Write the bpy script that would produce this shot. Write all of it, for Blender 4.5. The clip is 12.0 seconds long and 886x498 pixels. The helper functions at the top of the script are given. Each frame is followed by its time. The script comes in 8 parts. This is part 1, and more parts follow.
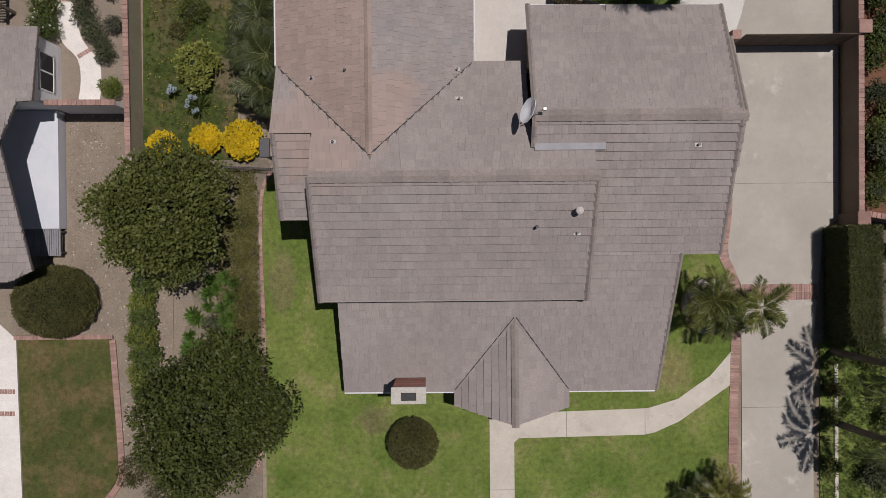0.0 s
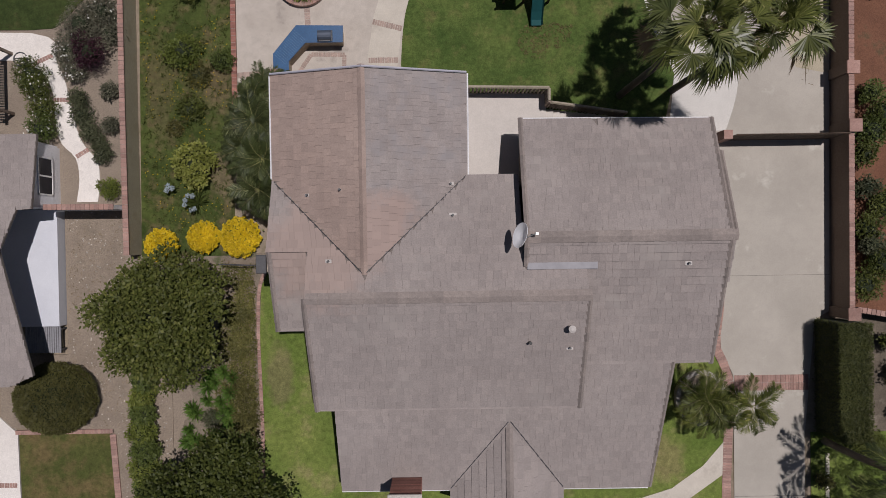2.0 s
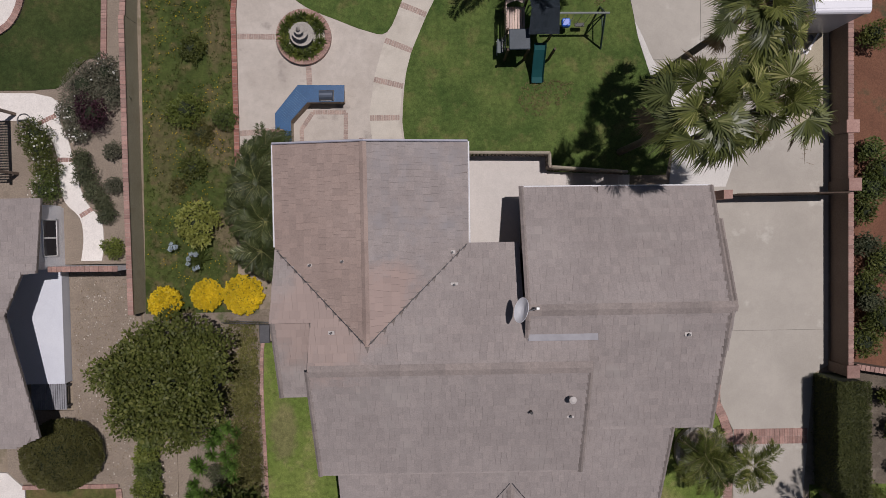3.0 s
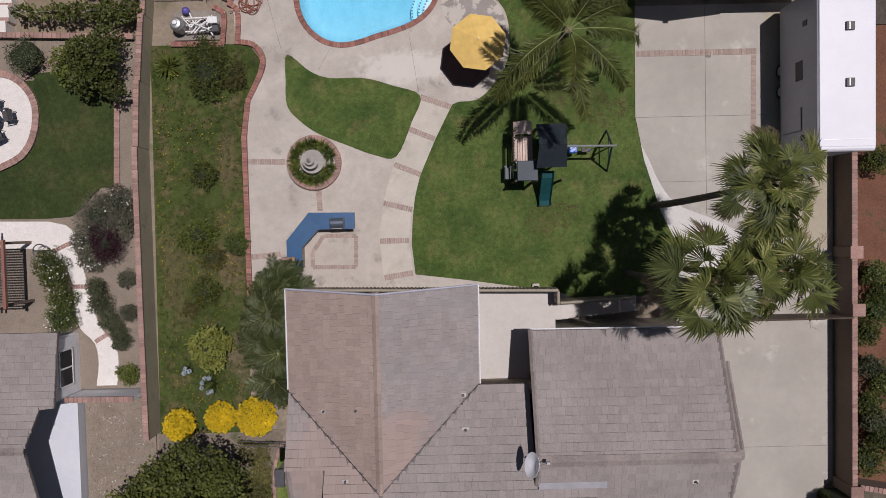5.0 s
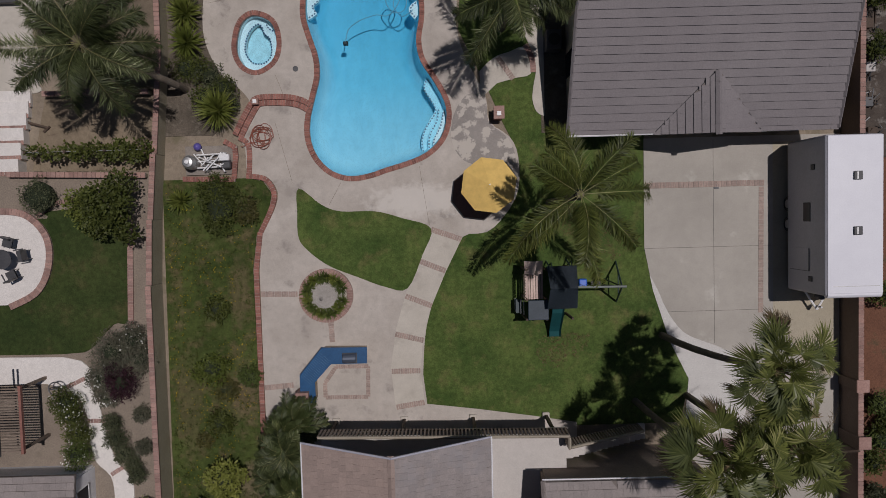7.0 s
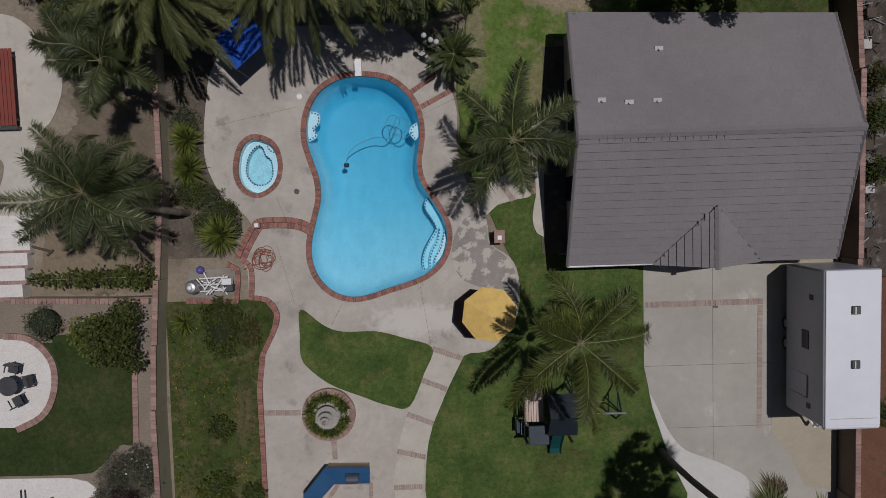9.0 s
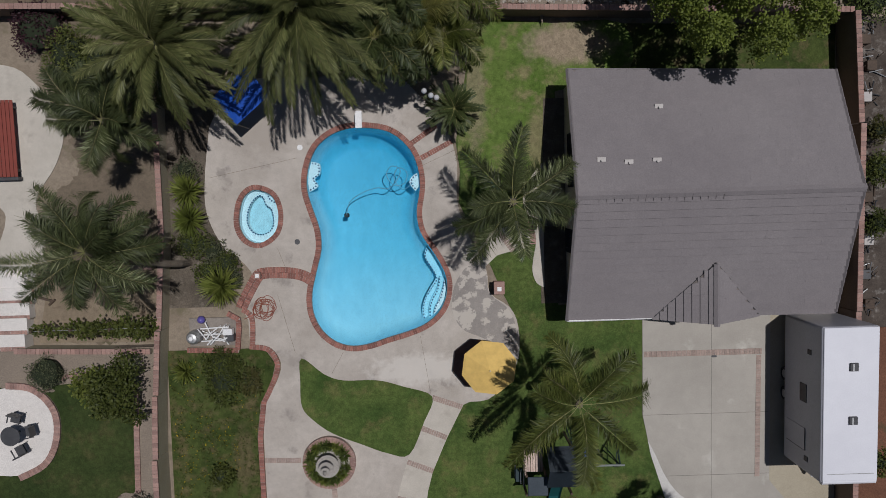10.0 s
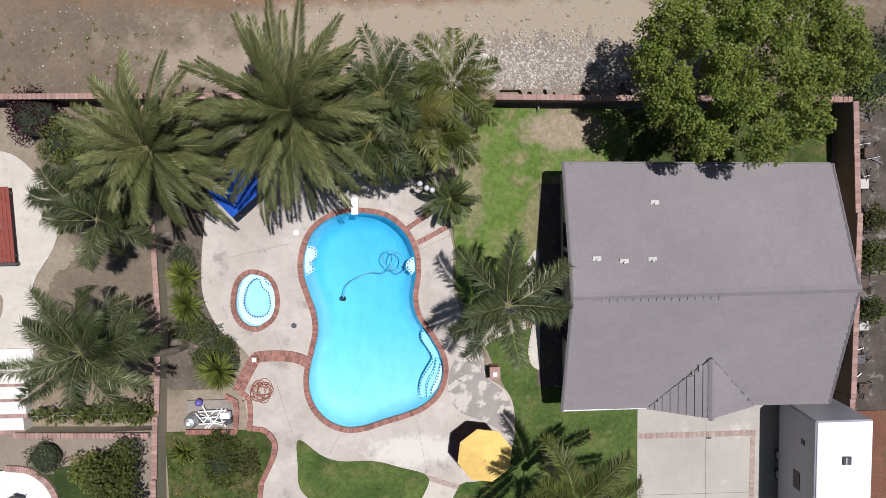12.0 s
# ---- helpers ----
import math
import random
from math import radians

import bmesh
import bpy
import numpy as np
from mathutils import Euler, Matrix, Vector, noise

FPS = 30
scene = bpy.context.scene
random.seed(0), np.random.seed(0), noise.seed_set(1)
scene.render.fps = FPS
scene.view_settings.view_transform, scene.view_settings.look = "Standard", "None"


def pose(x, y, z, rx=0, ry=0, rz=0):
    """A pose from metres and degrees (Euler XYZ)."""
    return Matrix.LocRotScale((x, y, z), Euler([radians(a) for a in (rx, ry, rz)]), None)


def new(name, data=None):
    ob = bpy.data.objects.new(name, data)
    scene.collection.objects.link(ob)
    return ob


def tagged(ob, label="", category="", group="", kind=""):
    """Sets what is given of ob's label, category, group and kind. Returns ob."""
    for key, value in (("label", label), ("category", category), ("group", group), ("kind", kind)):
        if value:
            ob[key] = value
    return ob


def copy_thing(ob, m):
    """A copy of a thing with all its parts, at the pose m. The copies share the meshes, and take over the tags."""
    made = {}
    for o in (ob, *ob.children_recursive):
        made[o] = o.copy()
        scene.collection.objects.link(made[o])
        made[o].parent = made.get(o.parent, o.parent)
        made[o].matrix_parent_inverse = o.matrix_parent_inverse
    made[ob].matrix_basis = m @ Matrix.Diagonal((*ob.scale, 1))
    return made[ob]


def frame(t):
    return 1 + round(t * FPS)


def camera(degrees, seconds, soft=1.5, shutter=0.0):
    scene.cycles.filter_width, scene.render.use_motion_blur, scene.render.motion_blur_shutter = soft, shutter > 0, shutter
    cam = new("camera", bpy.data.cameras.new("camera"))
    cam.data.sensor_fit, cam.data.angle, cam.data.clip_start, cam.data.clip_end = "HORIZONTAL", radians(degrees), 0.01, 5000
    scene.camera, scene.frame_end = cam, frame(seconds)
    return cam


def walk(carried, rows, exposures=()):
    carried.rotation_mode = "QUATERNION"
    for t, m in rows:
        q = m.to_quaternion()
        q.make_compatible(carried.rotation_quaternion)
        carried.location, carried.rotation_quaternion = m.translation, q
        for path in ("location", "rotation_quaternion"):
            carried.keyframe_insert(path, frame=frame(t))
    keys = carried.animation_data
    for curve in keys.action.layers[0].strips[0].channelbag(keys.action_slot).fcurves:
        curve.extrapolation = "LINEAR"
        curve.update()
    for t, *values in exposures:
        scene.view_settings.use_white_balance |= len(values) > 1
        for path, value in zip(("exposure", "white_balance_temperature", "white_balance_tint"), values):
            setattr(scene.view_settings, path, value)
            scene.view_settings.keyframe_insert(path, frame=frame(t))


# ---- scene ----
cam = camera(67.0, 12.0, soft=0.8)
# seconds, then the pose: metres and degrees
PATH = [
    (0, -1.302, -2.430, 30.996, -0.492, -0.311, -0.543),
    (0.5, -1.235, -1.464, 31.040, -0.463, -0.292, -0.639),
    (1, -1.118, -0.374, 31.119, -0.548, -0.263, -0.883),
    (1.5, -1.044, 0.864, 31.216, -0.797, -0.270, -0.849),
    (2, -1.021, 2.155, 31.294, -0.901, -0.285, -0.837),
    (2.5, -0.993, 3.565, 31.365, -1.119, -0.229, -0.903),
    (3, -0.998, 5.123, 31.449, -1.500, -0.199, -0.989),
    (4.8, -1.225, 10.453, 31.728, -1.856, -0.133, -1.298),
    (5, -1.274, 11.094, 31.717, -1.926, -0.134, -1.300),
    (5.5, -1.453, 12.649, 31.711, -1.964, -0.220, -1.371),
    (6, -1.620, 14.308, 31.730, -2.116, -0.316, -1.423),
    (6.5, -1.731, 16.085, 31.752, -2.441, -0.378, -1.549),
    (7, -1.735, 17.779, 31.750, -2.742, -0.338, -1.577),
    (7.5, -1.709, 19.385, 31.728, -2.977, -0.298, -1.591),
    (9.3, -1.500, 24.944, 31.621, -4.049, -0.217, -1.827),
    (9.5, -1.469, 25.503, 31.616, -4.206, -0.175, -1.748),
    (10, -1.432, 26.755, 31.551, -4.392, -0.190, -1.727),
    (10.5, -1.408, 27.964, 31.468, -4.622, -0.241, -1.680),
    (11, -1.305, 29.153, 31.406, -4.911, -0.182, -1.632),
    (11.5, -1.225, 30.290, 31.325, -5.242, -0.175, -1.582),
    (12, -1.084, 31.330, 31.226, -5.539, -0.128, -1.680),
]
EXPOSURES = [(0, -0.14, 6480, 14.5), (2, -0.21, 6400, 16), (3, -0.21, 6350, 17), (5, -0.13, 6300, 17.5), (5.5, -0.12, 6300, 17.5), (6.2, -0.28, 6300, 17.5), (7, -0.68, 6300, 16), (7.6, -0.88, 6250, 15), (9.4, -0.66, 6120, 12), (10.5, -0.28, 6090, 11.5), (11, 0.03, 6090, 12), (12, 0.47, 6080, 12.5)]
walk(cam, [(t, pose(*row)) for t, *row in PATH], EXPOSURES)

# ---- light: a high clear sun and the sky ----
SUN_TO = Vector((0.21, 0.16, 1.0)).normalized()
world = bpy.data.worlds.new("sky")
scene.world = world
world.use_nodes = True
wn = world.node_tree.nodes
sky = wn.new("ShaderNodeTexSky")
sky.sky_type, sky.sun_disc = "NISHITA", False
sky.sun_elevation = math.asin(SUN_TO.z)
sky.sun_rotation = math.atan2(SUN_TO.x, SUN_TO.y)
world.node_tree.links.new(sky.outputs[0], wn["Background"].inputs[0])
wn["Background"].inputs[1].default_value = 0.028
sun = new("sun", bpy.data.lights.new("sun", "SUN"))
sun.data.energy, sun.data.angle, sun.data.color = 3.62, radians(0.55), (1.0, 0.955, 0.90)
sun.matrix_world = Matrix.Translation((30, 25, 90)) @ SUN_TO.to_track_quat("Z", "Y").to_matrix().to_4x4()


# ---- materials ----
def nodes_of(name):
    m = bpy.data.materials.new(name)
    m.use_nodes = True
    return m, m.node_tree.nodes, m.node_tree.links, m.node_tree.nodes["Principled BSDF"]


def noise_node(n, l, scale, detail=4.0, rough=0.6, stretch=None):
    co = n.new("ShaderNodeNewGeometry").outputs["Position"]
    if stretch:
        mp = n.new("ShaderNodeMapping")
        mp.inputs["Scale"].default_value = stretch
        l.new(co, mp.inputs[0])
        co = mp.outputs[0]
    t = n.new("ShaderNodeTexNoise")
    t.inputs["Scale"].default_value, t.inputs["Detail"].default_value, t.inputs["Roughness"].default_value = scale, detail, rough
    l.new(co, t.inputs["Vector"])
    return t.outputs["Fac"]


def ramp(n, l, fac, stops, span=1.0):
    r = n.new("ShaderNodeValToRGB")
    if span != 1.0:
        div = n.new("ShaderNodeMath")
        div.operation, div.inputs[1].default_value = "DIVIDE", span
        l.new(fac, div.inputs[0])
        fac = div.outputs[0]
    r.color_ramp.elements[0].position, r.color_ramp.elements[0].color = stops[0][0], (*stops[0][1], 1)
    r.color_ramp.elements[1].position, r.color_ramp.elements[1].color = stops[-1][0], (*stops[-1][1], 1)
    for p, c in stops[1:-1]:
        r.color_ramp.elements.new(p).color = (*c, 1)
    l.new(fac, r.inputs[0])
    return r.outputs[0]


def mix(n, l, fac, a, b, mode="MIX"):
    x = n.new("ShaderNodeMix")
    x.data_type, x.blend_type = "RGBA", mode
    for sock, v in ((0, fac), (6, a), (7, b)):
        if isinstance(v, bpy.types.NodeSocket):
            l.new(v, x.inputs[sock])
        else:
            x.inputs[sock].default_value = v if sock == 0 else (*v, 1)
    return x.outputs[2]


def bump(n, l, bsdf, height, strength=0.3, distance=0.02):
    b = n.new("ShaderNodeBump")
    b.inputs["Strength"].default_value, b.inputs["Distance"].default_value = strength, distance
    l.new(height, b.inputs["Height"])
    l.new(b.outputs[0], bsdf.inputs["Normal"])


def blotch(n, l, c, cx, cy, rx, ry, colour, ragged_by=0.9, most=0.85, scale=1.1):
    """A worn patch of another colour round a place of the plan, with a ragged outline."""
    mp = n.new("ShaderNodeMapping")
    mp.inputs["Location"].default_value, mp.inputs["Scale"].default_value = (-cx / rx, -cy / ry, 0), (1 / rx, 1 / ry, 0)
    l.new(n.new("ShaderNodeNewGeometry").outputs["Position"], mp.inputs[0])
    far, add = n.new("ShaderNodeVectorMath"), n.new("ShaderNodeMath")
    far.operation, add.operation = "LENGTH", "MULTIPLY_ADD"
    l.new(mp.outputs[0], far.inputs[0])
    l.new(noise_node(n, l, scale, 8.0, 0.68), add.inputs[0])
    add.inputs[1].default_value = 2 * ragged_by
    l.new(far.outputs["Value"], add.inputs[2])
    return mix(n, l, ramp(n, l, add.outputs[0], [(0.0, (most,) * 3), (min(0.98, (0.62 + ragged_by) / 2.5), (most,) * 3), (min(0.99, (1.12 + ragged_by) / 2.5), (0, 0, 0)), (1, (0, 0, 0))], 2.5), c, colour)


def surface(name, low, high, big=0.5, fine=9.0, stain=None, stain_scale=1.3, stain_at=(0.55, 0.68), rough=0.85, metal=0.0,
            relief=0.3, depth=0.02, rnd=0.0, fine_amount=0.5, grain=18.0, speck=0.155, blotches=()):
    """A worn surface: two tones over a few metres, a finer grain, stains with a shape, a relief, and a tone of its own for each piece."""
    m, n, l, b = nodes_of(name)
    c = ramp(n, l, noise_node(n, l, big), [(0.3, low), (0.7, high)])
    f = noise_node(n, l, fine, 6.0, 0.7)
    dark = tuple(v * 0.62 for v in low)
    c = mix(n, l, ramp(n, l, f, [(0.3, (fine_amount,) * 3), (0.6, (0, 0, 0))]), c, dark)
    g = noise_node(n, l, grain, 3.0, 0.7)
    c = mix(n, l, 1.0, c, ramp(n, l, g, [(0.25, (1 - speck,) * 3), (0.75, (1 + speck,) * 3)]), "MULTIPLY")
    if stain:
        c = mix(n, l, ramp(n, l, noise_node(n, l, stain_scale, 8.0, 0.65), [(stain_at[0], (0, 0, 0)), (stain_at[1], (0.85,) * 3)]), c, stain)
    for spot in blotches:
        c = blotch(n, l, c, *spot)
    if rnd:
        geo, info, add, fr = n.new("ShaderNodeNewGeometry"), n.new("ShaderNodeObjectInfo"), n.new("ShaderNodeMath"), n.new("ShaderNodeMath")
        fr.operation = "FRACT"
        l.new(geo.outputs["Random Per Island"], add.inputs[0])
        l.new(info.outputs["Random"], add.inputs[1])
        l.new(add.outputs[0], fr.inputs[0])
        c = mix(n, l, 1.0, c, ramp(n, l, fr.outputs[0], [(0, (1 - rnd,) * 3), (0.5, (1.0, 1.0, 1.0)), (1, (1 + rnd, 1 + rnd * 0.9, 1 + rnd * 0.8))]), "MULTIPLY")
    l.new(c, b.inputs["Base Color"])
    b.inputs["Roughness"].default_value, b.inputs["Metallic"].default_value = rough, metal
    if relief:
        bump(n, l, b, f, relief, depth)
    return m


def leafy(name, low, high, tip=None, rough=0.55, gloss=0.3, tilt=0.35):
    """Leaves: a tone for each, lit a little through."""
    m, n, l, b = nodes_of(name)
    geo, info, each = n.new("ShaderNodeNewGeometry"), n.new("ShaderNodeObjectInfo"), n.new("ShaderNodeMix")
    each.inputs[0].default_value = 0.42
    l.new(geo.outputs["Random Per Island"], each.inputs[2])
    l.new(info.outputs["Random"], each.inputs[3])
    stops = [(0, low), (0.75, high)] + ([(1, tip)] if tip else [(1, tuple(v * 1.15 for v in high))])
    c = ramp(n, l, each.outputs[0], stops)
    c = mix(n, l, 1.0, c, ramp(n, l, noise_node(n, l, 1.1), [(0.3, (0.72,) * 3), (0.7, (1.2,) * 3)]), "MULTIPLY")
    l.new(c, b.inputs["Base Color"])
    b.inputs["Roughness"].default_value, b.inputs["Specular IOR Level"].default_value = rough, gloss
    tr = n.new("ShaderNodeBsdfTranslucent")
    l.new(c, tr.inputs[0])
    ms = n.new("ShaderNodeMixShader")
    ms.inputs[0].default_value = tilt
    l.new(b.outputs[0], ms.inputs[1])
    l.new(tr.outputs[0], ms.inputs[2])
    l.new(ms.outputs[0], n["Material Output"].inputs[0])
    return m


def grass_mat(name, dark, light, dry, dry_at=(0.5, 0.68), patch=0.35, blotches=()):
    m, n, l, b = nodes_of(name)
    c = ramp(n, l, noise_node(n, l, patch, 5.0, 0.6), [(0.3, dark), (0.7, light)])
    c = mix(n, l, ramp(n, l, noise_node(n, l, patch * 1.7 + 0.13, 7.0, 0.65), [(dry_at[0], (0, 0, 0)), (dry_at[1], (0.75,) * 3)]), c, dry)
    for spot in blotches:
        c = blotch(n, l, c, *spot)
    tuft = noise_node(n, l, 4.5, 6.0, 0.75)
    c = mix(n, l, 1.0, c, ramp(n, l, tuft, [(0.28, (0.62,) * 3), (0.7, (1.36,) * 3)]), "MULTIPLY")
    blade = noise_node(n, l, 20.0, 5.0, 0.8)
    c = mix(n, l, 1.0, c, ramp(n, l, blade, [(0.3, (0.68,) * 3), (0.7, (1.3,) * 3)]), "MULTIPLY")
    l.new(c, b.inputs["Base Color"])
    b.inputs["Roughness"].default_value, b.inputs["Specular IOR Level"].default_value = 0.9, 0.15
    bump(n, l, b, blade, 0.5, 0.04)
    return m


CONCRETE = surface("pool deck concrete", (0.40, 0.355, 0.31), (0.52, 0.47, 0.42), 0.45, 3.0, stain=(0.27, 0.24, 0.215), stain_scale=0.75, stain_at=(0.57, 0.66), rough=0.8, speck=0.08, relief=0.15, fine_amount=0.3, blotches=((-2.6, 18.6, 2.6, 0.8, (0.60, 0.56, 0.51), 0.9, 0.75, 2.6), (-9.4, 30.2, 2.0, 1.2, (0.36, 0.315, 0.27), 0.9, 0.7, 2.0), (-9.3, 18.9, 0.8, 0.8, (0.35, 0.31, 0.27), 0.9, 0.6, 2.6), (-9.6, 8.0, 0.9, 1.6, (0.37, 0.33, 0.29), 0.9, 0.6, 2.2), (-1.6, 30.3, 1.6, 0.9, (0.36, 0.315, 0.27), 0.9, 0.6, 2.2)))
DRIVE = surface("driveway concrete", (0.345, 0.318, 0.28), (0.43, 0.398, 0.352), 0.3, 2.0, stain=(0.54, 0.52, 0.47), stain_scale=0.5, stain_at=(0.6, 0.72), rough=0.85, speck=0.08, relief=0.1, fine_amount=0.15)
WALKWAY = surface("pale walkway concrete", (0.47, 0.43, 0.37), (0.56, 0.515, 0.45), 0.5, 3.0, stain=(0.40, 0.36, 0.31), rough=0.85, speck=0.08, relief=0.1, fine_amount=0.2)
WHITE_PATH = surface("white concrete path", (0.66, 0.62, 0.58), (0.76, 0.72, 0.68), 0.5, 4.0, rough=0.8, relief=0.1, fine_amount=0.2)
BRICK = surface("red brick", (0.245, 0.105, 0.083), (0.335, 0.158, 0.125), 1.5, 14.0, rough=0.9, rnd=0.28, relief=0.3, depth=0.01)
PALE_BRICK = surface("weathered pink brick", (0.29, 0.17, 0.142), (0.39, 0.255, 0.22), 1.2, 12.0, rough=0.9, rnd=0.2, relief=0.2, depth=0.01)
FADED_BRICK = surface("faded patio brick", (0.33, 0.25, 0.215), (0.40, 0.305, 0.265), 1.2, 9.0, rough=0.9, rnd=0.14, relief=0.2, depth=0.01)
MORTAR = surface("mortar", (0.36, 0.27, 0.235), (0.44, 0.34, 0.30), 1.0, 20.0, rough=0.95)
LAWN = grass_mat("lawn grass", (0.082, 0.13, 0.024), (0.165, 0.2, 0.052), (0.24, 0.21, 0.10), (0.52, 0.7), 0.35, ((-8.6, -4.2, 0.7, 1.5, (0.16, 0.14, 0.07), 0.8, 0.7, 1.4), (-4.3, -10.6, 0.9, 0.7, (0.13, 0.12, 0.06), 0.8, 0.7, 1.4), (9.4, -8.3, 1.0, 1.2, (0.22, 0.18, 0.09), 0.8, 0.6, 1.4)))
BACK_LAWN = grass_mat("back lawn grass", (0.04, 0.073, 0.017), (0.102, 0.138, 0.037), (0.15, 0.136, 0.054), (0.53, 0.72), 0.5)
WEEDS = grass_mat("weedy bank grass", (0.030, 0.048, 0.011), (0.074, 0.094, 0.026), (0.125, 0.098, 0.05), (0.5, 0.64), 0.6, ((-11.2, 9.6, 0.75, 1.7, (0.14, 0.105, 0.06), 0.9, 0.75, 1.8), (-11.0, 5.2, 0.7, 1.3, (0.17, 0.13, 0.085), 0.9, 0.7, 1.8), (-11.3, 14.5, 0.6, 1.6, (0.13, 0.10, 0.055), 0.9, 0.6, 1.8), (-13.9, 9.0, 0.7, 2.4, (0.10, 0.082, 0.042), 0.9, 0.6, 1.6)))
DIRT = surface("dry dirt", (0.22, 0.175, 0.13), (0.32, 0.265, 0.20), 0.5, 5.0, stain=(0.15, 0.13, 0.08), stain_scale=0.9, rough=0.97, relief=0.6, depth=0.05)
GRAVEL = surface("pale gravel", (0.235, 0.19, 0.15), (0.34, 0.28, 0.22), 0.6, 16.0, stain=(0.19, 0.155, 0.12), stain_scale=0.6, rough=0.95, relief=0.9, depth=0.05, fine_amount=0.7, grain=25.0)
MULCH = surface("dark planting bed", (0.16, 0.13, 0.098), (0.26, 0.215, 0.17), 0.7, 9.0, stain=(0.07, 0.09, 0.03), rough=0.97, relief=0.8, depth=0.06)
MULCH_DARK = surface("dark leaf-littered mulch", (0.085, 0.07, 0.052), (0.16, 0.13, 0.10), 0.9, 9.0, stain=(0.21, 0.18, 0.145), stain_scale=2.2, rough=0.97, relief=0.8, depth=0.06)
RED_DIRT = surface("red-brown mulch", (0.145, 0.064, 0.038), (0.205, 0.093, 0.054), 0.7, 9.0, stain=(0.05, 0.06, 0.03), stain_scale=0.7, rough=0.97, relief=0.8, depth=0.06)
TILE = surface("grey-brown roof tile", (0.255, 0.223, 0.212), (0.306, 0.27, 0.257), 0.3, 5.0, stain=(0.295, 0.265, 0.25), stain_scale=0.5, rough=0.85, rnd=0.07, relief=0.25, depth=0.01, fine_amount=0.2, blotches=((-5.6, 1.9, 2.6, 2.2, (0.33, 0.252, 0.222), 0.9, 0.8, 0.8),))
TILE_RED = surface("reddish roof tile", (0.30, 0.228, 0.197), (0.35, 0.272, 0.238), 0.35, 5.0, rough=0.85, rnd=0.085, relief=0.25, depth=0.01, fine_amount=0.2)
TILE_BLUE = surface("blue-grey weathered roof tile", (0.262, 0.228, 0.217), (0.312, 0.278, 0.266), 0.6, 4.0, stain=(0.255, 0.24, 0.245), stain_scale=0.8, stain_at=(0.5, 0.7), rough=0.85, rnd=0.07, relief=0.25, depth=0.01, fine_amount=0.25, blotches=((-3.3, 2.2, 1.7, 1.9, (0.33, 0.248, 0.218), 0.9, 0.85, 0.8),))
TILE_GREY = surface("slate grey roof tile", (0.192, 0.172, 0.177), (0.226, 0.205, 0.208), 0.2, 4.0, rough=0.8, rnd=0.025, relief=0.2, depth=0.01, fine_amount=0.15)
ROOF_BED = surface("roof underlay", (0.17, 0.145, 0.13), (0.21, 0.18, 0.165), 0.5, 6.0, rough=0.95)
RIDGE = surface("ridge tile", (0.245, 0.21, 0.195), (0.29, 0.25, 0.23), 0.5, 6.0, rough=0.85, rnd=0.12)
STUCCO = surface("tan stucco", (0.38, 0.32, 0.25), (0.45, 0.385, 0.31), 0.6, 18.0, stain=(0.30, 0.24, 0.18), rough=0.95, relief=0.3, depth=0.01)
WALL_TAN = surface("olive tan wall render", (0.34, 0.30, 0.21), (0.40, 0.355, 0.26), 0.5, 14.0, stain=(0.29, 0.25, 0.17), rough=0.95, relief=0.3, depth=0.01)
# Tan render painted brown, for wall faces that stand in shade.
WALL_SHADED = surface("wall render browned for shade", (0.16, 0.115, 0.09), (0.20, 0.15, 0.12), 0.5, 14.0, rough=0.95, relief=0.3, depth=0.01)
WHITE_WALL = surface("white stucco", (0.68, 0.68, 0.70), (0.75, 0.75, 0.77), 0.4, 20.0, rough=0.9, relief=0.15, depth=0.005, fine_amount=0.1)
WHITE_PAINT = surface("white paint", (0.74, 0.74, 0.74), (0.82, 0.81, 0.80), 0.8, 6.0, rough=0.5, relief=0.0, fine_amount=0.1)
METAL = surface("galvanised metal", (0.42, 0.42, 0.42), (0.55, 0.55, 0.55), 1.5, 10.0, rough=0.45, metal=0.7, relief=0.05)
BLACK = surface("black plastic", (0.012, 0.012, 0.013), (0.022, 0.022, 0.024), 2.0, 10.0, rough=0.55, relief=0.05)
DARK_GREY = surface("dark grey metal", (0.05, 0.05, 0.055), (0.08, 0.08, 0.085), 2.0, 10.0, rough=0.5, relief=0.05)
BROWN_WOOD = surface("dark brown wood", (0.07, 0.048, 0.035), (0.11, 0.075, 0.052), 1.5, 12.0, rough=0.8, rnd=0.2)
TRUNK = surface("palm trunk bark", (0.13, 0.105, 0.08), (0.20, 0.165, 0.125), 2.0, 14.0, rough=0.95, relief=0.8, depth=0.03)
BARK = surface("tree bark", (0.10, 0.08, 0.06), (0.16, 0.13, 0.10), 2.0, 14.0, rough=0.95, relief=0.8, depth=0.03)


def plain(name, colour, rough=0.5, metal=0.0, gloss=0.5):
    m, n, l, b = nodes_of(name)
    l.new(ramp(n, l, noise_node(n, l, 3.0, 5.0), [(0.3, tuple(v * 0.88 for v in colour)), (0.7, tuple(min(1, v * 1.08) for v in colour))]), b.inputs["Base Color"])
    b.inputs["Roughness"].default_value, b.inputs["Metallic"].default_value = rough, metal
    b.inputs["Specular IOR Level"].default_value = gloss
    return m


GLASS = plain("dark window glass", (0.02, 0.022, 0.03), 0.12, 0.0, 0.15)

# ---- building helpers ----


def mesh_of(name, verts, faces, smooth=False):
    me = bpy.data.meshes.new(name)
    me.from_pydata([tuple(map(float, v)) for v in verts], [], [tuple(f) for f in faces])
    if smooth:
        me.shade_smooth()
    me.update()
    return me


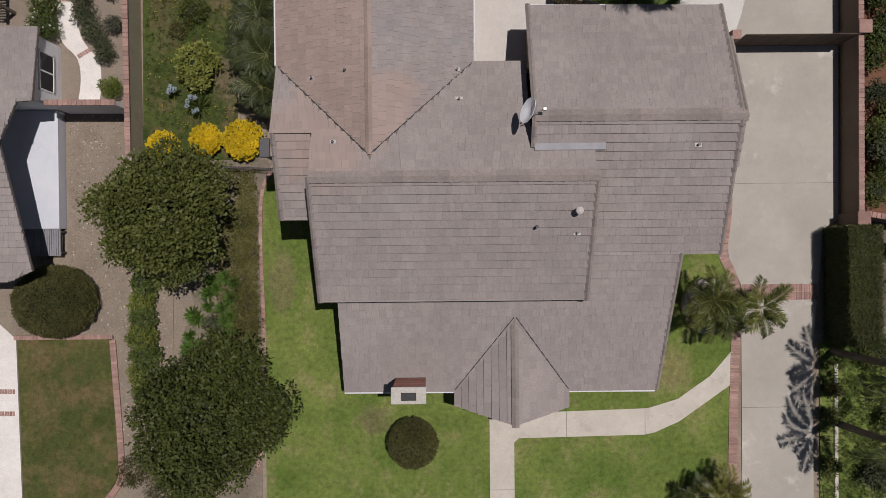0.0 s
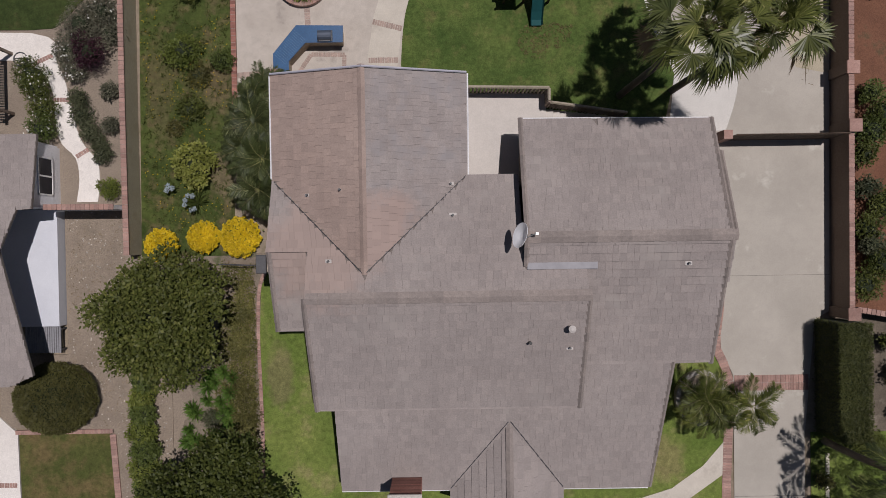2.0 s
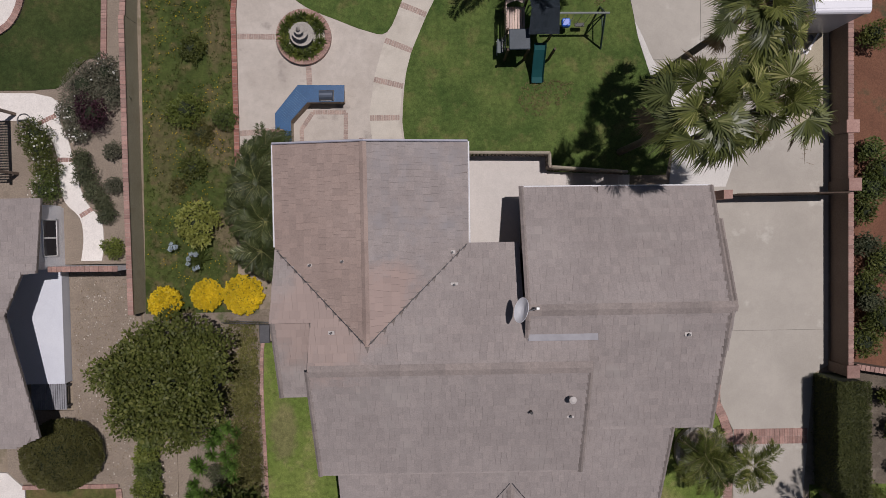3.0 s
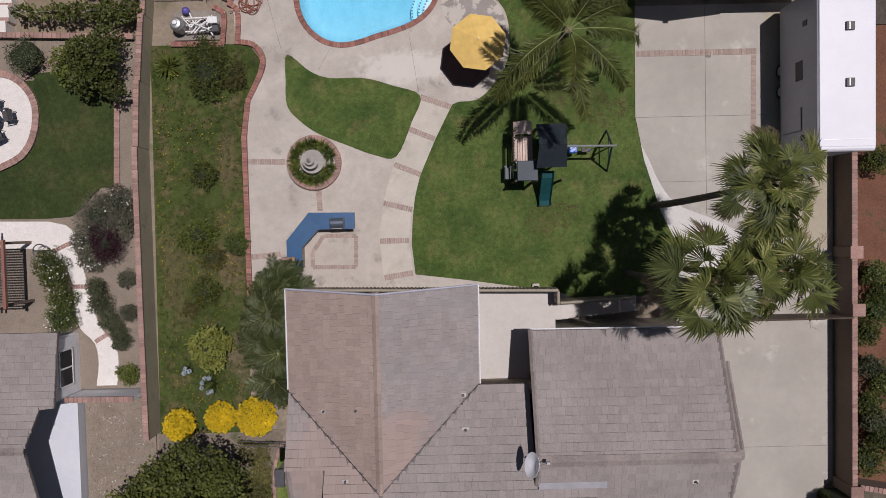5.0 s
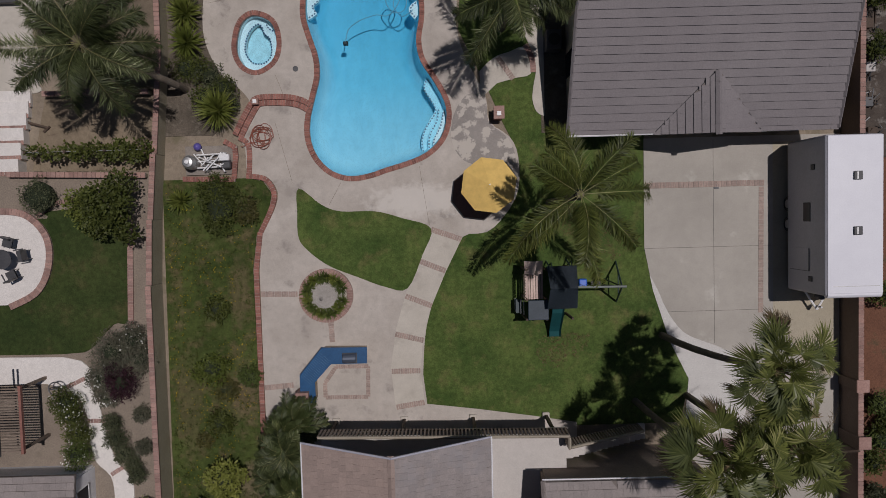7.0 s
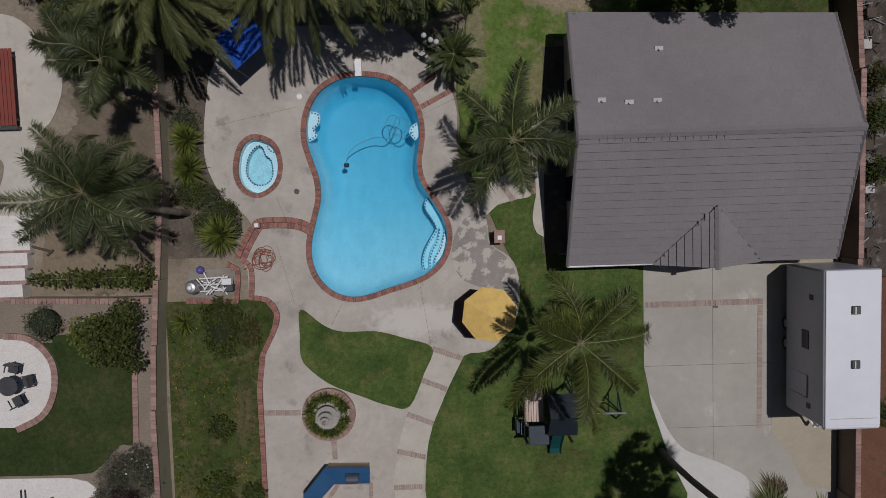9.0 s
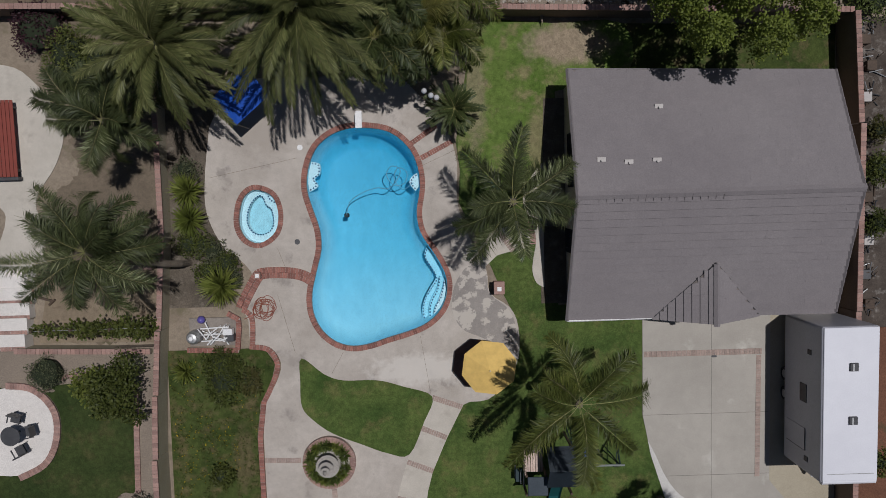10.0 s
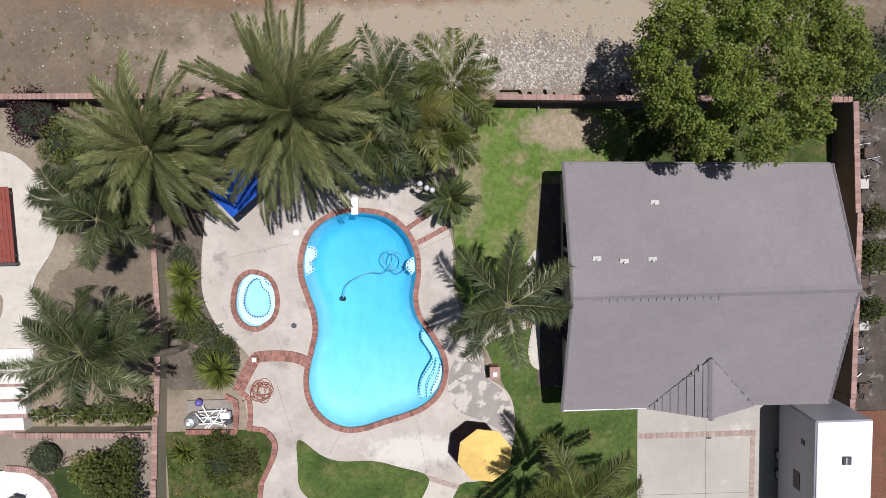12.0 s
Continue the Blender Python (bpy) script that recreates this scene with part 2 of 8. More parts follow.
def data_of(name, shape, smooth=False):
    if isinstance(shape, bmesh.types.BMesh):
        me = bpy.data.meshes.new(name)
        shape.to_mesh(me)
        shape.free()
        if smooth:
            me.shade_smooth()
        return me
    return shape


def part(name, shape, material, parent, label="", m=None, smooth=False):
    """One mesh object under a thing or under a part."""
    me = data_of(name, shape, smooth)
    if not me.materials:
        me.materials.append(material)
    ob = new(name, me)
    ob.parent = parent
    if m is not None:
        ob.matrix_basis = m
    if label:
        ob["label"] = label
    return ob


def solid(name, shape, material, label, category, group="", kind="", m=None, smooth=False):
    """A thing of one mesh."""
    me = data_of(name, shape, smooth)
    if not me.materials:
        me.materials.append(material)
    ob = new(name, me)
    if m is not None:
        ob.matrix_basis = m
    return tagged(ob, label, category, group, kind)


def base(name, label, category, group="", kind="", m=None):
    ob = new(name)
    ob.empty_display_size = 0.2
    if m is not None:
        ob.matrix_basis = m
    return tagged(ob, label, category, group, kind)


def box(x0, y0, z0, x1, y1, z1, bevel=0.0, bm=None, seg=1):
    bm = bm or bmesh.new()
    made = bmesh.ops.create_cube(bm, size=1.0, matrix=Matrix.LocRotScale(((x0 + x1) / 2, (y0 + y1) / 2, (z0 + z1) / 2), None, (abs(x1 - x0), abs(y1 - y0), abs(z1 - z0))))
    if bevel:
        edges = list({e for v in made["verts"] for e in v.link_edges})
        bmesh.ops.bevel(bm, geom=edges, offset=bevel, segments=seg, affect="EDGES", profile=0.5)
    return bm


def tube(points, radius, sides=8, bm=None, cap=True):
    """A round bar along points; radius: one, or one for each point."""
    bm = bm or bmesh.new()
    pts = [Vector(p) for p in points]
    rad = radius if isinstance(radius, (list, tuple)) else [radius] * len(pts)
    rings = []
    for i, p in enumerate(pts):
        d = (pts[min(i + 1, len(pts) - 1)] - pts[max(i - 1, 0)]).normalized()
        a = d.orthogonal().normalized() if abs(d.z) < 0.99 else Vector((1, 0, 0))
        a = (a - a.dot(d) * d).normalized()
        b = d.cross(a)
        rings.append([bm.verts.new(p + rad[i] * (math.cos(k * math.tau / sides) * a + math.sin(k * math.tau / sides) * b)) for k in range(sides)])
    for r, s in zip(rings, rings[1:]):
        for k in range(sides):
            bm.faces.new((r[k], r[(k + 1) % sides], s[(k + 1) % sides], s[k]))
    if cap:
        bm.faces.new(list(reversed(rings[0])))
        bm.faces.new(rings[-1])
    return bm


def lathe(profile, sides=24, cx=0.0, cy=0.0, bm=None):
    """Radius and height pairs, turned round the upright through cx, cy."""
    bm = bm or bmesh.new()
    rings = [[bm.verts.new((cx + r * math.cos(k * math.tau / sides), cy + r * math.sin(k * math.tau / sides), z)) for k in range(sides)] for r, z in profile]
    for r, s in zip(rings, rings[1:]):
        for k in range(sides):
            bm.faces.new((r[k], r[(k + 1) % sides], s[(k + 1) % sides], s[k]))
    bm.faces.new(list(reversed(rings[0])))
    bm.faces.new(rings[-1])
    return bm


def smooth_line(points, steps=5, closed=True):
    """A Catmull-Rom curve through points."""
    p, out, n = [Vector(q).to_2d() for q in points], [], len(points)
    for i in range(n if closed else n - 1):
        a, b, c, d = (p[(i + k) % n] if closed else p[min(max(i + k, 0), n - 1)] for k in (-1, 0, 1, 2))
        for s in range(steps):
            t = s / steps
            out.append(0.5 * (2 * b + (c - a) * t + (2 * a - 5 * b + 4 * c - d) * t * t + (3 * b - a - 3 * c + d) * t ** 3))
    if not closed:
        out.append(p[-1])
    return [(v.x, v.y) for v in out]


def offset_line(pts, d, closed=True):
    """The line moved by d to its right hand side."""
    out, n = [], len(pts)
    for i in range(n):
        a, b = (pts[(i - 1) % n], pts[(i + 1) % n]) if closed else (pts[max(i - 1, 0)], pts[min(i + 1, n - 1)])
        t = Vector((b[0] - a[0], b[1] - a[1])).normalized()
        out.append((pts[i][0] + t.y * d, pts[i][1] - t.x * d))
    return out


def clockwise(pts):
    return sum((b[0] - a[0]) * (b[1] + a[1]) for a, b in zip(pts, pts[1:] + pts[:1])) > 0


def sheet(outline, z, thick=0.0, holes=()):
    """A flat piece of ground with its outline, holes and, where thick, its edge."""
    bm = bmesh.new()
    edges, loops = [], []
    for line in (outline, *holes):
        vs = [bm.verts.new((x, y, z)) for x, y in line]
        loops.append(vs)
        edges += [bm.edges.new((a, b)) for a, b in zip(vs, vs[1:] + vs[:1])]
    bmesh.ops.triangle_fill(bm, use_beauty=True, use_dissolve=False, edges=edges, normal=(0, 0, 1))
    for f in bm.faces:
        if f.normal.z < 0:
            f.normal_flip()
    if thick:
        for vs in loops:
            low = [bm.verts.new((v.co.x, v.co.y, z - thick)) for v in vs]
            for i in range(len(vs)):
                j = (i + 1) % len(vs)
                bm.faces.new((vs[i], vs[j], low[j], low[i]))
        bmesh.ops.recalc_face_normals(bm, faces=bm.faces)
        if sum(f.normal.z * f.calc_area() for f in bm.faces) < 0:
            bmesh.ops.reverse_faces(bm, faces=bm.faces)
    return bm


def strip(line, half, z, thick, closed=False):
    """A band along a line, both of its edges and its top."""
    a, b = offset_line(line, half, closed), offset_line(line, -half, closed)
    if closed:
        return sheet(a, z, thick, (b,)) if abs(area(a)) > abs(area(b)) else sheet(b, z, thick, (a,))
    return sheet(a + b[::-1], z, thick)


def area(pts):
    return 0.5 * sum(a[0] * b[1] - b[0] * a[1] for a, b in zip(pts, pts[1:] + pts[:1]))


def along(line, step, closed=False):
    """Points and turns at even steps along a line."""
    pts = line + line[:1] if closed else line
    lens = [math.dist(a, b) for a, b in zip(pts, pts[1:])]
    count = max(1, round(sum(lens) / step))
    gap, out, i, run = sum(lens) / count, [], 0, 0.0
    for k in range(count):
        s = (k + 0.5) * gap
        while i < len(lens) - 1 and run + lens[i] < s:
            run += lens[i]
            i += 1
        u = (s - run) / max(lens[i], 1e-6)
        a, b = pts[i], pts[i + 1]
        out.append((a[0] + (b[0] - a[0]) * u, a[1] + (b[1] - a[1]) * u, math.atan2(b[1] - a[1], b[0] - a[0]), gap))
    return out


def inside(p, poly):
    x, y, odd = p[0], p[1], False
    for (x0, y0), (x1, y1) in zip(poly, poly[1:] + poly[:1]):
        if (y0 > y) != (y1 > y) and x < (x1 - x0) * (y - y0) / (y1 - y0) + x0:
            odd = not odd
    return odd


def brick_mesh(lx, ly, lz):
    return data_of("brick", box(-lx / 2, -ly / 2, -lz, lx / 2, ly / 2, 0, 0.006))


PIECES = []          # the pieces of walls and pavements wait here and are laid last


def lay_bricks(parent, line, step, depth, z, material, closed=False, name="brick"):
    """Bricks side by side across a line, each a piece of its own."""
    PIECES.append((parent, along(line, step, closed), step, depth, z, material, name))


def ragged(line, amount, seed, step=0.25):
    """A closed outline worn uneven at two scales."""
    out = []
    for x, y, t, g in along(line, step, True):
        k = amount * (noise.noise(Vector((x * 0.9, y * 0.9, seed))) + 0.6 * noise.noise(Vector((x * 3.1, y * 3.1, seed))) + 0.45 * noise.noise(Vector((x * 8.3, y * 8.3, seed))))
        out.append((x - k * math.sin(t), y + k * math.cos(t)))
    return out

# ---- ground ----
POOL = smooth_line([(-5.06, 30.08), (-3.8, 29.86), (-2.91, 29.12), (-2.5, 28.2), (-2.44, 27.2), (-2.62, 26.1), (-2.45, 25.1), (-1.87, 24.16),
                    (-1.38, 23.2), (-1.3, 22.36), (-1.6, 21.5), (-2.3, 20.85), (-3.2, 20.48), (-4.2, 20.2), (-5.0, 19.95), (-5.85, 19.85),
                    (-6.65, 20.1), (-7.28, 20.7), (-7.62, 21.5), (-7.64, 22.4), (-7.4, 23.4), (-7.12, 24.45), (-7.14, 25.4), (-7.42, 26.36),
                    (-7.66, 27.3), (-7.58, 28.25), (-7.2, 29.15), (-6.6, 29.7), (-5.9, 30.0)], 3)
SPA = offset_line(smooth_line([(-10.0, 27.4), (-9.3, 27.05), (-9.06, 26.2), (-9.27, 25.34), (-10.02, 24.85), (-10.68, 25.1), (-10.98, 25.8), (-10.84, 26.74), (-10.5, 27.25)], 5), 0.0)
POOL = offset_line(POOL, -0.06) if abs(area(offset_line(POOL, -0.06))) > abs(area(POOL)) else offset_line(POOL, 0.06)
BASIN, SPA_RIM = offset_line(POOL, -0.2), offset_line(SPA, -0.19)
if area(BASIN) * (1 if area(POOL) > 0 else -1) < abs(area(POOL)):
    BASIN, SPA_RIM = offset_line(POOL, 0.2), offset_line(SPA, 0.19)
FAR = [(-220, -220), (220, -220), (220, 260), (-220, 260)]
solid("ground", sheet(FAR, 0.0, 0, (BASIN, SPA_RIM)), DIRT, "bare dry dirt between the gardens", "ground", kind="structure")

front = [(-9.45, -40), (12.0, -40), (12.3, -7.2), (12.0, -3.4), (11.3, -2.6), (9.0, -2.5), (7.5, -8.0), (-5.0, -8.0), (-5.2, 1.0), (-8.9, 1.0), (-9.4, 0.0), (-9.5, -3.0), (-9.4, -8)]
solid("front_lawn", sheet(front, 0.05, 0.1), LAWN, "mown green front lawn with dry yellow patches", "lawn", kind="structure")
neighbour_front = [(-20.75, -6.7), (-16.5, -6.7), (-16.15, -11.9), (-16.25, -13.2), (-16.8, -14.0), (-17.2, -22), (-20.4, -22)]
solid("neighbour_lawn", sheet(neighbour_front, 0.16, 0.2), grass_mat("dull lawn", (0.05, 0.064, 0.017), (0.09, 0.095, 0.03), (0.15, 0.108, 0.052), (0.44, 0.62)), "dull brownish lawn edged with brick", "lawn", kind="structure")
solid("planting_bed", sheet([(-15.0, -30), (-9.62, -30), (-9.6, -8), (-9.62, -3), (-9.5, 0.2), (-8.9, 1.6), (-15.0, 1.6)], 0.04, 0.1), MULCH, "brown planting bed under the trees", "ground", kind="structure")
solid("gravel_yard", sheet([(-21.6, -6.4), (-21.6, -3), (-18.4, -3), (-18.4, 3.9), (-15.1, 3.9), (-15.1, -6.6), (-16.2, -6.6), (-16.0, -12), (-16.1, -14), (-13.5, -14), (-13.5, -4), (-15, -4), (-16.5, -6.6)][:6] + [(-13.6, -3.0), (-13.6, -14), (-16.0, -14), (-16.0, -11.9), (-16.35, -6.55)], 0.1, 0.15), GRAVEL, "bare pebbly yard beside the neighbouring house", "gravel", kind="structure")
solid("weedy_bank", sheet([(-14.9, 1.5), (-10.55, 1.5), (-10.55, 8), (-10.62, 15.5), (-10.4, 17.1), (-9.8, 18.2), (-9.6, 19.1), (-10.0, 19.7), (-10.8, 19.85), (-14.7, 19.85)], 0.06, 0.1), WEEDS, "rough green bank with yellow wild flowers", "grass", kind="structure")
big_lawn = smooth_line([(1.62, 18.04), (0.55, 17.05), (-0.73, 16.77), (-1.65, 15.06), (-2.27, 13.48), (-2.58, 11.88), (-2.7, 10.28)], 4, False) + [(-2.55, 8.85), (-0.19, 8.54), (2.49, 8.13), (4.1, 7.6), (9.6, 7.6), (10.05, 9.7), (9.13, 11.6), (8.36, 14.03), (7.95, 16.04), (7.99, 20.53), (8.03, 21.5), (4.0, 21.5), (4.0, 34.6), (0.3, 34.7), (-0.3, 31.5), (-0.65, 29.3), (-0.5, 28.0), (-0.6, 26.5), (0.9, 23.3), (1.3, 22.3), (1.75, 21.4), (2.1, 20.5), (2.05, 18.95)]
solid("back_lawn", sheet(big_lawn, 0.035, 0.1), BACK_LAWN, "mown green back lawn between patio and driveway", "lawn", kind="structure")
solid("north_lawn", sheet(smooth_line([(0.4, 34.6), (4.0, 34.6), (7.2, 34.5), (7.4, 32.2), (4.4, 31.6), (3.95, 31.0), (3.9, 27.0), (2.0, 26.9), (0.2, 27.2), (-0.45, 28.2), (-0.55, 29.4), (-0.1, 31.5)], 3), 0.05, 0.05), grass_mat("north lawn grass", (0.075, 0.13, 0.022), (0.13, 0.18, 0.045), (0.24, 0.20, 0.11), (0.5, 0.66), 0.5, ((4.6, 33.7, 2.1, 1.05, (0.30, 0.235, 0.17), 0.8, 0.92, 1.3), (3.3, 29.3, 0.8, 1.6, (0.23, 0.19, 0.11), 0.9, 0.7, 1.3), (0.3, 31.5, 0.5, 3.0, (0.24, 0.2, 0.13), 0.8, 0.7, 1.5))), "bright green lawn with dry patches beside the rear house", "lawn", kind="structure")
solid("garden_path", sheet([(0.35, 24.55), (0.75, 24.95), (1.18, 25.24)] + smooth_line([(1.8, 25.42), (2.43, 25.63), (2.62, 25.2), (2.75, 24.37), (2.1, 24.2)], 3, False) + [(1.15, 23.96), (0.75, 23.6), (0.4, 23.3)], 0.075, 0.06), WALKWAY, "pale concrete path from the pool deck to the rear house", "path", kind="structure")
# Dark sheet over the ground the eave shadows, painting that shade.
solid("eave_bed", sheet([(3.2, 21.6), (4.5, 21.6), (4.5, 31.2), (3.45, 31.2), (3.35, 27.5), (3.2, 26.5)], 0.058, 0.05), MULCH_DARK, "dark sheet deepening the shade under the rear house eave", "ground", kind="structure")
# The walk is cut off at the shadow's edge, short of the wall.
solid("side_walk", sheet(smooth_line([(3.3, 28.2), (3.05, 27.95), (2.6, 27.2), (2.42, 26.45), (2.66, 25.78), (2.92, 25.15), (2.99, 24.49), (2.86, 23.8), (2.8, 23.16), (2.98, 22.6), (3.32, 22.38)], 3, False) + [(3.36, 22.4), (3.36, 28.2)], 0.07, 0.06), WALKWAY, "curved pale concrete walk along the rear house wall", "path", kind="structure")
solid("side_lawn", sheet([(4.0, 32.2), (17.0, 31.6), (17.0, 34.2), (4.0, 34.6)], 0.033, 0.1), WEEDS, "narrow lawn behind the rear house", "lawn", kind="structure")

solid("hedge_bed", sheet([(17.8, -7.3), (24.0, -7.3), (24.0, -1.7), (17.8, -1.6)], 0.05, 0.08), MULCH_DARK, "dark leaf-littered bed behind the clipped hedge", "ground", kind="structure")

# poured concrete
deck = ([(-10.25, 6.0), (-10.3, 10.2), (-10.3, 15.5)] + smooth_line([(-10.2, 17.1), (-9.55, 18.2), (-9.3, 19.1), (-9.75, 19.85), (-10.65, 20.0), (-10.75, 21.2), (-11.0, 21.9), (-10.4, 23.2), (-11.0, 24.12), (-11.64, 24.6), (-12.24, 25.7), (-12.49, 26.79), (-12.39, 28.39), (-12.1, 30.3)], 3, False)
        + [(-11.0, 32.5), (-3.2, 32.5), (-2.0, 31.2)] + smooth_line([(-0.91, 29.6), (-0.62, 28.31), (-0.68, 26.71), (-0.3, 25.2), (0.6, 23.4), (0.75, 22.2), (1.69, 21.46), (2.07, 20.53), (2.04, 18.95), (1.4, 17.8), (0.53, 17.01), (-0.73, 16.77), (-1.65, 15.06), (-2.27, 13.48), (-2.58, 11.88), (-2.7, 10.28)], 3, False)
        + [(-2.55, 8.85), (-0.19, 8.54), (2.49, 8.13), (4.6, 7.75), (4.6, 6.0)])
solid("pool_deck", sheet(deck, 0.06, 0.12, (BASIN, SPA_RIM)), CONCRETE, "stained pale concrete pool deck and patio", "patio", kind="structure")
LAWN_ISLAND = smooth_line([(-8.32, 19.3), (-7.28, 18.51), (-6.36, 18.17), (-4.76, 18.13), (-3.44, 17.76), (-2.13, 17.25), (-2.56, 16.02), (-3.32, 14.44), (-4.33, 14.52), (-5.65, 15.03), (-6.97, 15.59), (-7.88, 16.27), (-8.39, 16.95), (-8.42, 18.14)], 4)
solid("lawn_island", sheet(LAWN_ISLAND, 0.085, 0.05), BACK_LAWN, "curved island of green lawn in the patio", "lawn", kind="structure")
solid("driveway", sheet([(12.68, -40), (16.0, -40), (16.0, -7.4), (16.5, -1.9), (17.2, -1.5), (17.25, 13), (17.25, 21.2), (8.0, 21.2), (7.97, 16.04), (8.36, 14.03), (9.13, 11.6), (10.05, 9.7), (9.6, 6.0), (12.0, 3.0), (12.26, -0.6), (12.2, -1.6), (12.07, -2.6), (12.1, -3.2), (12.42, -3.9), (12.67, -4.5)], 0.045, 0.1), DRIVE, "pale concrete driveway along the house", "driveway", kind="structure")
solid("pad_strip", sheet([(14.1, 14.5), (14.1, 12.6), (14.9, 11.6), (15.7, 9.9), (17.22, 9.6), (17.22, 20.9), (14.1, 20.9)], 0.049, 0.03), surface("yellow-tan stained concrete", (0.36, 0.315, 0.235), (0.42, 0.37, 0.28), 0.5, 3.0, rough=0.88, relief=0.1, fine_amount=0.2), "yellow-tan strip of concrete beside the wall", "driveway", kind="structure")
solid("driveway_apron", sheet(smooth_line([(8.21, 14.75), (8.58, 14.03), (9.05, 12.96), (9.75, 12.0), (10.6, 11.55), (11.4, 11.25), (12.3, 10.8), (13.0, 10.2), (12.9, 8.6), (12.4, 7.0)], 3, False) + [(9.75, 7.0), (10.02, 9.7), (9.13, 11.55), (8.36, 14.0)], 0.05, 0.03), surface("newer pale concrete", (0.53, 0.51, 0.48), (0.61, 0.59, 0.56), 0.4, 3.0, rough=0.85, relief=0.1, fine_amount=0.15), "newer pale concrete apron beside the lawn", "driveway", kind="structure")
JOINT = plain("dark concrete joint", (0.16, 0.15, 0.135), 0.9)
for x0, y0, x1, y1 in ((11.27, 11.4, 11.29, 21.1), (8.0, 16.0, 14.0, 16.018), (8.75, 12.95, 14.1, 12.968), (12.7, -10.2, 15.95, -10.18), (12.4, 0.2, 17.2, 0.215)):
    solid("trim", box(x0, y0, 0.03, x1, y1, 0.0485), JOINT, "narrow joint in the concrete", "joint", kind="structure")
for x0, y0, x1, y1 in ((4.5, -11.47, 4.52, -10.3), (8.15, -11.38, 8.17, -10.2), (0.97, -13.9, 2.05, -13.88)):
    solid("trim", box(x0, y0, 0.05, x1, y1, 0.0775), JOINT, "narrow joint in the front walk", "joint", kind="structure")
walk_line = [(0.94, -40), (0.94, -10.3), (4.5, -10.28), (8.3, -10.17), (9.7, -9.75), (11.2, -8.7), (12.25, -7.5), (12.25, -9.05), (9.75, -10.8), (8.6, -11.3), (8.1, -11.4), (2.3, -11.5), (2.08, -11.7), (2.06, -40)]
solid("front_walk", sheet(walk_line, 0.075, 0.1), WALKWAY, "pale concrete front walk curving to the driveway", "path", kind="structure")

# the neighbouring terrace and its paths
solid("neighbour_terrace", sheet([(-60, 3.9), (-15.05, 3.9), (-15.05, 20.2), (-60, 20.2)], 0.68, 0.7), GRAVEL, "raised dry garden terrace beside the boundary wall", "terrace", kind="structure")
solid("terrace_lawn", sheet(smooth_line([(-40, 13.0), (-40, 12.2), (-22, 11.9), (-19.0, 11.9), (-18.1, 12.1), (-17.0, 13.2), (-16.3, 13.4), (-16.1, 16.0), (-16.0, 18.3), (-18.0, 18.6), (-19.9, 18.5), (-20.6, 18.2), (-30, 19)], 4), 0.72, 0.05), grass_mat("dark terrace grass", (0.026, 0.042, 0.012), (0.05, 0.066, 0.02), (0.085, 0.075, 0.032), (0.54, 0.72), 0.5), "dark green lawn on the raised terrace", "lawn", kind="structure")
solid("terrace_path", sheet([(-40, 11.85), (-22, 11.79), (-19.4, 11.73)] + smooth_line([(-18.62, 11.54), (-18.2, 11.12), (-18.3, 10.55), (-17.89, 9.48), (-17.66, 8.37), (-17.25, 6.85), (-16.52, 5.86), (-16.45, 4.76), (-16.55, 4.05)], 3, False) + smooth_line([(-17.5, 4.05), (-17.36, 5.06), (-17.5, 6.03), (-18.14, 6.73), (-18.37, 7.7), (-18.43, 8.8), (-18.76, 9.77), (-19.42, 10.25), (-20.3, 10.5)], 3, False) + [(-22, 10.5), (-40, 10.5)], 0.74, 0.06), WHITE_PATH, "winding white concrete path on the terrace", "path", kind="structure")
solid("terrace_circle", sheet(smooth_line([(-22.3, 18.45), (-21.2, 18.4), (-20.3, 17.9), (-19.85, 17.0), (-19.95, 15.8), (-20.6, 14.8), (-21.7, 14.25), (-23.5, 14.6), (-24, 16.5), (-23.5, 18)], 4), 0.76, 0.1), WHITE_PATH, "round white concrete terrace with a brick rim", "patio", kind="structure")
solid("lower_circle", sheet(smooth_line([(-24, 33), (-21.4, 33.45), (-19.95, 32.5), (-18.9, 30.6), (-19.3, 28.9), (-20.4, 27.2), (-20.1, 25.7), (-20.25, 24.6), (-20.3, 24.1), (-22.6, 24.1), (-21.95, 26.0), (-22.1, 26.9), (-24, 28)], 4), 0.05, 0.1), WALKWAY, "pale concrete circle with a curved approach path", "patio", kind="structure")
solid("neighbour_walk", sheet([(-30, -5.5), (-21.6, -5.9), (-20.8, -6.65), (-20.45, -22), (-30, -22)], 0.17, 0.2), WHITE_PATH, "white concrete walk with brick bands", "path", kind="structure")
SLOPE = surface("grey-brown weedy soil", (0.145, 0.115, 0.083), (0.21, 0.165, 0.118), 0.6, 6.0, stain=(0.105, 0.095, 0.05), stain_scale=1.1, stain_at=(0.56, 0.7), rough=0.97, relief=0.7, depth=0.05)
solid("hillside", sheet([(-60, 36.0), (60, 35.0), (60, 120), (-60, 120)], 0.3, 0.5), surface("dry slope soil", (0.135, 0.102, 0.074), (0.20, 0.152, 0.108), 0.6, 6.0, stain=(0.10, 0.088, 0.05), stain_scale=1.3, stain_at=(0.57, 0.7), rough=0.97, relief=0.7, depth=0.05, blotches=((1.5, 38.3, 14.5, 2.2, (0.335, 0.275, 0.205), 0.9, 0.9, 0.7), (-11.5, 36.9, 3.2, 1.0, (0.31, 0.25, 0.19), 0.9, 0.8, 0.9), (-4.0, 40.2, 16.0, 0.9, (0.20, 0.12, 0.065), 0.9, 0.7, 0.9))), "dry bare slope with weedy patches behind the rear wall", "ground", kind="structure")
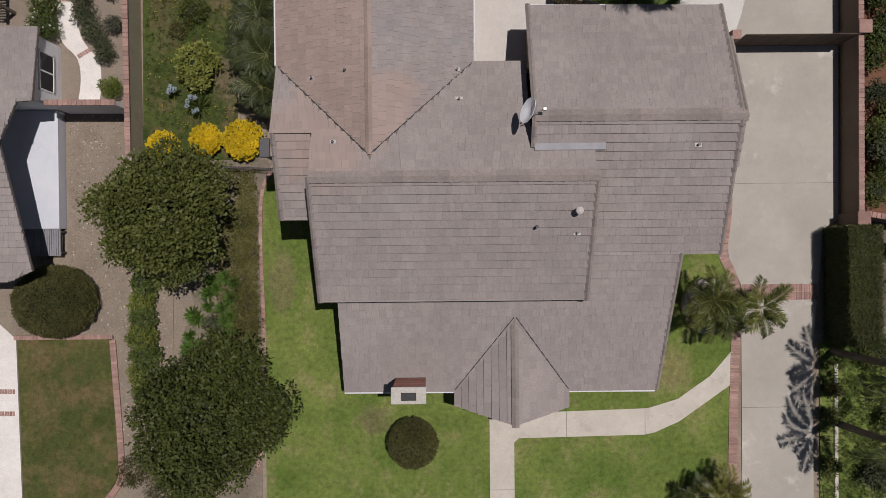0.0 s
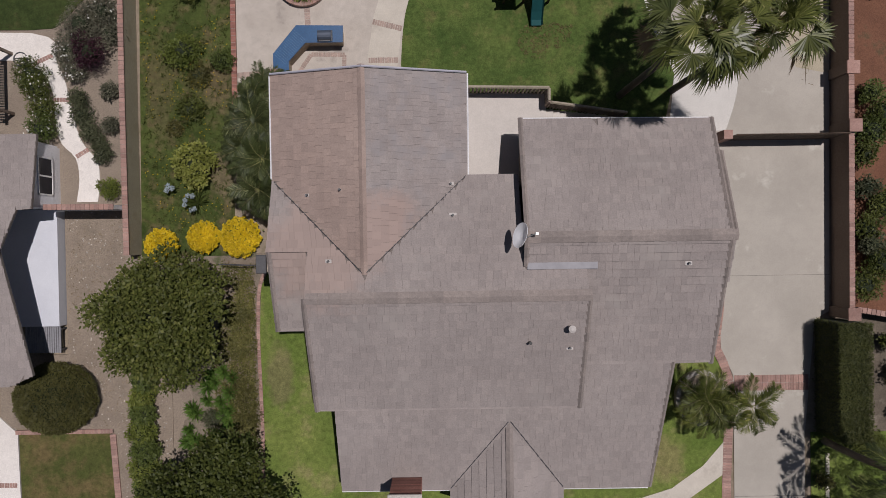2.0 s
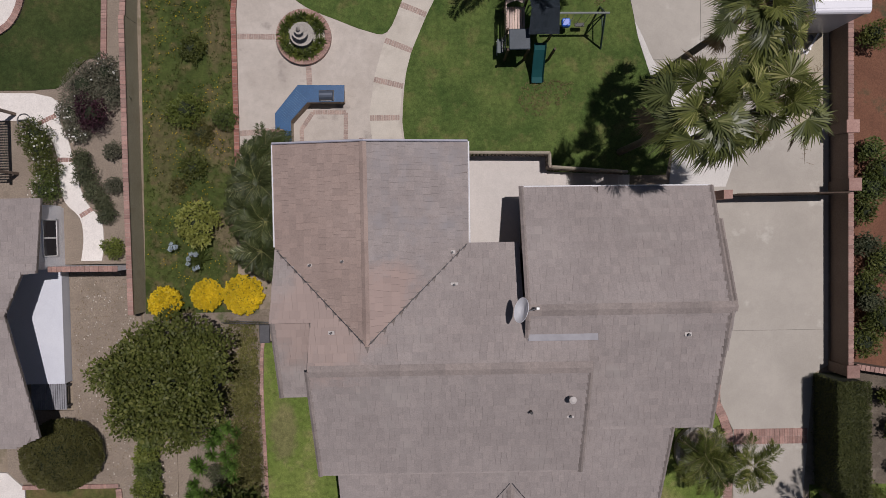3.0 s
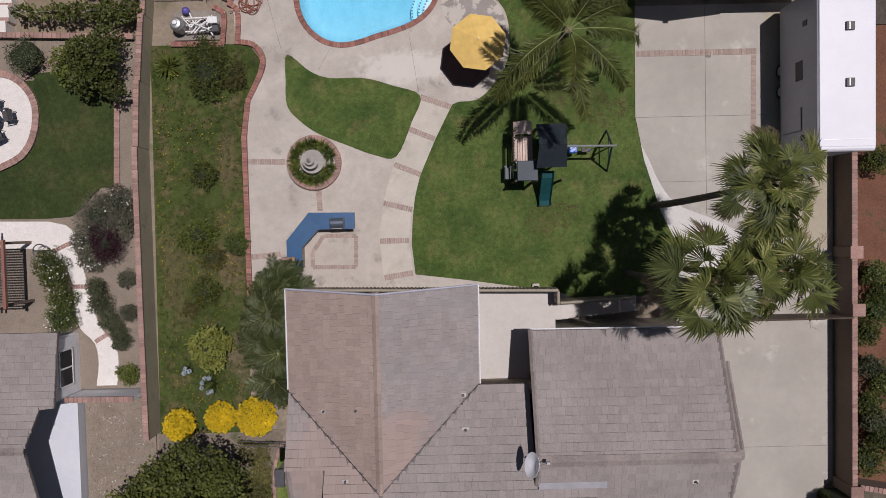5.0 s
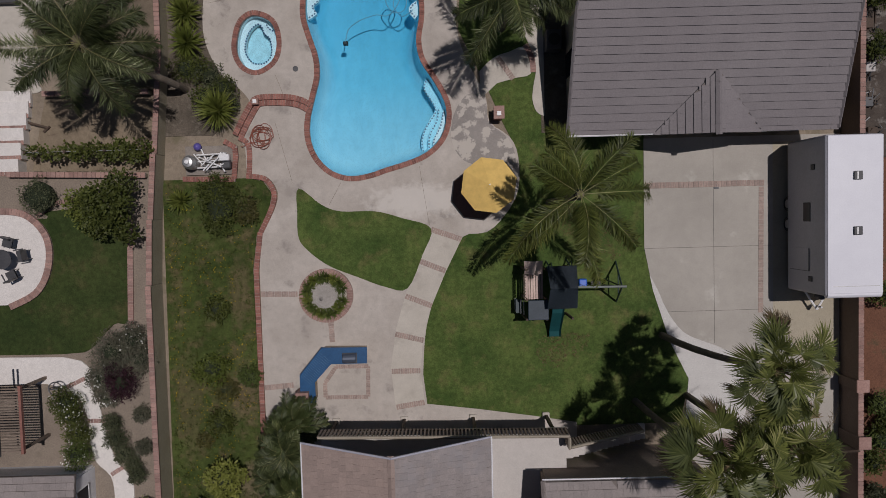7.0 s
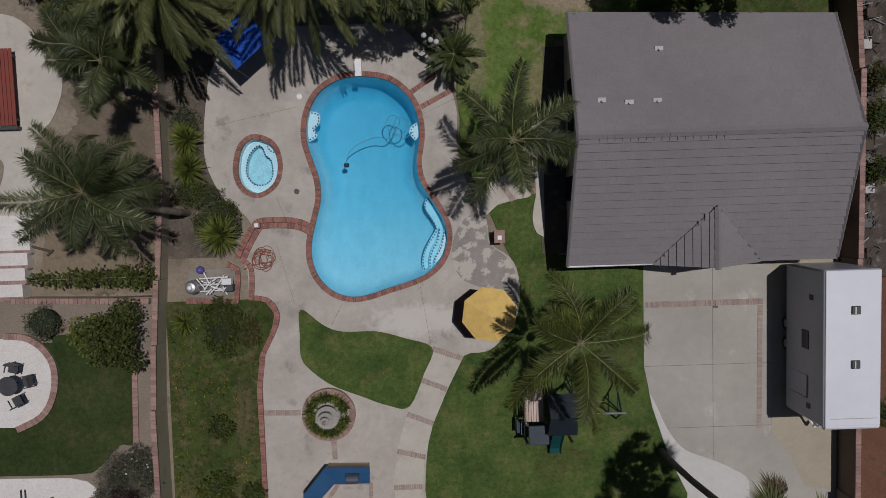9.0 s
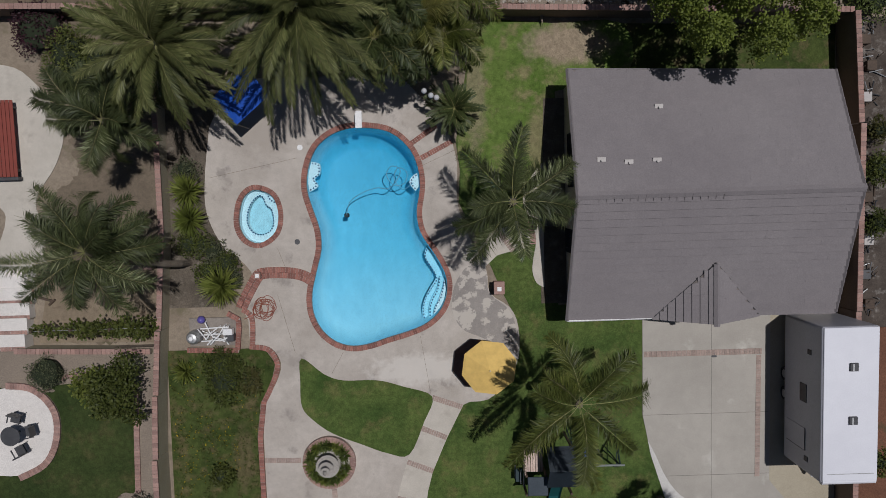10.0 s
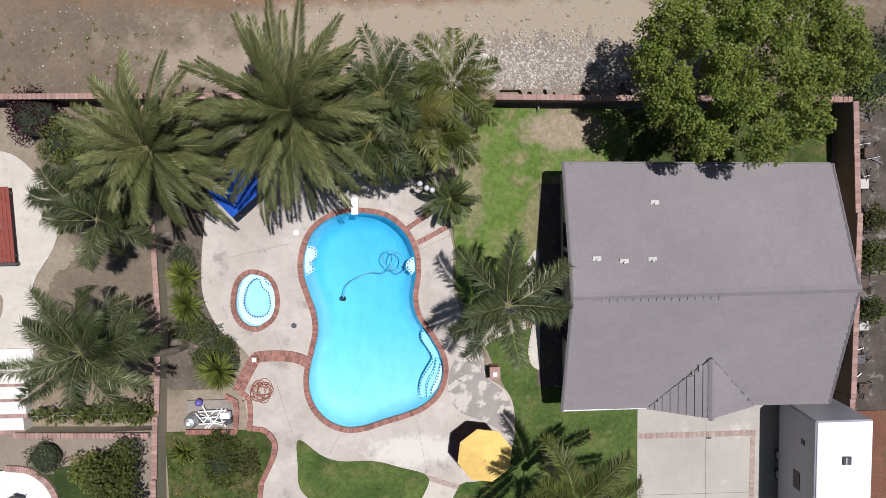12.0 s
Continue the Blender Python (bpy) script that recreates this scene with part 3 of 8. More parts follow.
solid("rock_strip", sheet(ragged(smooth_line([(-3.5, 35.5), (7.5, 35.2), (7.8, 37.0), (5.0, 37.6), (0.5, 37.5), (-3.5, 38.2)]), 0.9, 5, 0.07), 0.34, 0.1), GRAVEL, "strip of pale crushed rock behind the rear wall", "gravel", kind="structure")
solid("pool_bed", sheet([(-14.5, 21.9), (-12.2, 21.9), (-10.9, 23.3), (-11.0, 24.2), (-12.1, 25.7), (-12.3, 26.8), (-12.2, 28.4), (-11.9, 30.3), (-10.8, 32.6), (-14.1, 33.2)], 0.045, 0.1), MULCH_DARK, "dark mulch bed with leaf litter beside the pool deck", "ground", kind="structure")
# Brown soil, with some of the palms' shade put into its tone.
solid("shaded_yard", sheet(ragged([(-19.0, 20.4), (-14.7, 20.4), (-14.3, 26), (-14.3, 35.3), (-20.5, 35.6), (-19.5, 33), (-18.2, 31), (-18.6, 28.6), (-19.7, 26.8), (-19.4, 24.0), (-20.0, 22.0)], 0.4, 11, 0.09), 0.04, 0.1), SLOPE, "bare brown soil darkened for the neighbouring palms' shade", "ground", kind="structure")
solid("vine_plot", sheet(ragged([(-20.75, 20.45), (-14.85, 20.3), (-14.5, 23.8), (-20.0, 23.82)], 0.05, 4, 0.1), 0.07, 0.05), surface("bare brown plot soil", (0.20, 0.155, 0.105), (0.27, 0.215, 0.15), 0.6, 5.0, stain=(0.12, 0.085, 0.06), stain_scale=1.1, stain_at=(0.58, 0.68), rough=0.97, relief=0.5, depth=0.04), "bare brown soil of the vine plot", "ground", kind="structure")
# Littered brown soil, its tone lowered to paint the shade behind the wall.
solid("store_yard", sheet([(17.5, 20.03), (60, 20.03), (60, 34.4), (17.2, 34.4)], 0.3, 0.3), surface("littered soil darkened for shade", (0.055, 0.042, 0.034), (0.115, 0.092, 0.075), 1.2, 6.0, stain=(0.26, 0.235, 0.21), stain_scale=1.6, rough=0.97, relief=0.8, depth=0.06), "littered soil darkened for shade behind the boundary wall", "ground", kind="structure")
solid("red_bed", sheet([(17.4, -1.6), (60, -1.6), (60, 20), (17.6, 20)], 0.3, 0.3), RED_DIRT, "red-brown mulch bed behind the boundary wall", "ground", kind="structure")
solid("verge", sheet([(16.3, -40), (60, -40), (60, -7.2), (16.3, -7.2)], 0.06, 0.1), LAWN, "shaded green garden beside the driveway", "grass", kind="structure")


# ---- boundary walls with brick caps ----
def wall_run(name, label, line, height, material, thick=0.2, cap=True, z0=0.0, capw=0.125):
    w = base(name, label, "wall", kind="structure")
    part("wall_body", strip(line, thick / 2, z0 + height - (0.07 if cap else 0), height), material, w)
    if cap:
        part("cap_bed", strip(line, capw - 0.02, z0 + height - 0.03, 0.05), MORTAR, w, "pale mortar bed")
        lay_bricks(w, line, 0.205, capw * 2, z0 + height, PALE_BRICK)
    return w


wall_run("wall_west_1", "tan rendered garden wall with a pink brick cap", [(-15.0, 1.6), (-15.05, 8.0), (-15.05, 15.0)], 1.4, WALL_TAN)
wall_run("wall_west_2", "tan rendered garden wall with a pink brick cap", [(-15.05, 15.02), (-14.9, 18.0)], 1.28, WALL_TAN)
wall_run("wall_west_3", "tan rendered garden wall with a stepped brick cap", [(-14.9, 18.02), (-14.65, 21.0)], 1.16, WALL_TAN)
wall_run("wall_west_4", "tan rendered garden wall with a stepped brick cap", [(-14.65, 21.02), (-14.25, 25.5), (-14.2, 35.2)], 1.0, WALL_TAN)
wall_run("wall_east_1", "rendered boundary wall painted brown for shade, with a brick cap", [(17.4, -1.5), (17.42, 21.0)], 1.5, WALL_SHADED)
wall_run("wall_east_4", "rendered boundary wall painted brown for shade, with a brick cap", [(17.64, -1.30), (24.0, -2.40)], 1.5, WALL_SHADED)
wall_run("wall_east_2", "rendered boundary wall painted brown for shade, with a stepped brick cap", [(17.45, 21.02), (17.5, 29.5)], 1.5, WALL_SHADED)
wall_run("wall_east_3", "rendered boundary wall painted brown for shade, with a stepped brick cap", [(17.35, 29.52), (17.1, 34.4)], 1.6, WALL_SHADED)
wall_run("wall_north_1", "brown rear wall with a pink brick cap", [(-40, 36.2), (-15.5, 35.6), (-0.5, 35.15), (6.0, 34.9), (17.1, 34.5)], 1.35, WALL_SHADED)
wall_run("wall_garden_1", "white brick-capped wall beside the white house", [(-18.2, 3.76), (-15.15, 3.74)], 2.2, WHITE_WALL, 0.18)
wall_run("wall_garden_2", "low brick-capped terrace wall", [(-21.4, 20.25), (-15.1, 20.05)], 1.0, WALL_TAN, 0.18)
wall_run("wall_garden_3", "low brick-capped wall of the vine plot", [(-19.9, 23.95), (-15.0, 23.93)], 0.5, WALL_TAN, 0.18)
for x, y, z in ((17.45, 6.9, 1.75), (17.45, 9.5, 1.6), (17.42, -1.5, 1.65)):
    p = base("gate_pier", "square rendered pier with a brick cap", "pier")
    part("pier_body", box(x - 0.24, y - 0.24, 0, x + 0.24, y + 0.24, z - 0.08, 0.01), WALL_SHADED, p)
    part("pier_cap", box(x - 0.29, y - 0.29, z - 0.08, x + 0.29, y + 0.29, z, 0.015), PALE_BRICK, p, "pink brick cap")


# ---- roofs ----
def roof_slab(corners, thick=0.13):
    """A roof pane through corners, each with its height."""
    bm = bmesh.new()
    top = [bm.verts.new(c) for c in corners]
    low = [bm.verts.new((c[0], c[1], c[2] - thick)) for c in corners]
    bm.faces.new(top)
    bm.faces.new(low[::-1])
    for i in range(len(top)):
        j = (i + 1) % len(top)
        bm.faces.new((top[j], top[i], low[i], low[j]))
    bmesh.ops.recalc_face_normals(bm, faces=bm.faces)
    return bm


def tile_verts(a, b, c, d, lift, thick):
    """One roof tile: its four corners on the pane, its tail end lifted."""
    n = (b - a).cross(d - a).normalized()
    if n.z < 0:
        n = -n
    up = [a + n * 0.008, b + n * 0.008, c + n * lift, d + n * lift]
    return up + [v - n * thick for v in up]


def trimmed(u, base_at, t0, t1, corners):
    """The stretch of a row from t0 to t1 that lies on the roof's plan."""
    while t0 < t1 and not inside(u * (t0 + 0.004) + base_at, corners):
        t0 += 0.02
    while t1 > t0 and not inside(u * (t1 - 0.004) + base_at, corners):
        t1 -= 0.02
    return t0, t1


def crossing(at, d, good, bad, corners):
    """How far along d the roof's plan reaches from good towards bad."""
    for _ in range(7):
        mid = (good + bad) / 2
        good, bad = (mid, bad) if inside(at + d * mid, corners) else (good, mid)
    return good


BOX_FACES = ((0, 1, 2, 3), (7, 6, 5, 4), (0, 4, 5, 1), (1, 5, 6, 2), (2, 6, 7, 3), (3, 7, 4, 0))
TILE_JOBS = []


def tiled(house, name, corners, height, down, material, course=0.31, width=0.27, label="", near=None, seed=1, joint=0.0016, step=0.05, gap=0.008):
    """A roof pane over the plan polygon corners with the height function, and its rows of tiles, which run down the way down."""
    pane = part(name, roof_slab([(x, y, height(x, y)) for x, y in corners]), ROOF_BED, house, label)
    rng = random.Random(seed)
    d = Vector(down).normalized()
    u = Vector((-d.y, d.x))
    us = [x * u.x + y * u.y for x, y in corners]
    ds = [x * d.x + y * d.y for x, y in corners]
    tiles, s, row = [], min(ds), 0
    while s < max(ds) - 0.05:
        e = min(s + course, max(ds))
        t = min(us) - rng.random() * width
        while t < max(us):
            w = width * rng.choice((0.75, 1.0, 1.0, 1.2))
            (a0, a1), (b0, b1) = (trimmed(u, d * k, t + joint, t + w - joint, corners) for k in (s + 0.006, e - 0.006))
            if a1 - a0 > 0.03 or b1 - b0 > 0.03:
                s0, e0 = s, e
                if a1 - a0 <= 0.03:
                    a0, a1, s0 = b0, b1, crossing(u * ((b0 + b1) / 2), d, e, s, corners)
                if b1 - b0 <= 0.03:
                    b0, b1, e0 = a0, a1, crossing(u * ((a0 + a1) / 2), d, s, e, corners)
                q = [u * p + d * k for p, k in ((a0, s0), (a1, s0), (b1, e0 - gap), (b0, e0 - gap))]
                lift = step + rng.random() * 0.008
                tiles.append(tile_verts(*(Vector((p.x, p.y, height(p.x, p.y))) for p in q), lift, 0.036))
            t += w
        s += course
        row += 1
    TILE_JOBS.append((pane, tiles, material, near))
    return pane


def ridge_caps(house, a, b, width=0.3, step=0.42, material=None):
    """A run of ridge tiles from a to b, one joined run."""
    a, b = Vector(a), Vector(b)
    n = max(1, round((b - a).length / step))
    ang = math.atan2(b.y - a.y, b.x - a.x)
    bm = bmesh.new()
    for i in range(n):
        p, q = a.lerp(b, i / n), a.lerp(b, (i + 1.12) / n)
        side = Vector((-math.sin(ang), math.cos(ang), 0)) * width / 2
        vs = [bm.verts.new(v) for v in (p - side + Vector((0, 0, -0.03)), p + Vector((0, 0, 0.06)), p + side + Vector((0, 0, -0.03)),
                                        q - side * 1.05 + Vector((0, 0, -0.01)), q + Vector((0, 0, 0.085)), q + side * 1.05 + Vector((0, 0, -0.01)))]
        for f in ((0, 1, 4, 3), (1, 2, 5, 4), (3, 4, 5), (2, 1, 0)):
            bm.faces.new([vs[k] for k in f])
    bmesh.ops.recalc_face_normals(bm, faces=bm.faces)
    return part("ridge_tiles", bm, material or RIDGE, house, "overlapping ridge tiles")


def wall_piece(name, a, b, z0, za, zb, house, material, thick=0.18):
    """An upright wall from a to b with a sloping top."""
    d = Vector((b[0] - a[0], b[1] - a[1])).normalized()
    s = Vector((-d.y, d.x)) * thick / 2
    bm = bmesh.new()
    vs = [bm.verts.new((p[0] + k * s.x, p[1] + k * s.y, z)) for k in (1, -1) for p, z in ((a, z0), (b, z0), (b, zb), (a, za))]
    for f in BOX_FACES:
        bm.faces.new([vs[i] for i in f])
    bmesh.ops.recalc_face_normals(bm, faces=bm.faces)
    return part(name, bm, material, house)


# the large house
house = base("house", "large two-storey house with grey-brown tiled gables and reddish wing", "house")
def h_south(x, y): return 6.8 - 0.42 * (2.15 - y)
def h_upper(x, y): return 6.75 + 0.5 * y
def h_north(x, y): return 6.75 - 0.42 * y
def h_wing_w(x, y): return 6.4 - 0.44 * (-3.85 - x)
def h_wing_e(x, y): return 6.4 - 0.44 * (x + 3.85)
def h_garage(x, y): return 6.8 - 0.42 * (y - 2.15)
def h_side(x, y): return 5.93 - 0.44 * (1.75 - y)
def h_porch_w(x, y): return 3.5 - 0.53 * (1.77 - x)
def h_porch_e(x, y): return 3.5 - 0.53 * (x - 1.77)
tiled(house, "front_roof", [(-5.45, -8.8), (7.95, -8.85), (8.22, -2.95), (4.3, -2.95), (4.3, -4.3), (-5.45, -4.3)], h_south, (0, -1), TILE, seed=2)
tiled(house, "east_roof", [(8.22, -2.95), (9.75, -2.92), (9.72, 2.15), (2.2, 2.15), (2.2, 1.05), (4.3, 1.05), (4.3, -2.95)], h_south, (0, -1), TILE, near=(6, 3, 4.5), seed=3)
tiled(house, "upper_roof", [(-6.05, 0), (-6.05, -4.72), (4.52, -4.72), (4.48, 0)], h_upper, (0, -1), TILE, near=(0, -1, 5.2), seed=4)
tiled(house, "north_roof", [(-6.05, 0), (4.48, 0), (4.45, 1.05), (2.15, 1.05), (2.12, 4.66), (0.08, 4.66), (-3.85, 0.8), (-7.6, 4.55), (-7.6, 1.72), (-6.05, 1.72)], h_north, (0, 1), TILE, seed=5)
tiled(house, "wing_roof_west", [(-3.85, 0.8), (-3.85, 8.55), (-7.62, 8.7), (-7.6, 4.55)], h_wing_w, (-1, 0), TILE_RED, label="reddish weathered tiles", seed=6, step=0.03, joint=0.0022, gap=0.004)
tiled(house, "wing_roof_east", [(-3.85, 0.8), (0.1, 4.66), (0.12, 8.7), (-3.85, 8.55)], h_wing_e, (1, 0), TILE_BLUE, label="blue-grey weathered tiles", seed=7, step=0.03, joint=0.0022, gap=0.004)
tiled(house, "garage_roof", [(2.2, 2.15), (9.72, 2.15), (9.75, 6.75), (2.22, 6.82)], h_garage, (0, 1), TILE, near=(6, 4, 4.5), seed=8)
tiled(house, "side_roof", [(-7.55, 1.78), (-6.1, 1.78), (-6.1, -1.46), (-7.58, -1.46)], h_side, (0, -1), TILE, seed=9)
tiled(house, "porch_roof_west", [(1.77, -5.46), (-0.72, -8.75), (-0.72, -9.45), (1.77, -10.0)], h_porch_w, (-1, 0), TILE, width=0.7, seed=10)
tiled(house, "porch_roof_east", [(1.77, -5.46), (1.77, -10.0), (4.22, -9.55), (4.22, -8.75)], h_porch_e, (1, 0), TILE, width=0.7, seed=11)
tiled(house, "rake_roof_north", [(9.7, 2.15), (10.02, 2.15), (10.02, 5.4), (9.7, 5.4)], lambda x, y: h_garage(x, y) - 0.28, (0, 1), TILE, seed=12)
tiled(house, "rake_roof_south", [(9.7, 2.15), (10.02, 2.15), (10.02, 0.35), (9.7, 0.35)], lambda x, y: h_south(x, y) - 0.28, (0, -1), TILE, seed=13)
ridge_caps(house, (-6.0, 0, 6.77), (4.5, 0, 6.77), 0.42)
ridge_caps(house, (2.2, 2.15, 6.82), (9.75, 2.15, 6.82), 0.42)
ridge_caps(house, (-3.85, 0.85, 6.42), (-3.85, 8.6, 6.42), 0.26, material=TILE_RED)
ridge_caps(house, (1.77, -5.5, 3.54), (1.77, -10.0, 3.54), 0.3)
ridge_caps(house, (9.72, 2.15, 6.54), (10.02, 2.15, 6.54), 0.4)
# rake tiles along the gable ends
for a, b in (((4.5, 0, 6.78), (4.52, -4.72, 4.44)), ((-6.05, 0, 6.78), (-6.05, -4.72, 4.44)), ((9.73, 2.15, 6.84), (9.75, -2.95, 4.68)), ((9.73, 2.15, 6.84), (9.75, 6.75, 4.9)),
             ((10.0, 2.15, 6.55), (10.0, 5.4, 5.2)), ((2.2, 2.15, 6.84), (2.2, 1.1, 6.4)), ((2.2, 2.15, 6.84), (2.22, 6.82, 4.88)), ((8.0, -8.85, 2.2), (8.23, -2.95, 4.68)), ((-7.5, 1.75, 5.99), (-7.53, -1.44, 4.58))):
    ridge_caps(house, a, b, 0.2)
# walls under the roofs
# Brown-tan stucco with shade under balcony and eaves put into its tone.
W = surface("brown-tan house stucco darkened for shade", (0.24, 0.19, 0.15), (0.30, 0.245, 0.195), 0.6, 18.0, rough=0.95, relief=0.3, depth=0.01)
for a, b, z0, za, zb in (((-5.2, -8.4), (7.6, -8.4), 0, 2.1, 2.1), ((-5.2, -8.4), (-5.2, -4.5), 0, 2.1, 3.7), ((7.6, -8.4), (7.85, -2.6), 0, 2.1, 4.6), ((7.85, -2.7), (9.4, -2.7), 0, 4.5, 4.5),
                         ((9.4, -2.7), (9.4, 2.15), 0, 4.5, 6.55), ((9.4, 2.15), (9.4, 6.45), 0, 6.55, 4.75), ((9.4, 6.45), (2.5, 6.45), 0, 4.75, 4.75), ((2.5, 6.45), (2.5, 2.15), 0, 4.75, 6.5),
                         ((2.5, 4.3), (-0.2, 4.3), 0, 4.7, 4.7), ((-0.2, 4.3), (-0.2, 6.6), 0, 4.55, 4.55), ((-7.3, 6.6), (-7.3, 1.6), 0, 4.65, 4.65), ((-5.8, -4.4), (-5.8, 0), 0, 4.35, 6.5),
                         ((4.3, -4.4), (4.3, 0), 3.8, 4.3, 6.5), ((-5.8, -4.45), (4.3, -4.45), 3.7, 4.25, 4.25), ((-7.35, -1.1), (-7.35, 1.7), 0, 4.45, 5.7), ((-7.35, -1.1), (-5.8, -1.1), 0, 4.45, 4.45)):
    wall_piece("wall", a, b, z0, za, zb, house, W)
for a, b, za, zb in (((-7.3, 6.6), (-3.85, 6.6), 4.6, 6.2), ((-3.85, 6.6), (-0.2, 6.6), 6.2, 4.6)):
    wall_piece("gable_wall", a, b, 0, za, zb, house, W)
BARGE = plain("pale blue-grey barge flashing", (0.40, 0.40, 0.46), 0.6)
for a, b in (((-7.62, 8.72, 4.82), (-3.85, 8.57, 6.5)), ((-3.85, 8.57, 6.5), (0.12, 8.72, 4.75))):
    part("barge_flashing", tube([a, b], 0.045, 6), BARGE, house, "pale blue-grey barge flashing")
# gutters along the eaves
for a, b in (((-5.45, -8.86, 2.12), (7.95, -8.9, 2.12)), ((2.2, 6.86, 4.72), (9.75, 6.8, 4.72)), ((-7.68, 4.6, 4.62), (-7.68, 8.7, 4.62)), ((0.16, 4.66, 4.6), (0.17, 8.7, 4.6))):
    part("gutter", tube([a, b], 0.035, 6), WHITE_WALL, house, "white painted gutter")

# the rear house
rear = base("rear_house", "single-storey house with a plain slate-grey tiled gable roof", "house")
def r_south(x, y): return 4.55 - 0.41 * (26.65 - y)
def r_north(x, y): return 4.55 - 0.41 * (y - 26.65)
def r_gab_w(x, y): return 3.45 - 0.48 * (10.15 - x)
def r_gab_e(x, y): return 3.45 - 0.48 * (x - 10.15)
tiled(rear, "south_roof", [(4.08, 26.65), (3.98, 21.2), (15.85, 21.15), (15.66, 26.65)], r_south, (0, -1), TILE_GREY, 0.33, 0.6, near=(9, 24, 4.6), seed=21, joint=0.0002, gap=0.005)
tiled(rear, "north_roof", [(4.08, 26.65), (15.66, 26.65), (15.62, 31.68), (4.16, 32.05)], r_north, (0, 1), TILE_GREY, 0.33, 0.4, seed=22, joint=0.0002, gap=-0.004, step=0.03)
tiled(rear, "gable_roof_west", [(10.15, 23.65), (7.76, 21.2), (7.76, 21.1), (10.15, 21.0)], r_gab_w, (-1, 0), TILE_GREY, 0.3, 0.6, seed=23)
tiled(rear, "gable_roof_east", [(10.15, 23.65), (10.15, 21.0), (12.46, 21.1), (12.46, 21.2)], r_gab_e, (1, 0), TILE_GREY, 0.3, 0.6, seed=24)
ridge_caps(rear, (4.1, 26.65, 4.57), (15.66, 26.65, 4.57), 0.32, 0.45, TILE_GREY)
ridge_caps(rear, (10.15, 23.6, 3.47), (10.15, 20.98, 3.47), 0.26, 0.45, TILE_GREY)
for a, b in (((4.08, 26.65, 4.58), (3.98, 21.2, 2.35)), ((4.08, 26.65, 4.58), (4.16, 32.05, 2.37)), ((15.66, 26.65, 4.58), (15.85, 21.25, 2.37)), ((15.66, 26.65, 4.58), (15.62, 31.68, 2.5))):
    ridge_caps(rear, a, b, 0.16, 0.45, TILE_GREY)
for a, b, za, zb in (((4.5, 21.7), (4.5, 26.65), 2.3, 4.35), ((4.5, 26.65), (4.5, 31.6), 4.35, 2.3), ((15.3, 21.7), (15.3, 26.65), 2.3, 4.35), ((15.3, 26.65), (15.3, 31.4), 4.35, 2.3),
                     ((4.5, 21.7), (15.3, 21.7), 2.25, 2.25), ((4.5, 31.6), (15.3, 31.4), 2.25, 2.25)):
    wall_piece("wall", a, b, 0, za, zb, rear, STUCCO)
part("gutter", tube([(3.98, 21.15, 2.27), (15.85, 21.2, 2.27)], 0.055, 6), WHITE_PAINT, rear, "white painted gutter")
part("gutter", tube([(4.16, 32.1, 2.25), (15.62, 31.73, 2.28)], 0.05, 6), TILE_GREY, rear, "grey gutter")

# the neighbouring white house
white_house = base("white_house", "white stucco house with a grey-brown gable roof", "house")
def n_north(x, y): return 3.4 - 0.15 * (y - 1.9)
def n_south(x, y): return 3.4 - 0.1 * (1.9 - y)
tiled(white_house, "north_roof", [(-34, 1.9), (-19.35, 1.9), (-18.75, 3.6), (-18.12, 3.65), (-18.1, 6.85), (-34, 6.85)], n_north, (0, 1), TILE, seed=31)
tiled(white_house, "south_roof", [(-34, 1.9), (-19.35, 1.9), (-18.36, -3.43), (-19.4, -3.9), (-34, -4.0)], n_south, (0, -1), TILE, seed=32)
ridge_caps(white_house, (-34, 1.9, 3.43), (-19.35, 1.9, 3.43), 0.35)
for a, b, z0, za, zb in (((-21.6, 1.75), (-21.6, 3.85), 0, 3.2, 2.95), ((-21.6, 3.85), (-18.35, 3.85), 0, 2.95, 2.95), ((-18.35, 3.85), (-18.35, 6.5), 0, 2.95, 2.55), ((-21.6, -3.0), (-21.6, 1.75), 0, 2.75, 3.2), ((-18.35, 6.5), (-34, 6.5), 0, 2.5, 2.5), ((-21.6, -3.1), (-34, -3.1), 0, 2.7, 2.7)):
    wall_piece("wall", a, b, z0, za, zb, white_house, WHITE_WALL)
solid("neighbour_patio", box(-21.5, -1.61, 0.0, -18.47, 3.74, 0.65, 0.01), surface("pale painted concrete", (0.54, 0.56, 0.62), (0.62, 0.64, 0.69), 0.4, 3.0, rough=0.8, speck=0.05, relief=0.05, fine_amount=0.1), "raised pale bluish concrete patio beside the white house", "patio", kind="structure")
grate = base("slatted_walkway", "grey slatted boardwalk beside the pale patio", "walkway")
for i in range(16):
    part("slat", box(-20.1 + i * 0.102, -2.84, 0.48, -20.02 + i * 0.102, -1.62, 0.54), surface("grey slat", (0.20, 0.20, 0.22), (0.26, 0.26, 0.28), 1.0, 10.0, rough=0.7) if i == 0 else bpy.data.materials["grey slat"], grate)


for y in (-2.7, -1.75):
    part("joist", box(-20.1, y - 0.04, 0.08, -18.47, y + 0.04, 0.48), DARK_GREY, grate)


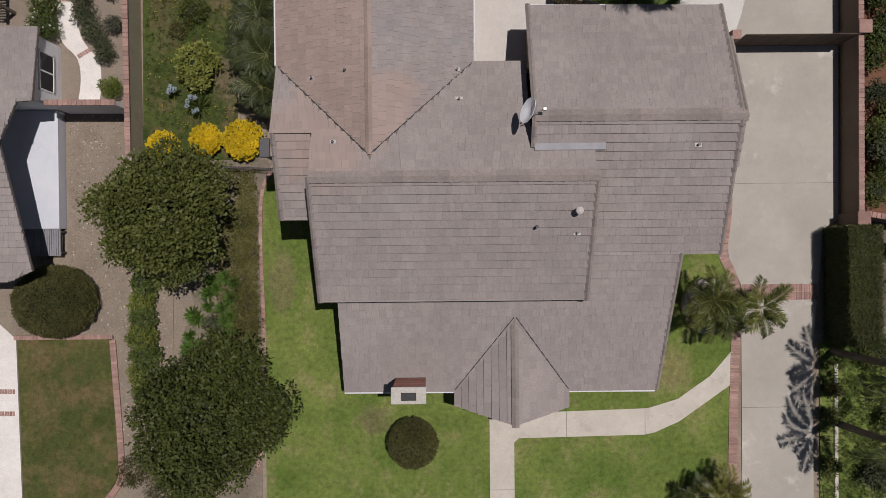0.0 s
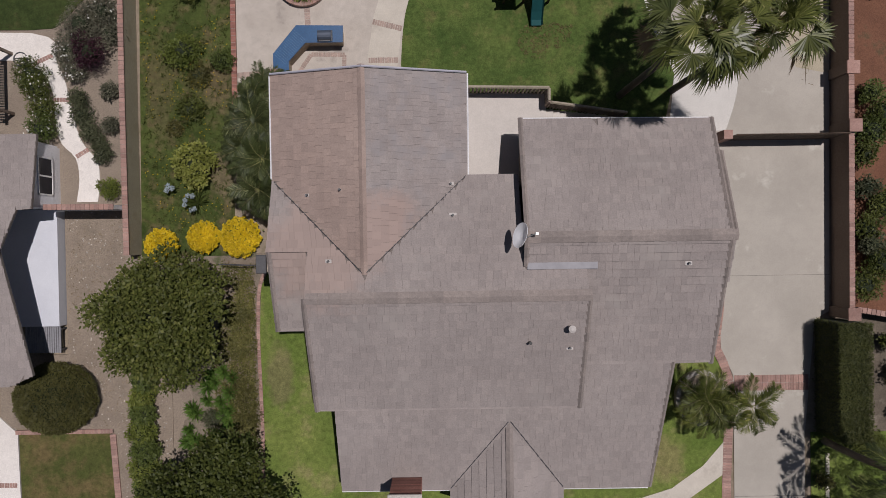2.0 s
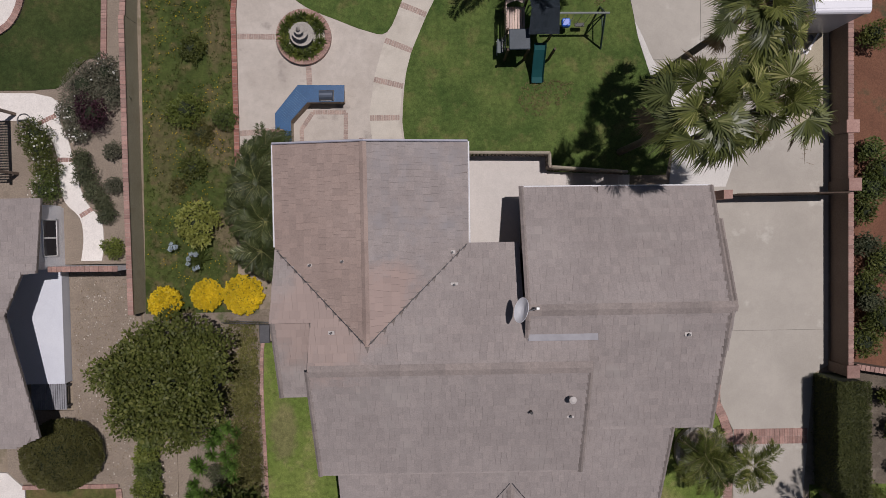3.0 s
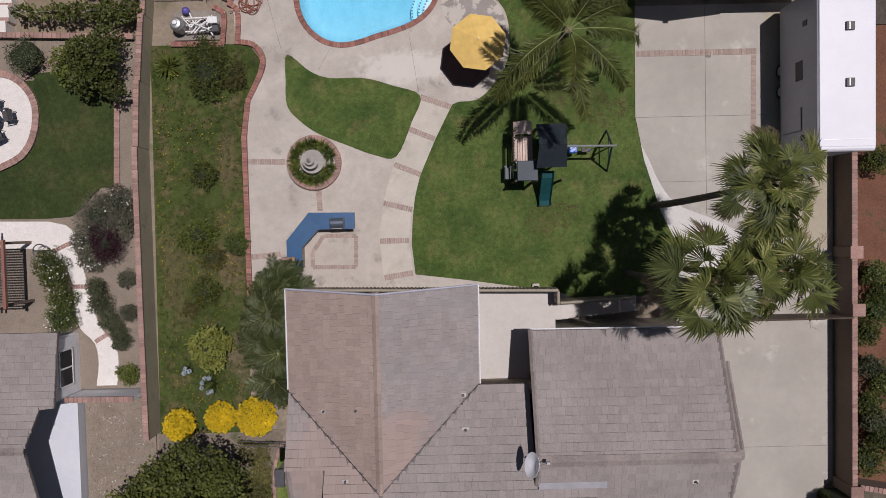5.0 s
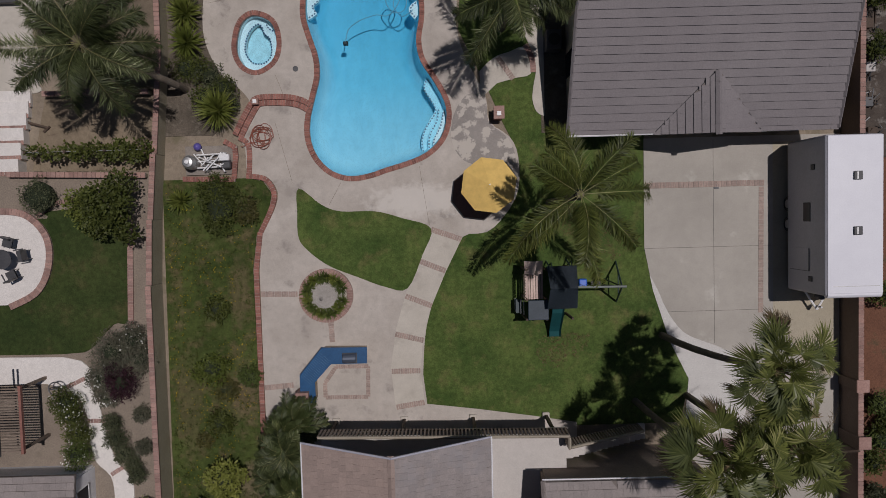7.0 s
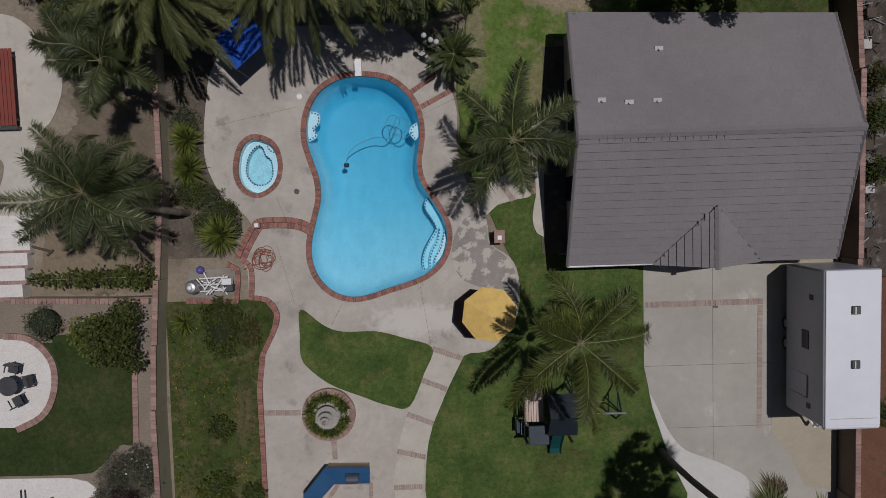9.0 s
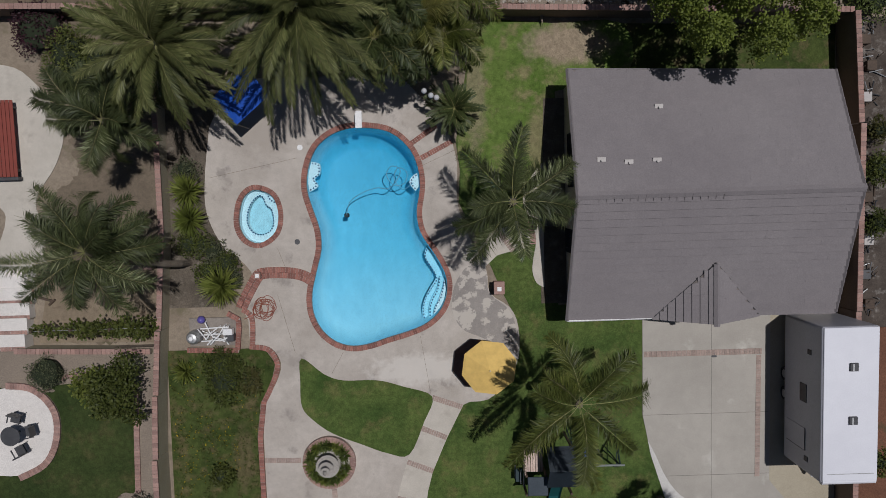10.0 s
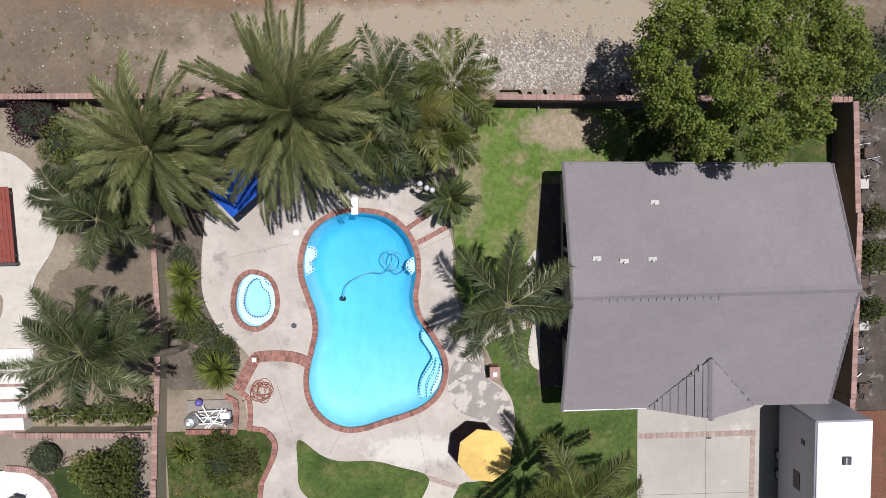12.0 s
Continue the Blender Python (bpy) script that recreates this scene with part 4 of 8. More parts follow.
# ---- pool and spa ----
# Plaster darkens with depth, standing in for light absorbed by the water.
PLASTER, n, l, b = nodes_of("pool plaster with painted water depth")
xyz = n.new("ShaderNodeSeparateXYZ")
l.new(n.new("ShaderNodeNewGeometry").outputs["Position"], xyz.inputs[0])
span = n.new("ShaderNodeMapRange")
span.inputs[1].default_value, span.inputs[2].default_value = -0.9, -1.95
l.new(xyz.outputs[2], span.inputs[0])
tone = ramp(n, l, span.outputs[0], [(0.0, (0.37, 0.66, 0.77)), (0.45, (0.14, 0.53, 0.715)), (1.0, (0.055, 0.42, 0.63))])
# Mottling stands in for ripples and caustics on the floor.
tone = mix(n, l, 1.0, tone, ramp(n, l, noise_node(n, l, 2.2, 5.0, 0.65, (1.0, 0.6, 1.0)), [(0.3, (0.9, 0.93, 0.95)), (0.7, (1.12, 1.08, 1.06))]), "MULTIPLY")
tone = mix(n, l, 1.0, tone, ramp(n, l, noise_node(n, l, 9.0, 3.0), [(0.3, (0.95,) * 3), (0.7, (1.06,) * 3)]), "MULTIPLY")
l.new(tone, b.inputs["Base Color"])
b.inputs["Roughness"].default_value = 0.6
WHITE_PLASTER = surface("white pool step plaster", (0.78, 0.84, 0.86), (0.84, 0.89, 0.90), 0.6, 4.0, rough=0.6, relief=0.05, fine_amount=0.1)
BLUE_TILE = plain("dark blue step tile", (0.02, 0.06, 0.15), 0.3)


def water_mat(name, tint):
    """Clear water: tinted where it lets light through, and a rippled gloss."""
    m, n, l, b = nodes_of(name)
    n.remove(b)
    tr, gl, ms, fr = n.new("ShaderNodeBsdfTransparent"), n.new("ShaderNodeBsdfGlossy"), n.new("ShaderNodeMixShader"), n.new("ShaderNodeFresnel")
    tr.inputs[0].default_value = (*tint, 1)
    gl.inputs["Roughness"].default_value = 0.04
    fr.inputs[0].default_value = 1.33
    bm_ = n.new("ShaderNodeBump")
    bm_.inputs["Strength"].default_value, bm_.inputs["Distance"].default_value = 0.25, 0.03
    l.new(noise_node(n, l, 3.0, 3.0), bm_.inputs["Height"])
    l.new(bm_.outputs[0], gl.inputs["Normal"])
    l.new(bm_.outputs[0], fr.inputs["Normal"])
    l.new(fr.outputs[0], ms.inputs[0])
    l.new(tr.outputs[0], ms.inputs[1])
    l.new(gl.outputs[0], ms.inputs[2])
    l.new(ms.outputs[0], n["Material Output"].inputs[0])
    return m


WATER = water_mat("pool water", (0.78, 0.93, 0.975))
SPA_WATER = water_mat("spa water", (0.76, 0.92, 0.97))


def basin(line, depth_at, rim_z, deep=False):
    """Walls and floor of a pool: rings that go in and down, then the floor."""
    bm = bmesh.new()
    sign = 1 if abs(area(offset_line(line, 0.1))) < abs(area(line)) else -1
    rings = []
    for inset, share in ((0.0, 0.0), (0.06, 0.3), (0.2, 0.62), (0.4, 0.83), (0.65, 0.95), (0.95, 1.0)) if deep else ((0.0, 0.0), (0.02, 0.8), (0.08, 0.93), (0.25, 1.0)):
        ring = line if inset == 0 else offset_line(line, sign * inset)
        rings.append([bm.verts.new((x, y, rim_z - depth_at(y) * share)) for x, y in ring])
    for r, s in zip(rings, rings[1:]):
        for i in range(len(r)):
            j = (i + 1) % len(r)
            bm.faces.new((r[i], r[j], s[j], s[i]))
    vs = rings[-1]
    bmesh.ops.triangle_fill(bm, use_beauty=True, edges=[bm.edges.get((a, b)) for a, b in zip(vs, vs[1:] + vs[:1])])
    bmesh.ops.recalc_face_normals(bm, faces=bm.faces)
    return bm


pool = base("swimming_pool", "freeform blue swimming pool with a red brick rim", "pool")
part("basin", basin(POOL, lambda y: 0.9 + 0.105 * max(0, y - 20), -0.02, True), PLASTER, pool, "plastered basin, painted bluer with water depth", smooth=True)
part("water", sheet(POOL, -0.1), WATER, pool, "clear rippled water")
part("rim_bed", strip([((a[0] + b[0]) / 2, (a[1] + b[1]) / 2) for a, b in zip(POOL, BASIN)], 0.12, 0.06, 0.2, True), MORTAR, pool, "mortar bed of the rim")
lay_bricks(pool, [((a[0] + b[0]) / 2, (a[1] + b[1]) / 2) for a, b in zip(POOL, BASIN)], 0.1, 0.25, 0.085, BRICK, True)


STEP_PLASTER = surface("pale pool step plaster", (0.42, 0.74, 0.87), (0.48, 0.80, 0.9), 0.6, 4.0, rough=0.6, relief=0.05, fine_amount=0.1)


def tile_dots(name, parent, line, z, step=0.15, closed=False):
    """A dotted line of small dark blue tiles."""
    bm = bmesh.new()
    for x, y, a, g in along(line, step, closed):
        c, s = math.cos(a) * 0.036, math.sin(a) * 0.036
        bm.faces.new([bm.verts.new((x + u * c - v * s, y + u * s + v * c, z + 0.006)) for u, v in ((-1, -0.9), (1, -0.9), (1, 0.9), (-1, 0.9))])
    tagged(part(name, bm, BLUE_TILE, parent, "dotted line of dark blue tiles"), kind="stuff")


def pool_step(parent, line, shore, z, material):
    """A step from its curved edge back to the pool's wall, with dots along the edge."""
    part("step", sheet(line + shore, z, 0.25), material, parent, "pale plastered step")
    cx, cy = sum(p[0] for p in shore) / len(shore), sum(p[1] for p in shore) / len(shore)
    tile_dots("step_tiles", parent, [(x + (cx - x) * 0.075 / math.dist((x, y), (cx, cy)), y + (cy - y) * 0.075 / math.dist((x, y), (cx, cy))) for x, y in line], z)


shore = [(-1.93, 21.18), (-1.62, 21.5), (-1.36, 22.0), (-1.32, 22.4), (-1.38, 22.85)]
pool_step(pool, smooth_line([(-2.2, 24.4), (-2.3, 23.95), (-1.98, 23.4), (-1.78, 22.94), (-2.06, 22.44), (-2.37, 21.88), (-2.5, 21.31), (-2.42, 20.84)], 4, False), shore + [(-1.42, 23.2), (-1.75, 23.9)], -0.62, STEP_PLASTER)
pool_step(pool, smooth_line([(-1.6, 23.0), (-1.74, 22.44), (-2.04, 21.89), (-2.16, 21.41), (-2.15, 20.97)], 4, False), shore, -0.42, STEP_PLASTER)
pool_step(pool, smooth_line([(-1.38, 22.85), (-1.47, 22.45), (-1.72, 21.81), (-1.9, 21.45), (-1.93, 21.18)], 4, False), shore[1:4], -0.25, WHITE_PLASTER)
pool_step(pool, smooth_line([(-7.62, 27.2), (-7.22, 27.45), (-7.36, 27.79), (-7.1, 28.05), (-7.1, 28.5), (-7.48, 28.62)], 4, False), [(-7.63, 28.1), (-7.67, 27.6)], -0.22, WHITE_PLASTER)
pool_step(pool, smooth_line([(-2.52, 27.95), (-2.8, 27.75), (-2.88, 27.45), (-2.62, 27.1)], 4, False), [(-2.46, 27.3), (-2.46, 27.7)], -0.22, WHITE_PLASTER)

spa = base("spa", "small round spa with blue tile lines and a brick rim", "spa")
part("basin", basin(SPA, lambda y: 0.85, -0.02), WHITE_PLASTER, spa, "white plastered basin")
part("water", sheet(SPA, -0.08), SPA_WATER, spa, "clear pale blue water")
part("rim_bed", strip([((a[0] + b[0]) / 2, (a[1] + b[1]) / 2) for a, b in zip(SPA, SPA_RIM)], 0.11, 0.06, 0.2, True), MORTAR, spa, "mortar bed of the rim")
lay_bricks(spa, [((a[0] + b[0]) / 2, (a[1] + b[1]) / 2) for a, b in zip(SPA, SPA_RIM)], 0.1, 0.235, 0.085, BRICK, True)
seat_line = smooth_line([(-10.09, 27.1), (-10.4, 26.83), (-10.62, 26.4), (-10.68, 25.8), (-10.4, 25.34), (-9.95, 25.25), (-9.6, 25.43), (-9.44, 25.8), (-9.5, 26.4), (-9.75, 26.65), (-9.88, 27.0)], 4)
tile_dots("seat_tiles", spa, seat_line, -0.41, 0.13, True)
tile_dots("step_tiles", spa, smooth_line([(-9.64, 27.12), (-9.55, 26.9), (-9.3, 26.75)], 4, False), -0.405, 0.13)
outer = offset_line(SPA, 0.03)
outer = outer if abs(area(outer)) < abs(area(SPA)) else offset_line(SPA, -0.03)
part("seat", sheet(outer, -0.42, 0.3, (seat_line,)), WHITE_PLASTER, spa, "white plastered seat ledge")
part("floor", sheet(seat_line, -0.8), surface("pale spa plaster", (0.5, 0.76, 0.84), (0.58, 0.82, 0.88), 0.5, 4.0, rough=0.6, relief=0.0), spa, "pale blue plastered floor")

skim = base("step_box", "small pink brick box with a pale lid on the pool step", "box")
part("box_body", box(-10.28, 23.22, 0.16, -9.98, 23.52, 0.42, 0.015), PALE_BRICK, skim)
part("box_lid", box(-10.22, 23.28, 0.42, -10.04, 23.46, 0.45, 0.01), WHITE_PAINT, skim, "small pale lid")
cleaner = base("pool_cleaner", "dark pool cleaner with a looped pale hose in the water", "pool cleaner")
part("body", box(-6.02, 25.95, -0.3, -5.78, 26.15, -0.12, 0.04), BLACK, cleaner)
hose = smooth_line([(-5.9, 26.1), (-5.7, 26.7), (-5.1, 27.1), (-4.4, 27.3), (-3.9, 27.25), (-3.5, 27.6), (-3.3, 28.1), (-3.7, 28.3), (-3.95, 27.9), (-3.6, 27.4), (-3.1, 27.5), (-3.0, 28.0), (-3.4, 28.2), (-3.6, 27.7), (-3.2, 27.2), (-2.7, 27.5)], 6, False)
part("hose", tube([(x, y, -0.09 - 0.02 * math.sin(i)) for i, (x, y) in enumerate(hose)], 0.022, 6), plain("blue-grey hose", (0.10, 0.34, 0.5)), cleaner, "looped blue-grey hose")

board = base("diving_board", "short white diving board at the pool's deep end", "diving board")
part("stand", box(-5.25, 30.45, 0.06, -4.95, 30.85, 0.42, 0.03), WHITE_PAINT, board)
part("board", box(-5.27, 30.05, 0.42, -4.95, 30.75, 0.47, 0.015), WHITE_PAINT, board)
for x, y in ((-7.93, 29.28), (-8.25, 24.88)):
    solid("deck_lid", lathe([(0.13, 0.06), (0.13, 0.075), (0.11, 0.08)], 16, x, y), WHITE_PAINT if y > 28 else DARK_GREY, "round skimmer lid set in the pool deck", "lid")


# ---- brick edging, bands and kerbs ----
def edging(name, label, line, step=0.11, depth=0.22, z=0.1, material=BRICK, closed=False):
    e = base(name, label, "edging", kind="structure")
    part("edging_bed", strip(line, depth / 2 - 0.012, z - 0.018, z, closed), MORTAR, e)
    lay_bricks(e, line, step, depth, z, material, closed)


edging("trim_bed_edge", "red brick kerb along the patio", [(-10.42, 5.9), (-10.43, 10.2), (-10.45, 15.5)] + smooth_line([(-10.32, 17.0), (-9.7, 18.2), (-9.46, 19.05), (-9.85, 19.78), (-10.75, 19.95)], 4, False)[1:], 0.16, 0.24, 0.14)
edging("trim_lawn_edge", "brick edging beside the front lawn", smooth_line([(-9.0, 1.0), (-9.45, 0.0), (-9.55, -2.1), (-9.48, -4.7), (-9.42, -7.6), (-9.5, -11.0), (-9.85, -13.0)], 4, False), 0.16, 0.16, 0.09, PALE_BRICK)
edging("trim_neighbour_edge", "brick edging round the neighbouring lawn", [(-20.9, -6.6), (-16.38, -6.6)], 0.14, 0.2, 0.2, PALE_BRICK)
edging("trim_neighbour_side", "brick edging round the neighbouring lawn", smooth_line([(-16.38, -6.75), (-16.2, -9.5), (-16.05, -12.0), (-16.1, -13.2), (-16.7, -14.1)], 4, False), 0.11, 0.28, 0.2, PALE_BRICK)
edging("trim_drive_edge", "red brick strip beside the driveway", [(12.15, -16), (12.3, -9.5), (12.38, -7.35), (12.48, -5.7), (12.46, -4.75), (12.19, -3.87), (11.86, -3.2), (11.86, -2.6)], 0.12, 0.42, 0.085, PALE_BRICK)
edging("trim_drive_band", "weathered brick band across the driveway", [(12.7, -4.65), (16.2, -4.65)], 0.12, 0.36, 0.065, PALE_BRICK)
edging("trim_drive_band_side", "weathered brick band across the driveway", [(12.7, -5.02), (16.2, -5.02)], 0.12, 0.36, 0.065, PALE_BRICK)
edging("trim_house_edge", "weathered brick strip beside the garage", [(11.87, -2.55), (12.02, -1.47), (12.08, -0.6), (12.0, 3.0)], 0.12, 0.42, 0.07, PALE_BRICK)
edging("trim_pad_band", "faded brick band across the parking pad", [(8.05, 18.98), (13.7, 18.98)], 0.12, 0.28, 0.06, FADED_BRICK)
edging("trim_pad_side", "faded brick band along the parking pad", [(13.55, 18.8), (13.5, 12.8)], 0.12, 0.24, 0.06, FADED_BRICK)
solid("patio_path", sheet([(-2.13, 17.27), (-2.7, 15.76), (-3.35, 14.39), (-3.94, 12.48), (-4.23, 10.63), (-4.05, 8.61), (-2.65, 8.88), (-2.82, 10.44), (-2.68, 11.83), (-2.22, 13.52), (-1.48, 15.19), (-0.65, 16.79)], 0.0635, 0.03), WALKWAY, "strip of pale concrete panels beside the lawn", "path", kind="structure")
for a, b in (((-2.13, 17.2), (-0.71, 16.69)), ((-2.73, 15.73), (-1.5, 15.21)), ((-3.44, 14.07), (-2.19, 13.56)), ((-3.98, 12.26), (-2.63, 11.92)), ((-4.21, 10.47), (-2.82, 10.47)), ((-4.04, 8.73), (-2.67, 8.93)), ((-10.3, 14.35), (-8.55, 14.3)), ((-10.3, 9.85), (-8.9, 9.95)), ((-6.98, 11.95), (-7.02, 12.95))):
    edging("trim_patio_band", "faded brick band set in the patio", [a, b], 0.11, 0.26, 0.068, FADED_BRICK)
for a, b in (((-7.4, 10.0), (-7.4, 9.3)), ((-7.4, 10.0), (-6.85, 10.78)), ((-6.85, 10.78), (-5.3, 10.75)), ((-5.32, 10.75), (-5.36, 9.28)), ((-7.4, 9.3), (-5.36, 9.28))):
    edging("trim_patio_frame", "faded brick frame set in the patio", [a, b], 0.11, 0.2, 0.067, FADED_BRICK)
for k, (off, z) in enumerate(((0.15, 0.2), (-0.12, 0.14))):
    run = smooth_line([(-11.03, 21.8), (-10.65, 22.53), (-10.18, 23.28), (-9.95, 23.42), (-9.4, 23.45), (-8.55, 23.4), (-8.01, 23.25), (-7.68, 23.05)], 4, False)
    edging("step_pool_side", "curved red brick step beside the pool", offset_line(run, -off, False), 0.12, 0.26, z)
edging("trim_patio_curve", "red brick kerb round the pool pumps", smooth_line([(-11.0, 21.75), (-10.6, 21.45), (-10.54, 20.85), (-10.6, 19.98)], 3, False), 0.12, 0.24, 0.16)
edging("trim_pump_pad", "red brick kerb round the pool pumps", [(-13.7, 19.88), (-11.3, 19.8), (-11.18, 20.9), (-11.2, 21.3), (-11.7, 21.6)], 0.12, 0.24, 0.2)
edging("trim_path_band", "faded brick band across the garden path", [(1.2, 25.16), (1.92, 24.14)], 0.11, 0.26, 0.082, FADED_BRICK)
edging("trim_path_arc", "curved red brick band ending the garden path", smooth_line([(2.5, 25.72), (2.68, 25.4), (2.83, 25.0), (2.86, 24.43)], 3, False), 0.11, 0.26, 0.084, PALE_BRICK)
for a, b in (((-2.75, 29.3), (-1.55, 30.1)), ((-2.3, 28.62), (-0.85, 29.35))):
    edging("trim_deck_band", "red brick band set in the pool deck", [a, b], 0.12, 0.24, 0.068)
edging("trim_circle_rim", "curved brick kerb round the white terrace", smooth_line([(-22.0, 18.6), (-20.9, 18.45), (-20.1, 17.8), (-19.75, 16.9), (-19.9, 15.7), (-20.5, 14.75), (-21.7, 14.15)], 4, False), 0.13, 0.3, 0.86, PALE_BRICK)
edging("trim_terrace_edge", "brick edging beside the terrace lawn", [(-16.0, 18.2), (-16.2, 13.2)], 0.13, 0.26, 0.77, PALE_BRICK)
edging("trim_terrace_curve", "brick edging beside the terrace lawn", smooth_line([(-20.3, 18.3), (-19.3, 18.9), (-18.0, 19.0), (-17.0, 18.9)], 4, False), 0.13, 0.2, 0.77, PALE_BRICK)
for p, q in (((-19.34, 10.31), (-18.44, 10.72)), ((-18.43, 8.7), (-17.67, 8.68)), ((-17.48, 6.1), (-16.92, 6.43))):
    edging("trim_path_band", "brick band across the white path", [p, q], 0.12, 0.2, 0.748, PALE_BRICK)
for p, q in (((-24, -9.03), (-20.87, -9.07)), ((-24, -10.05), (-20.9, -10.09))):
    edging("trim_walk_band", "brick band across the white walk", [p, q], 0.12, 0.22, 0.178, PALE_BRICK)
for y, z in ((20.98, 0.66), (21.73, 0.56), (22.43, 0.46), (23.13, 0.36), (23.68, 0.27), (24.18, 0.18)):
    st = base("step_terrace", "broad white garden step with a brick nosing", "step", kind="structure")
    part("tread", box(-24, y - 0.75, 0, -21.05 + (y - 20.98) * 0.14, y, z, 0.01), WHITE_PATH, st)
    lay_bricks(st, [(-24, y - 0.68), (-21.05 + (y - 20.98) * 0.14, y - 0.68)], 0.13, 0.2, z + 0.02, PALE_BRICK)

# ---- the large house: bay, porch, balcony, chimney and roof fittings ----
stack = part("chimney_stack", box(-3.2, -8.7, 0, -1.95, -8.15, 4.55, 0.015), surface("dark red chimney brick", (0.20, 0.075, 0.055), (0.28, 0.12, 0.09), 1.0, 9.0, rough=0.9), house, "dark red brick chimney stack")
for i in range(20):
    part("brick_course", box(-3.215, -8.715, 2.2 + i * 0.115, -1.935, -8.135, 2.285 + i * 0.115, 0.008), BRICK, stack)
part("chimney_cap", box(-3.27, -8.77, 4.55, -1.88, -8.09, 4.66, 0.02), surface("pale chimney cap", (0.46, 0.43, 0.39), (0.54, 0.51, 0.47), 1.0, 9.0, rough=0.9), stack, "pale concrete cap")
part("flue", box(-2.87, -8.63, 4.6, -2.27, -8.31, 4.68, 0.01), BLACK, stack, "dark flue opening")
VENT_GREY = plain("weathered flashing", (0.45, 0.42, 0.40), 0.6)
for x in (-0.4, 3.9):
    part("porch_post", box(x - 0.1, -9.3, 0, x + 0.1, -9.1, 2.2, 0.01), WHITE_PAINT, house, "white porch post")
for x, y, z, s in ((-6.1, 3.9, h_wing_w(-6.1, 3.9), 0.13), (-4.75, 4.05, h_wing_w(-4.75, 4.05), 0.1), (-5.2, 1.36, h_north(-5.2, 1.36), 0.16), (-0.5, 3.05, h_north(-0.5, 3.05), 0.2), (3.9, -2.1, h_upper(0, -2.1), 0.18), (8.25, 1.1, h_south(0, 1.1), 0.18), (-0.55, 4.3, h_north(-0.55, 4.3), 0.16)):
    v = part("roof_vent", box(x - s * 0.75, y - s * 0.45, z - 0.02, x + s * 0.75, y + s * 0.45, z + 0.05, 0.01), VENT_GREY, house, "pale metal flashing plate")
    part("vent_pipe", lathe([(0.045, z), (0.045, z + 0.2), (0.03, z + 0.2)], 10, x, y), DARK_GREY, v)
z = h_upper(0, -1.3)
flue = part("roof_flue", lathe([(0.1, z - 0.1), (0.1, z + 0.4), (0.14, z + 0.42), (0.14, z + 0.48), (0.05, z + 0.52)], 16, 3.85, -1.28), VENT_GREY, house, "round metal flue with a cap")
part("vent_pipe", lathe([(0.06, 5.7), (0.06, 6.15), (0.03, 6.15)], 10, 2.35, -1.85), BLACK, house, "black vent pipe")
chim = base("chimney", "tan chimney stack with a dark metal cap", "chimney")
part("stack", box(-8.0, 0.95, 0, -7.62, 1.6, 5.35, 0.02), STUCCO, chim)
part("stack_cap", box(-8.12, 0.9, 5.35, -7.72, 1.62, 5.5, 0.02), DARK_GREY, chim, "dark metal cap")
part("flashing", box(-7.7, 1.5, 5.0, -7.35, 1.68, 5.2, 0.02), WHITE_PAINT, chim, "white metal flashing")
dish = base("satellite_dish", "grey satellite dish on a bracket at the roof edge", "satellite dish", m=Matrix.Translation((2.12, 2.2, 6.75)))
bm = bmesh.new()
lathe([(0.02, 0.0), (0.15, 0.012), (0.3, 0.05), (0.47, 0.12), (0.47, 0.135), (0.15, 0.03), (0.02, 0.015)], 24, bm=bm)
part("reflector", bm, plain("light grey dish", (0.78, 0.79, 0.82), 0.35), dish, m=pose(-0.15, 0.0, 0.55, 0, -66, -16))
part("arm", tube([(0.0, 0.05, 0.05), (-0.1, 0.02, 0.4)], 0.03), METAL, dish)
part("feed_arm", tube([(-0.12, -0.1, 0.35), (0.32, 0.08, 0.55)], 0.018), METAL, dish)
part("feed", box(0.28, 0.02, 0.5, 0.42, 0.14, 0.62, 0.02), METAL, dish)
# valley gutters and the flashing between the roofs
for a, b in (((-3.85, 0.84), (-7.55, 4.5)), ((-3.85, 0.84), (0.05, 4.62))):
    part("valley", tube([(a[0], a[1], h_north(*a) + 0.05), (b[0], b[1], h_north(*b) + 0.03)], 0.02, 5), DARK_GREY, house, "dark valley gutter")
for a, b in (((1.72, -5.5), (-0.7, -8.75)), ((1.82, -5.5), (4.2, -8.75))):
    part("valley", tube([(a[0], a[1], h_south(*a) + 0.04), (b[0], b[1], h_south(*b) + 0.04)], 0.022, 5), DARK_GREY, house, "dark valley gutter")
part("flashing", box(2.22, 0.95, h_south(0, 1.1) + 0.02, 4.85, 1.3, h_south(0, 1.1) + 0.1, 0.01), plain("blue-grey lead", (0.31, 0.305, 0.325), 0.8), house, "blue-grey metal flashing")

DECK_PALE = surface("pale deck coating", (0.50, 0.465, 0.43), (0.56, 0.52, 0.485), 0.5, 4.0, rough=0.8, speck=0.08, relief=0.1, fine_amount=0.15)
balcony = base("balcony", "raised pale deck with a brown slatted railing", "balcony")
part("deck_floor", box(-7.2, 6.6, 2.52, 0.0, 8.4, 2.68, 0.01), DECK_PALE, balcony)
part("deck_floor", box(0.02, 4.4, 2.52, 3.6, 8.33, 2.68, 0.01), DECK_PALE, balcony)


RAIL_CAP = surface("tan painted rail", (0.30, 0.26, 0.20), (0.36, 0.315, 0.25), 1.0, 10.0, rough=0.8)
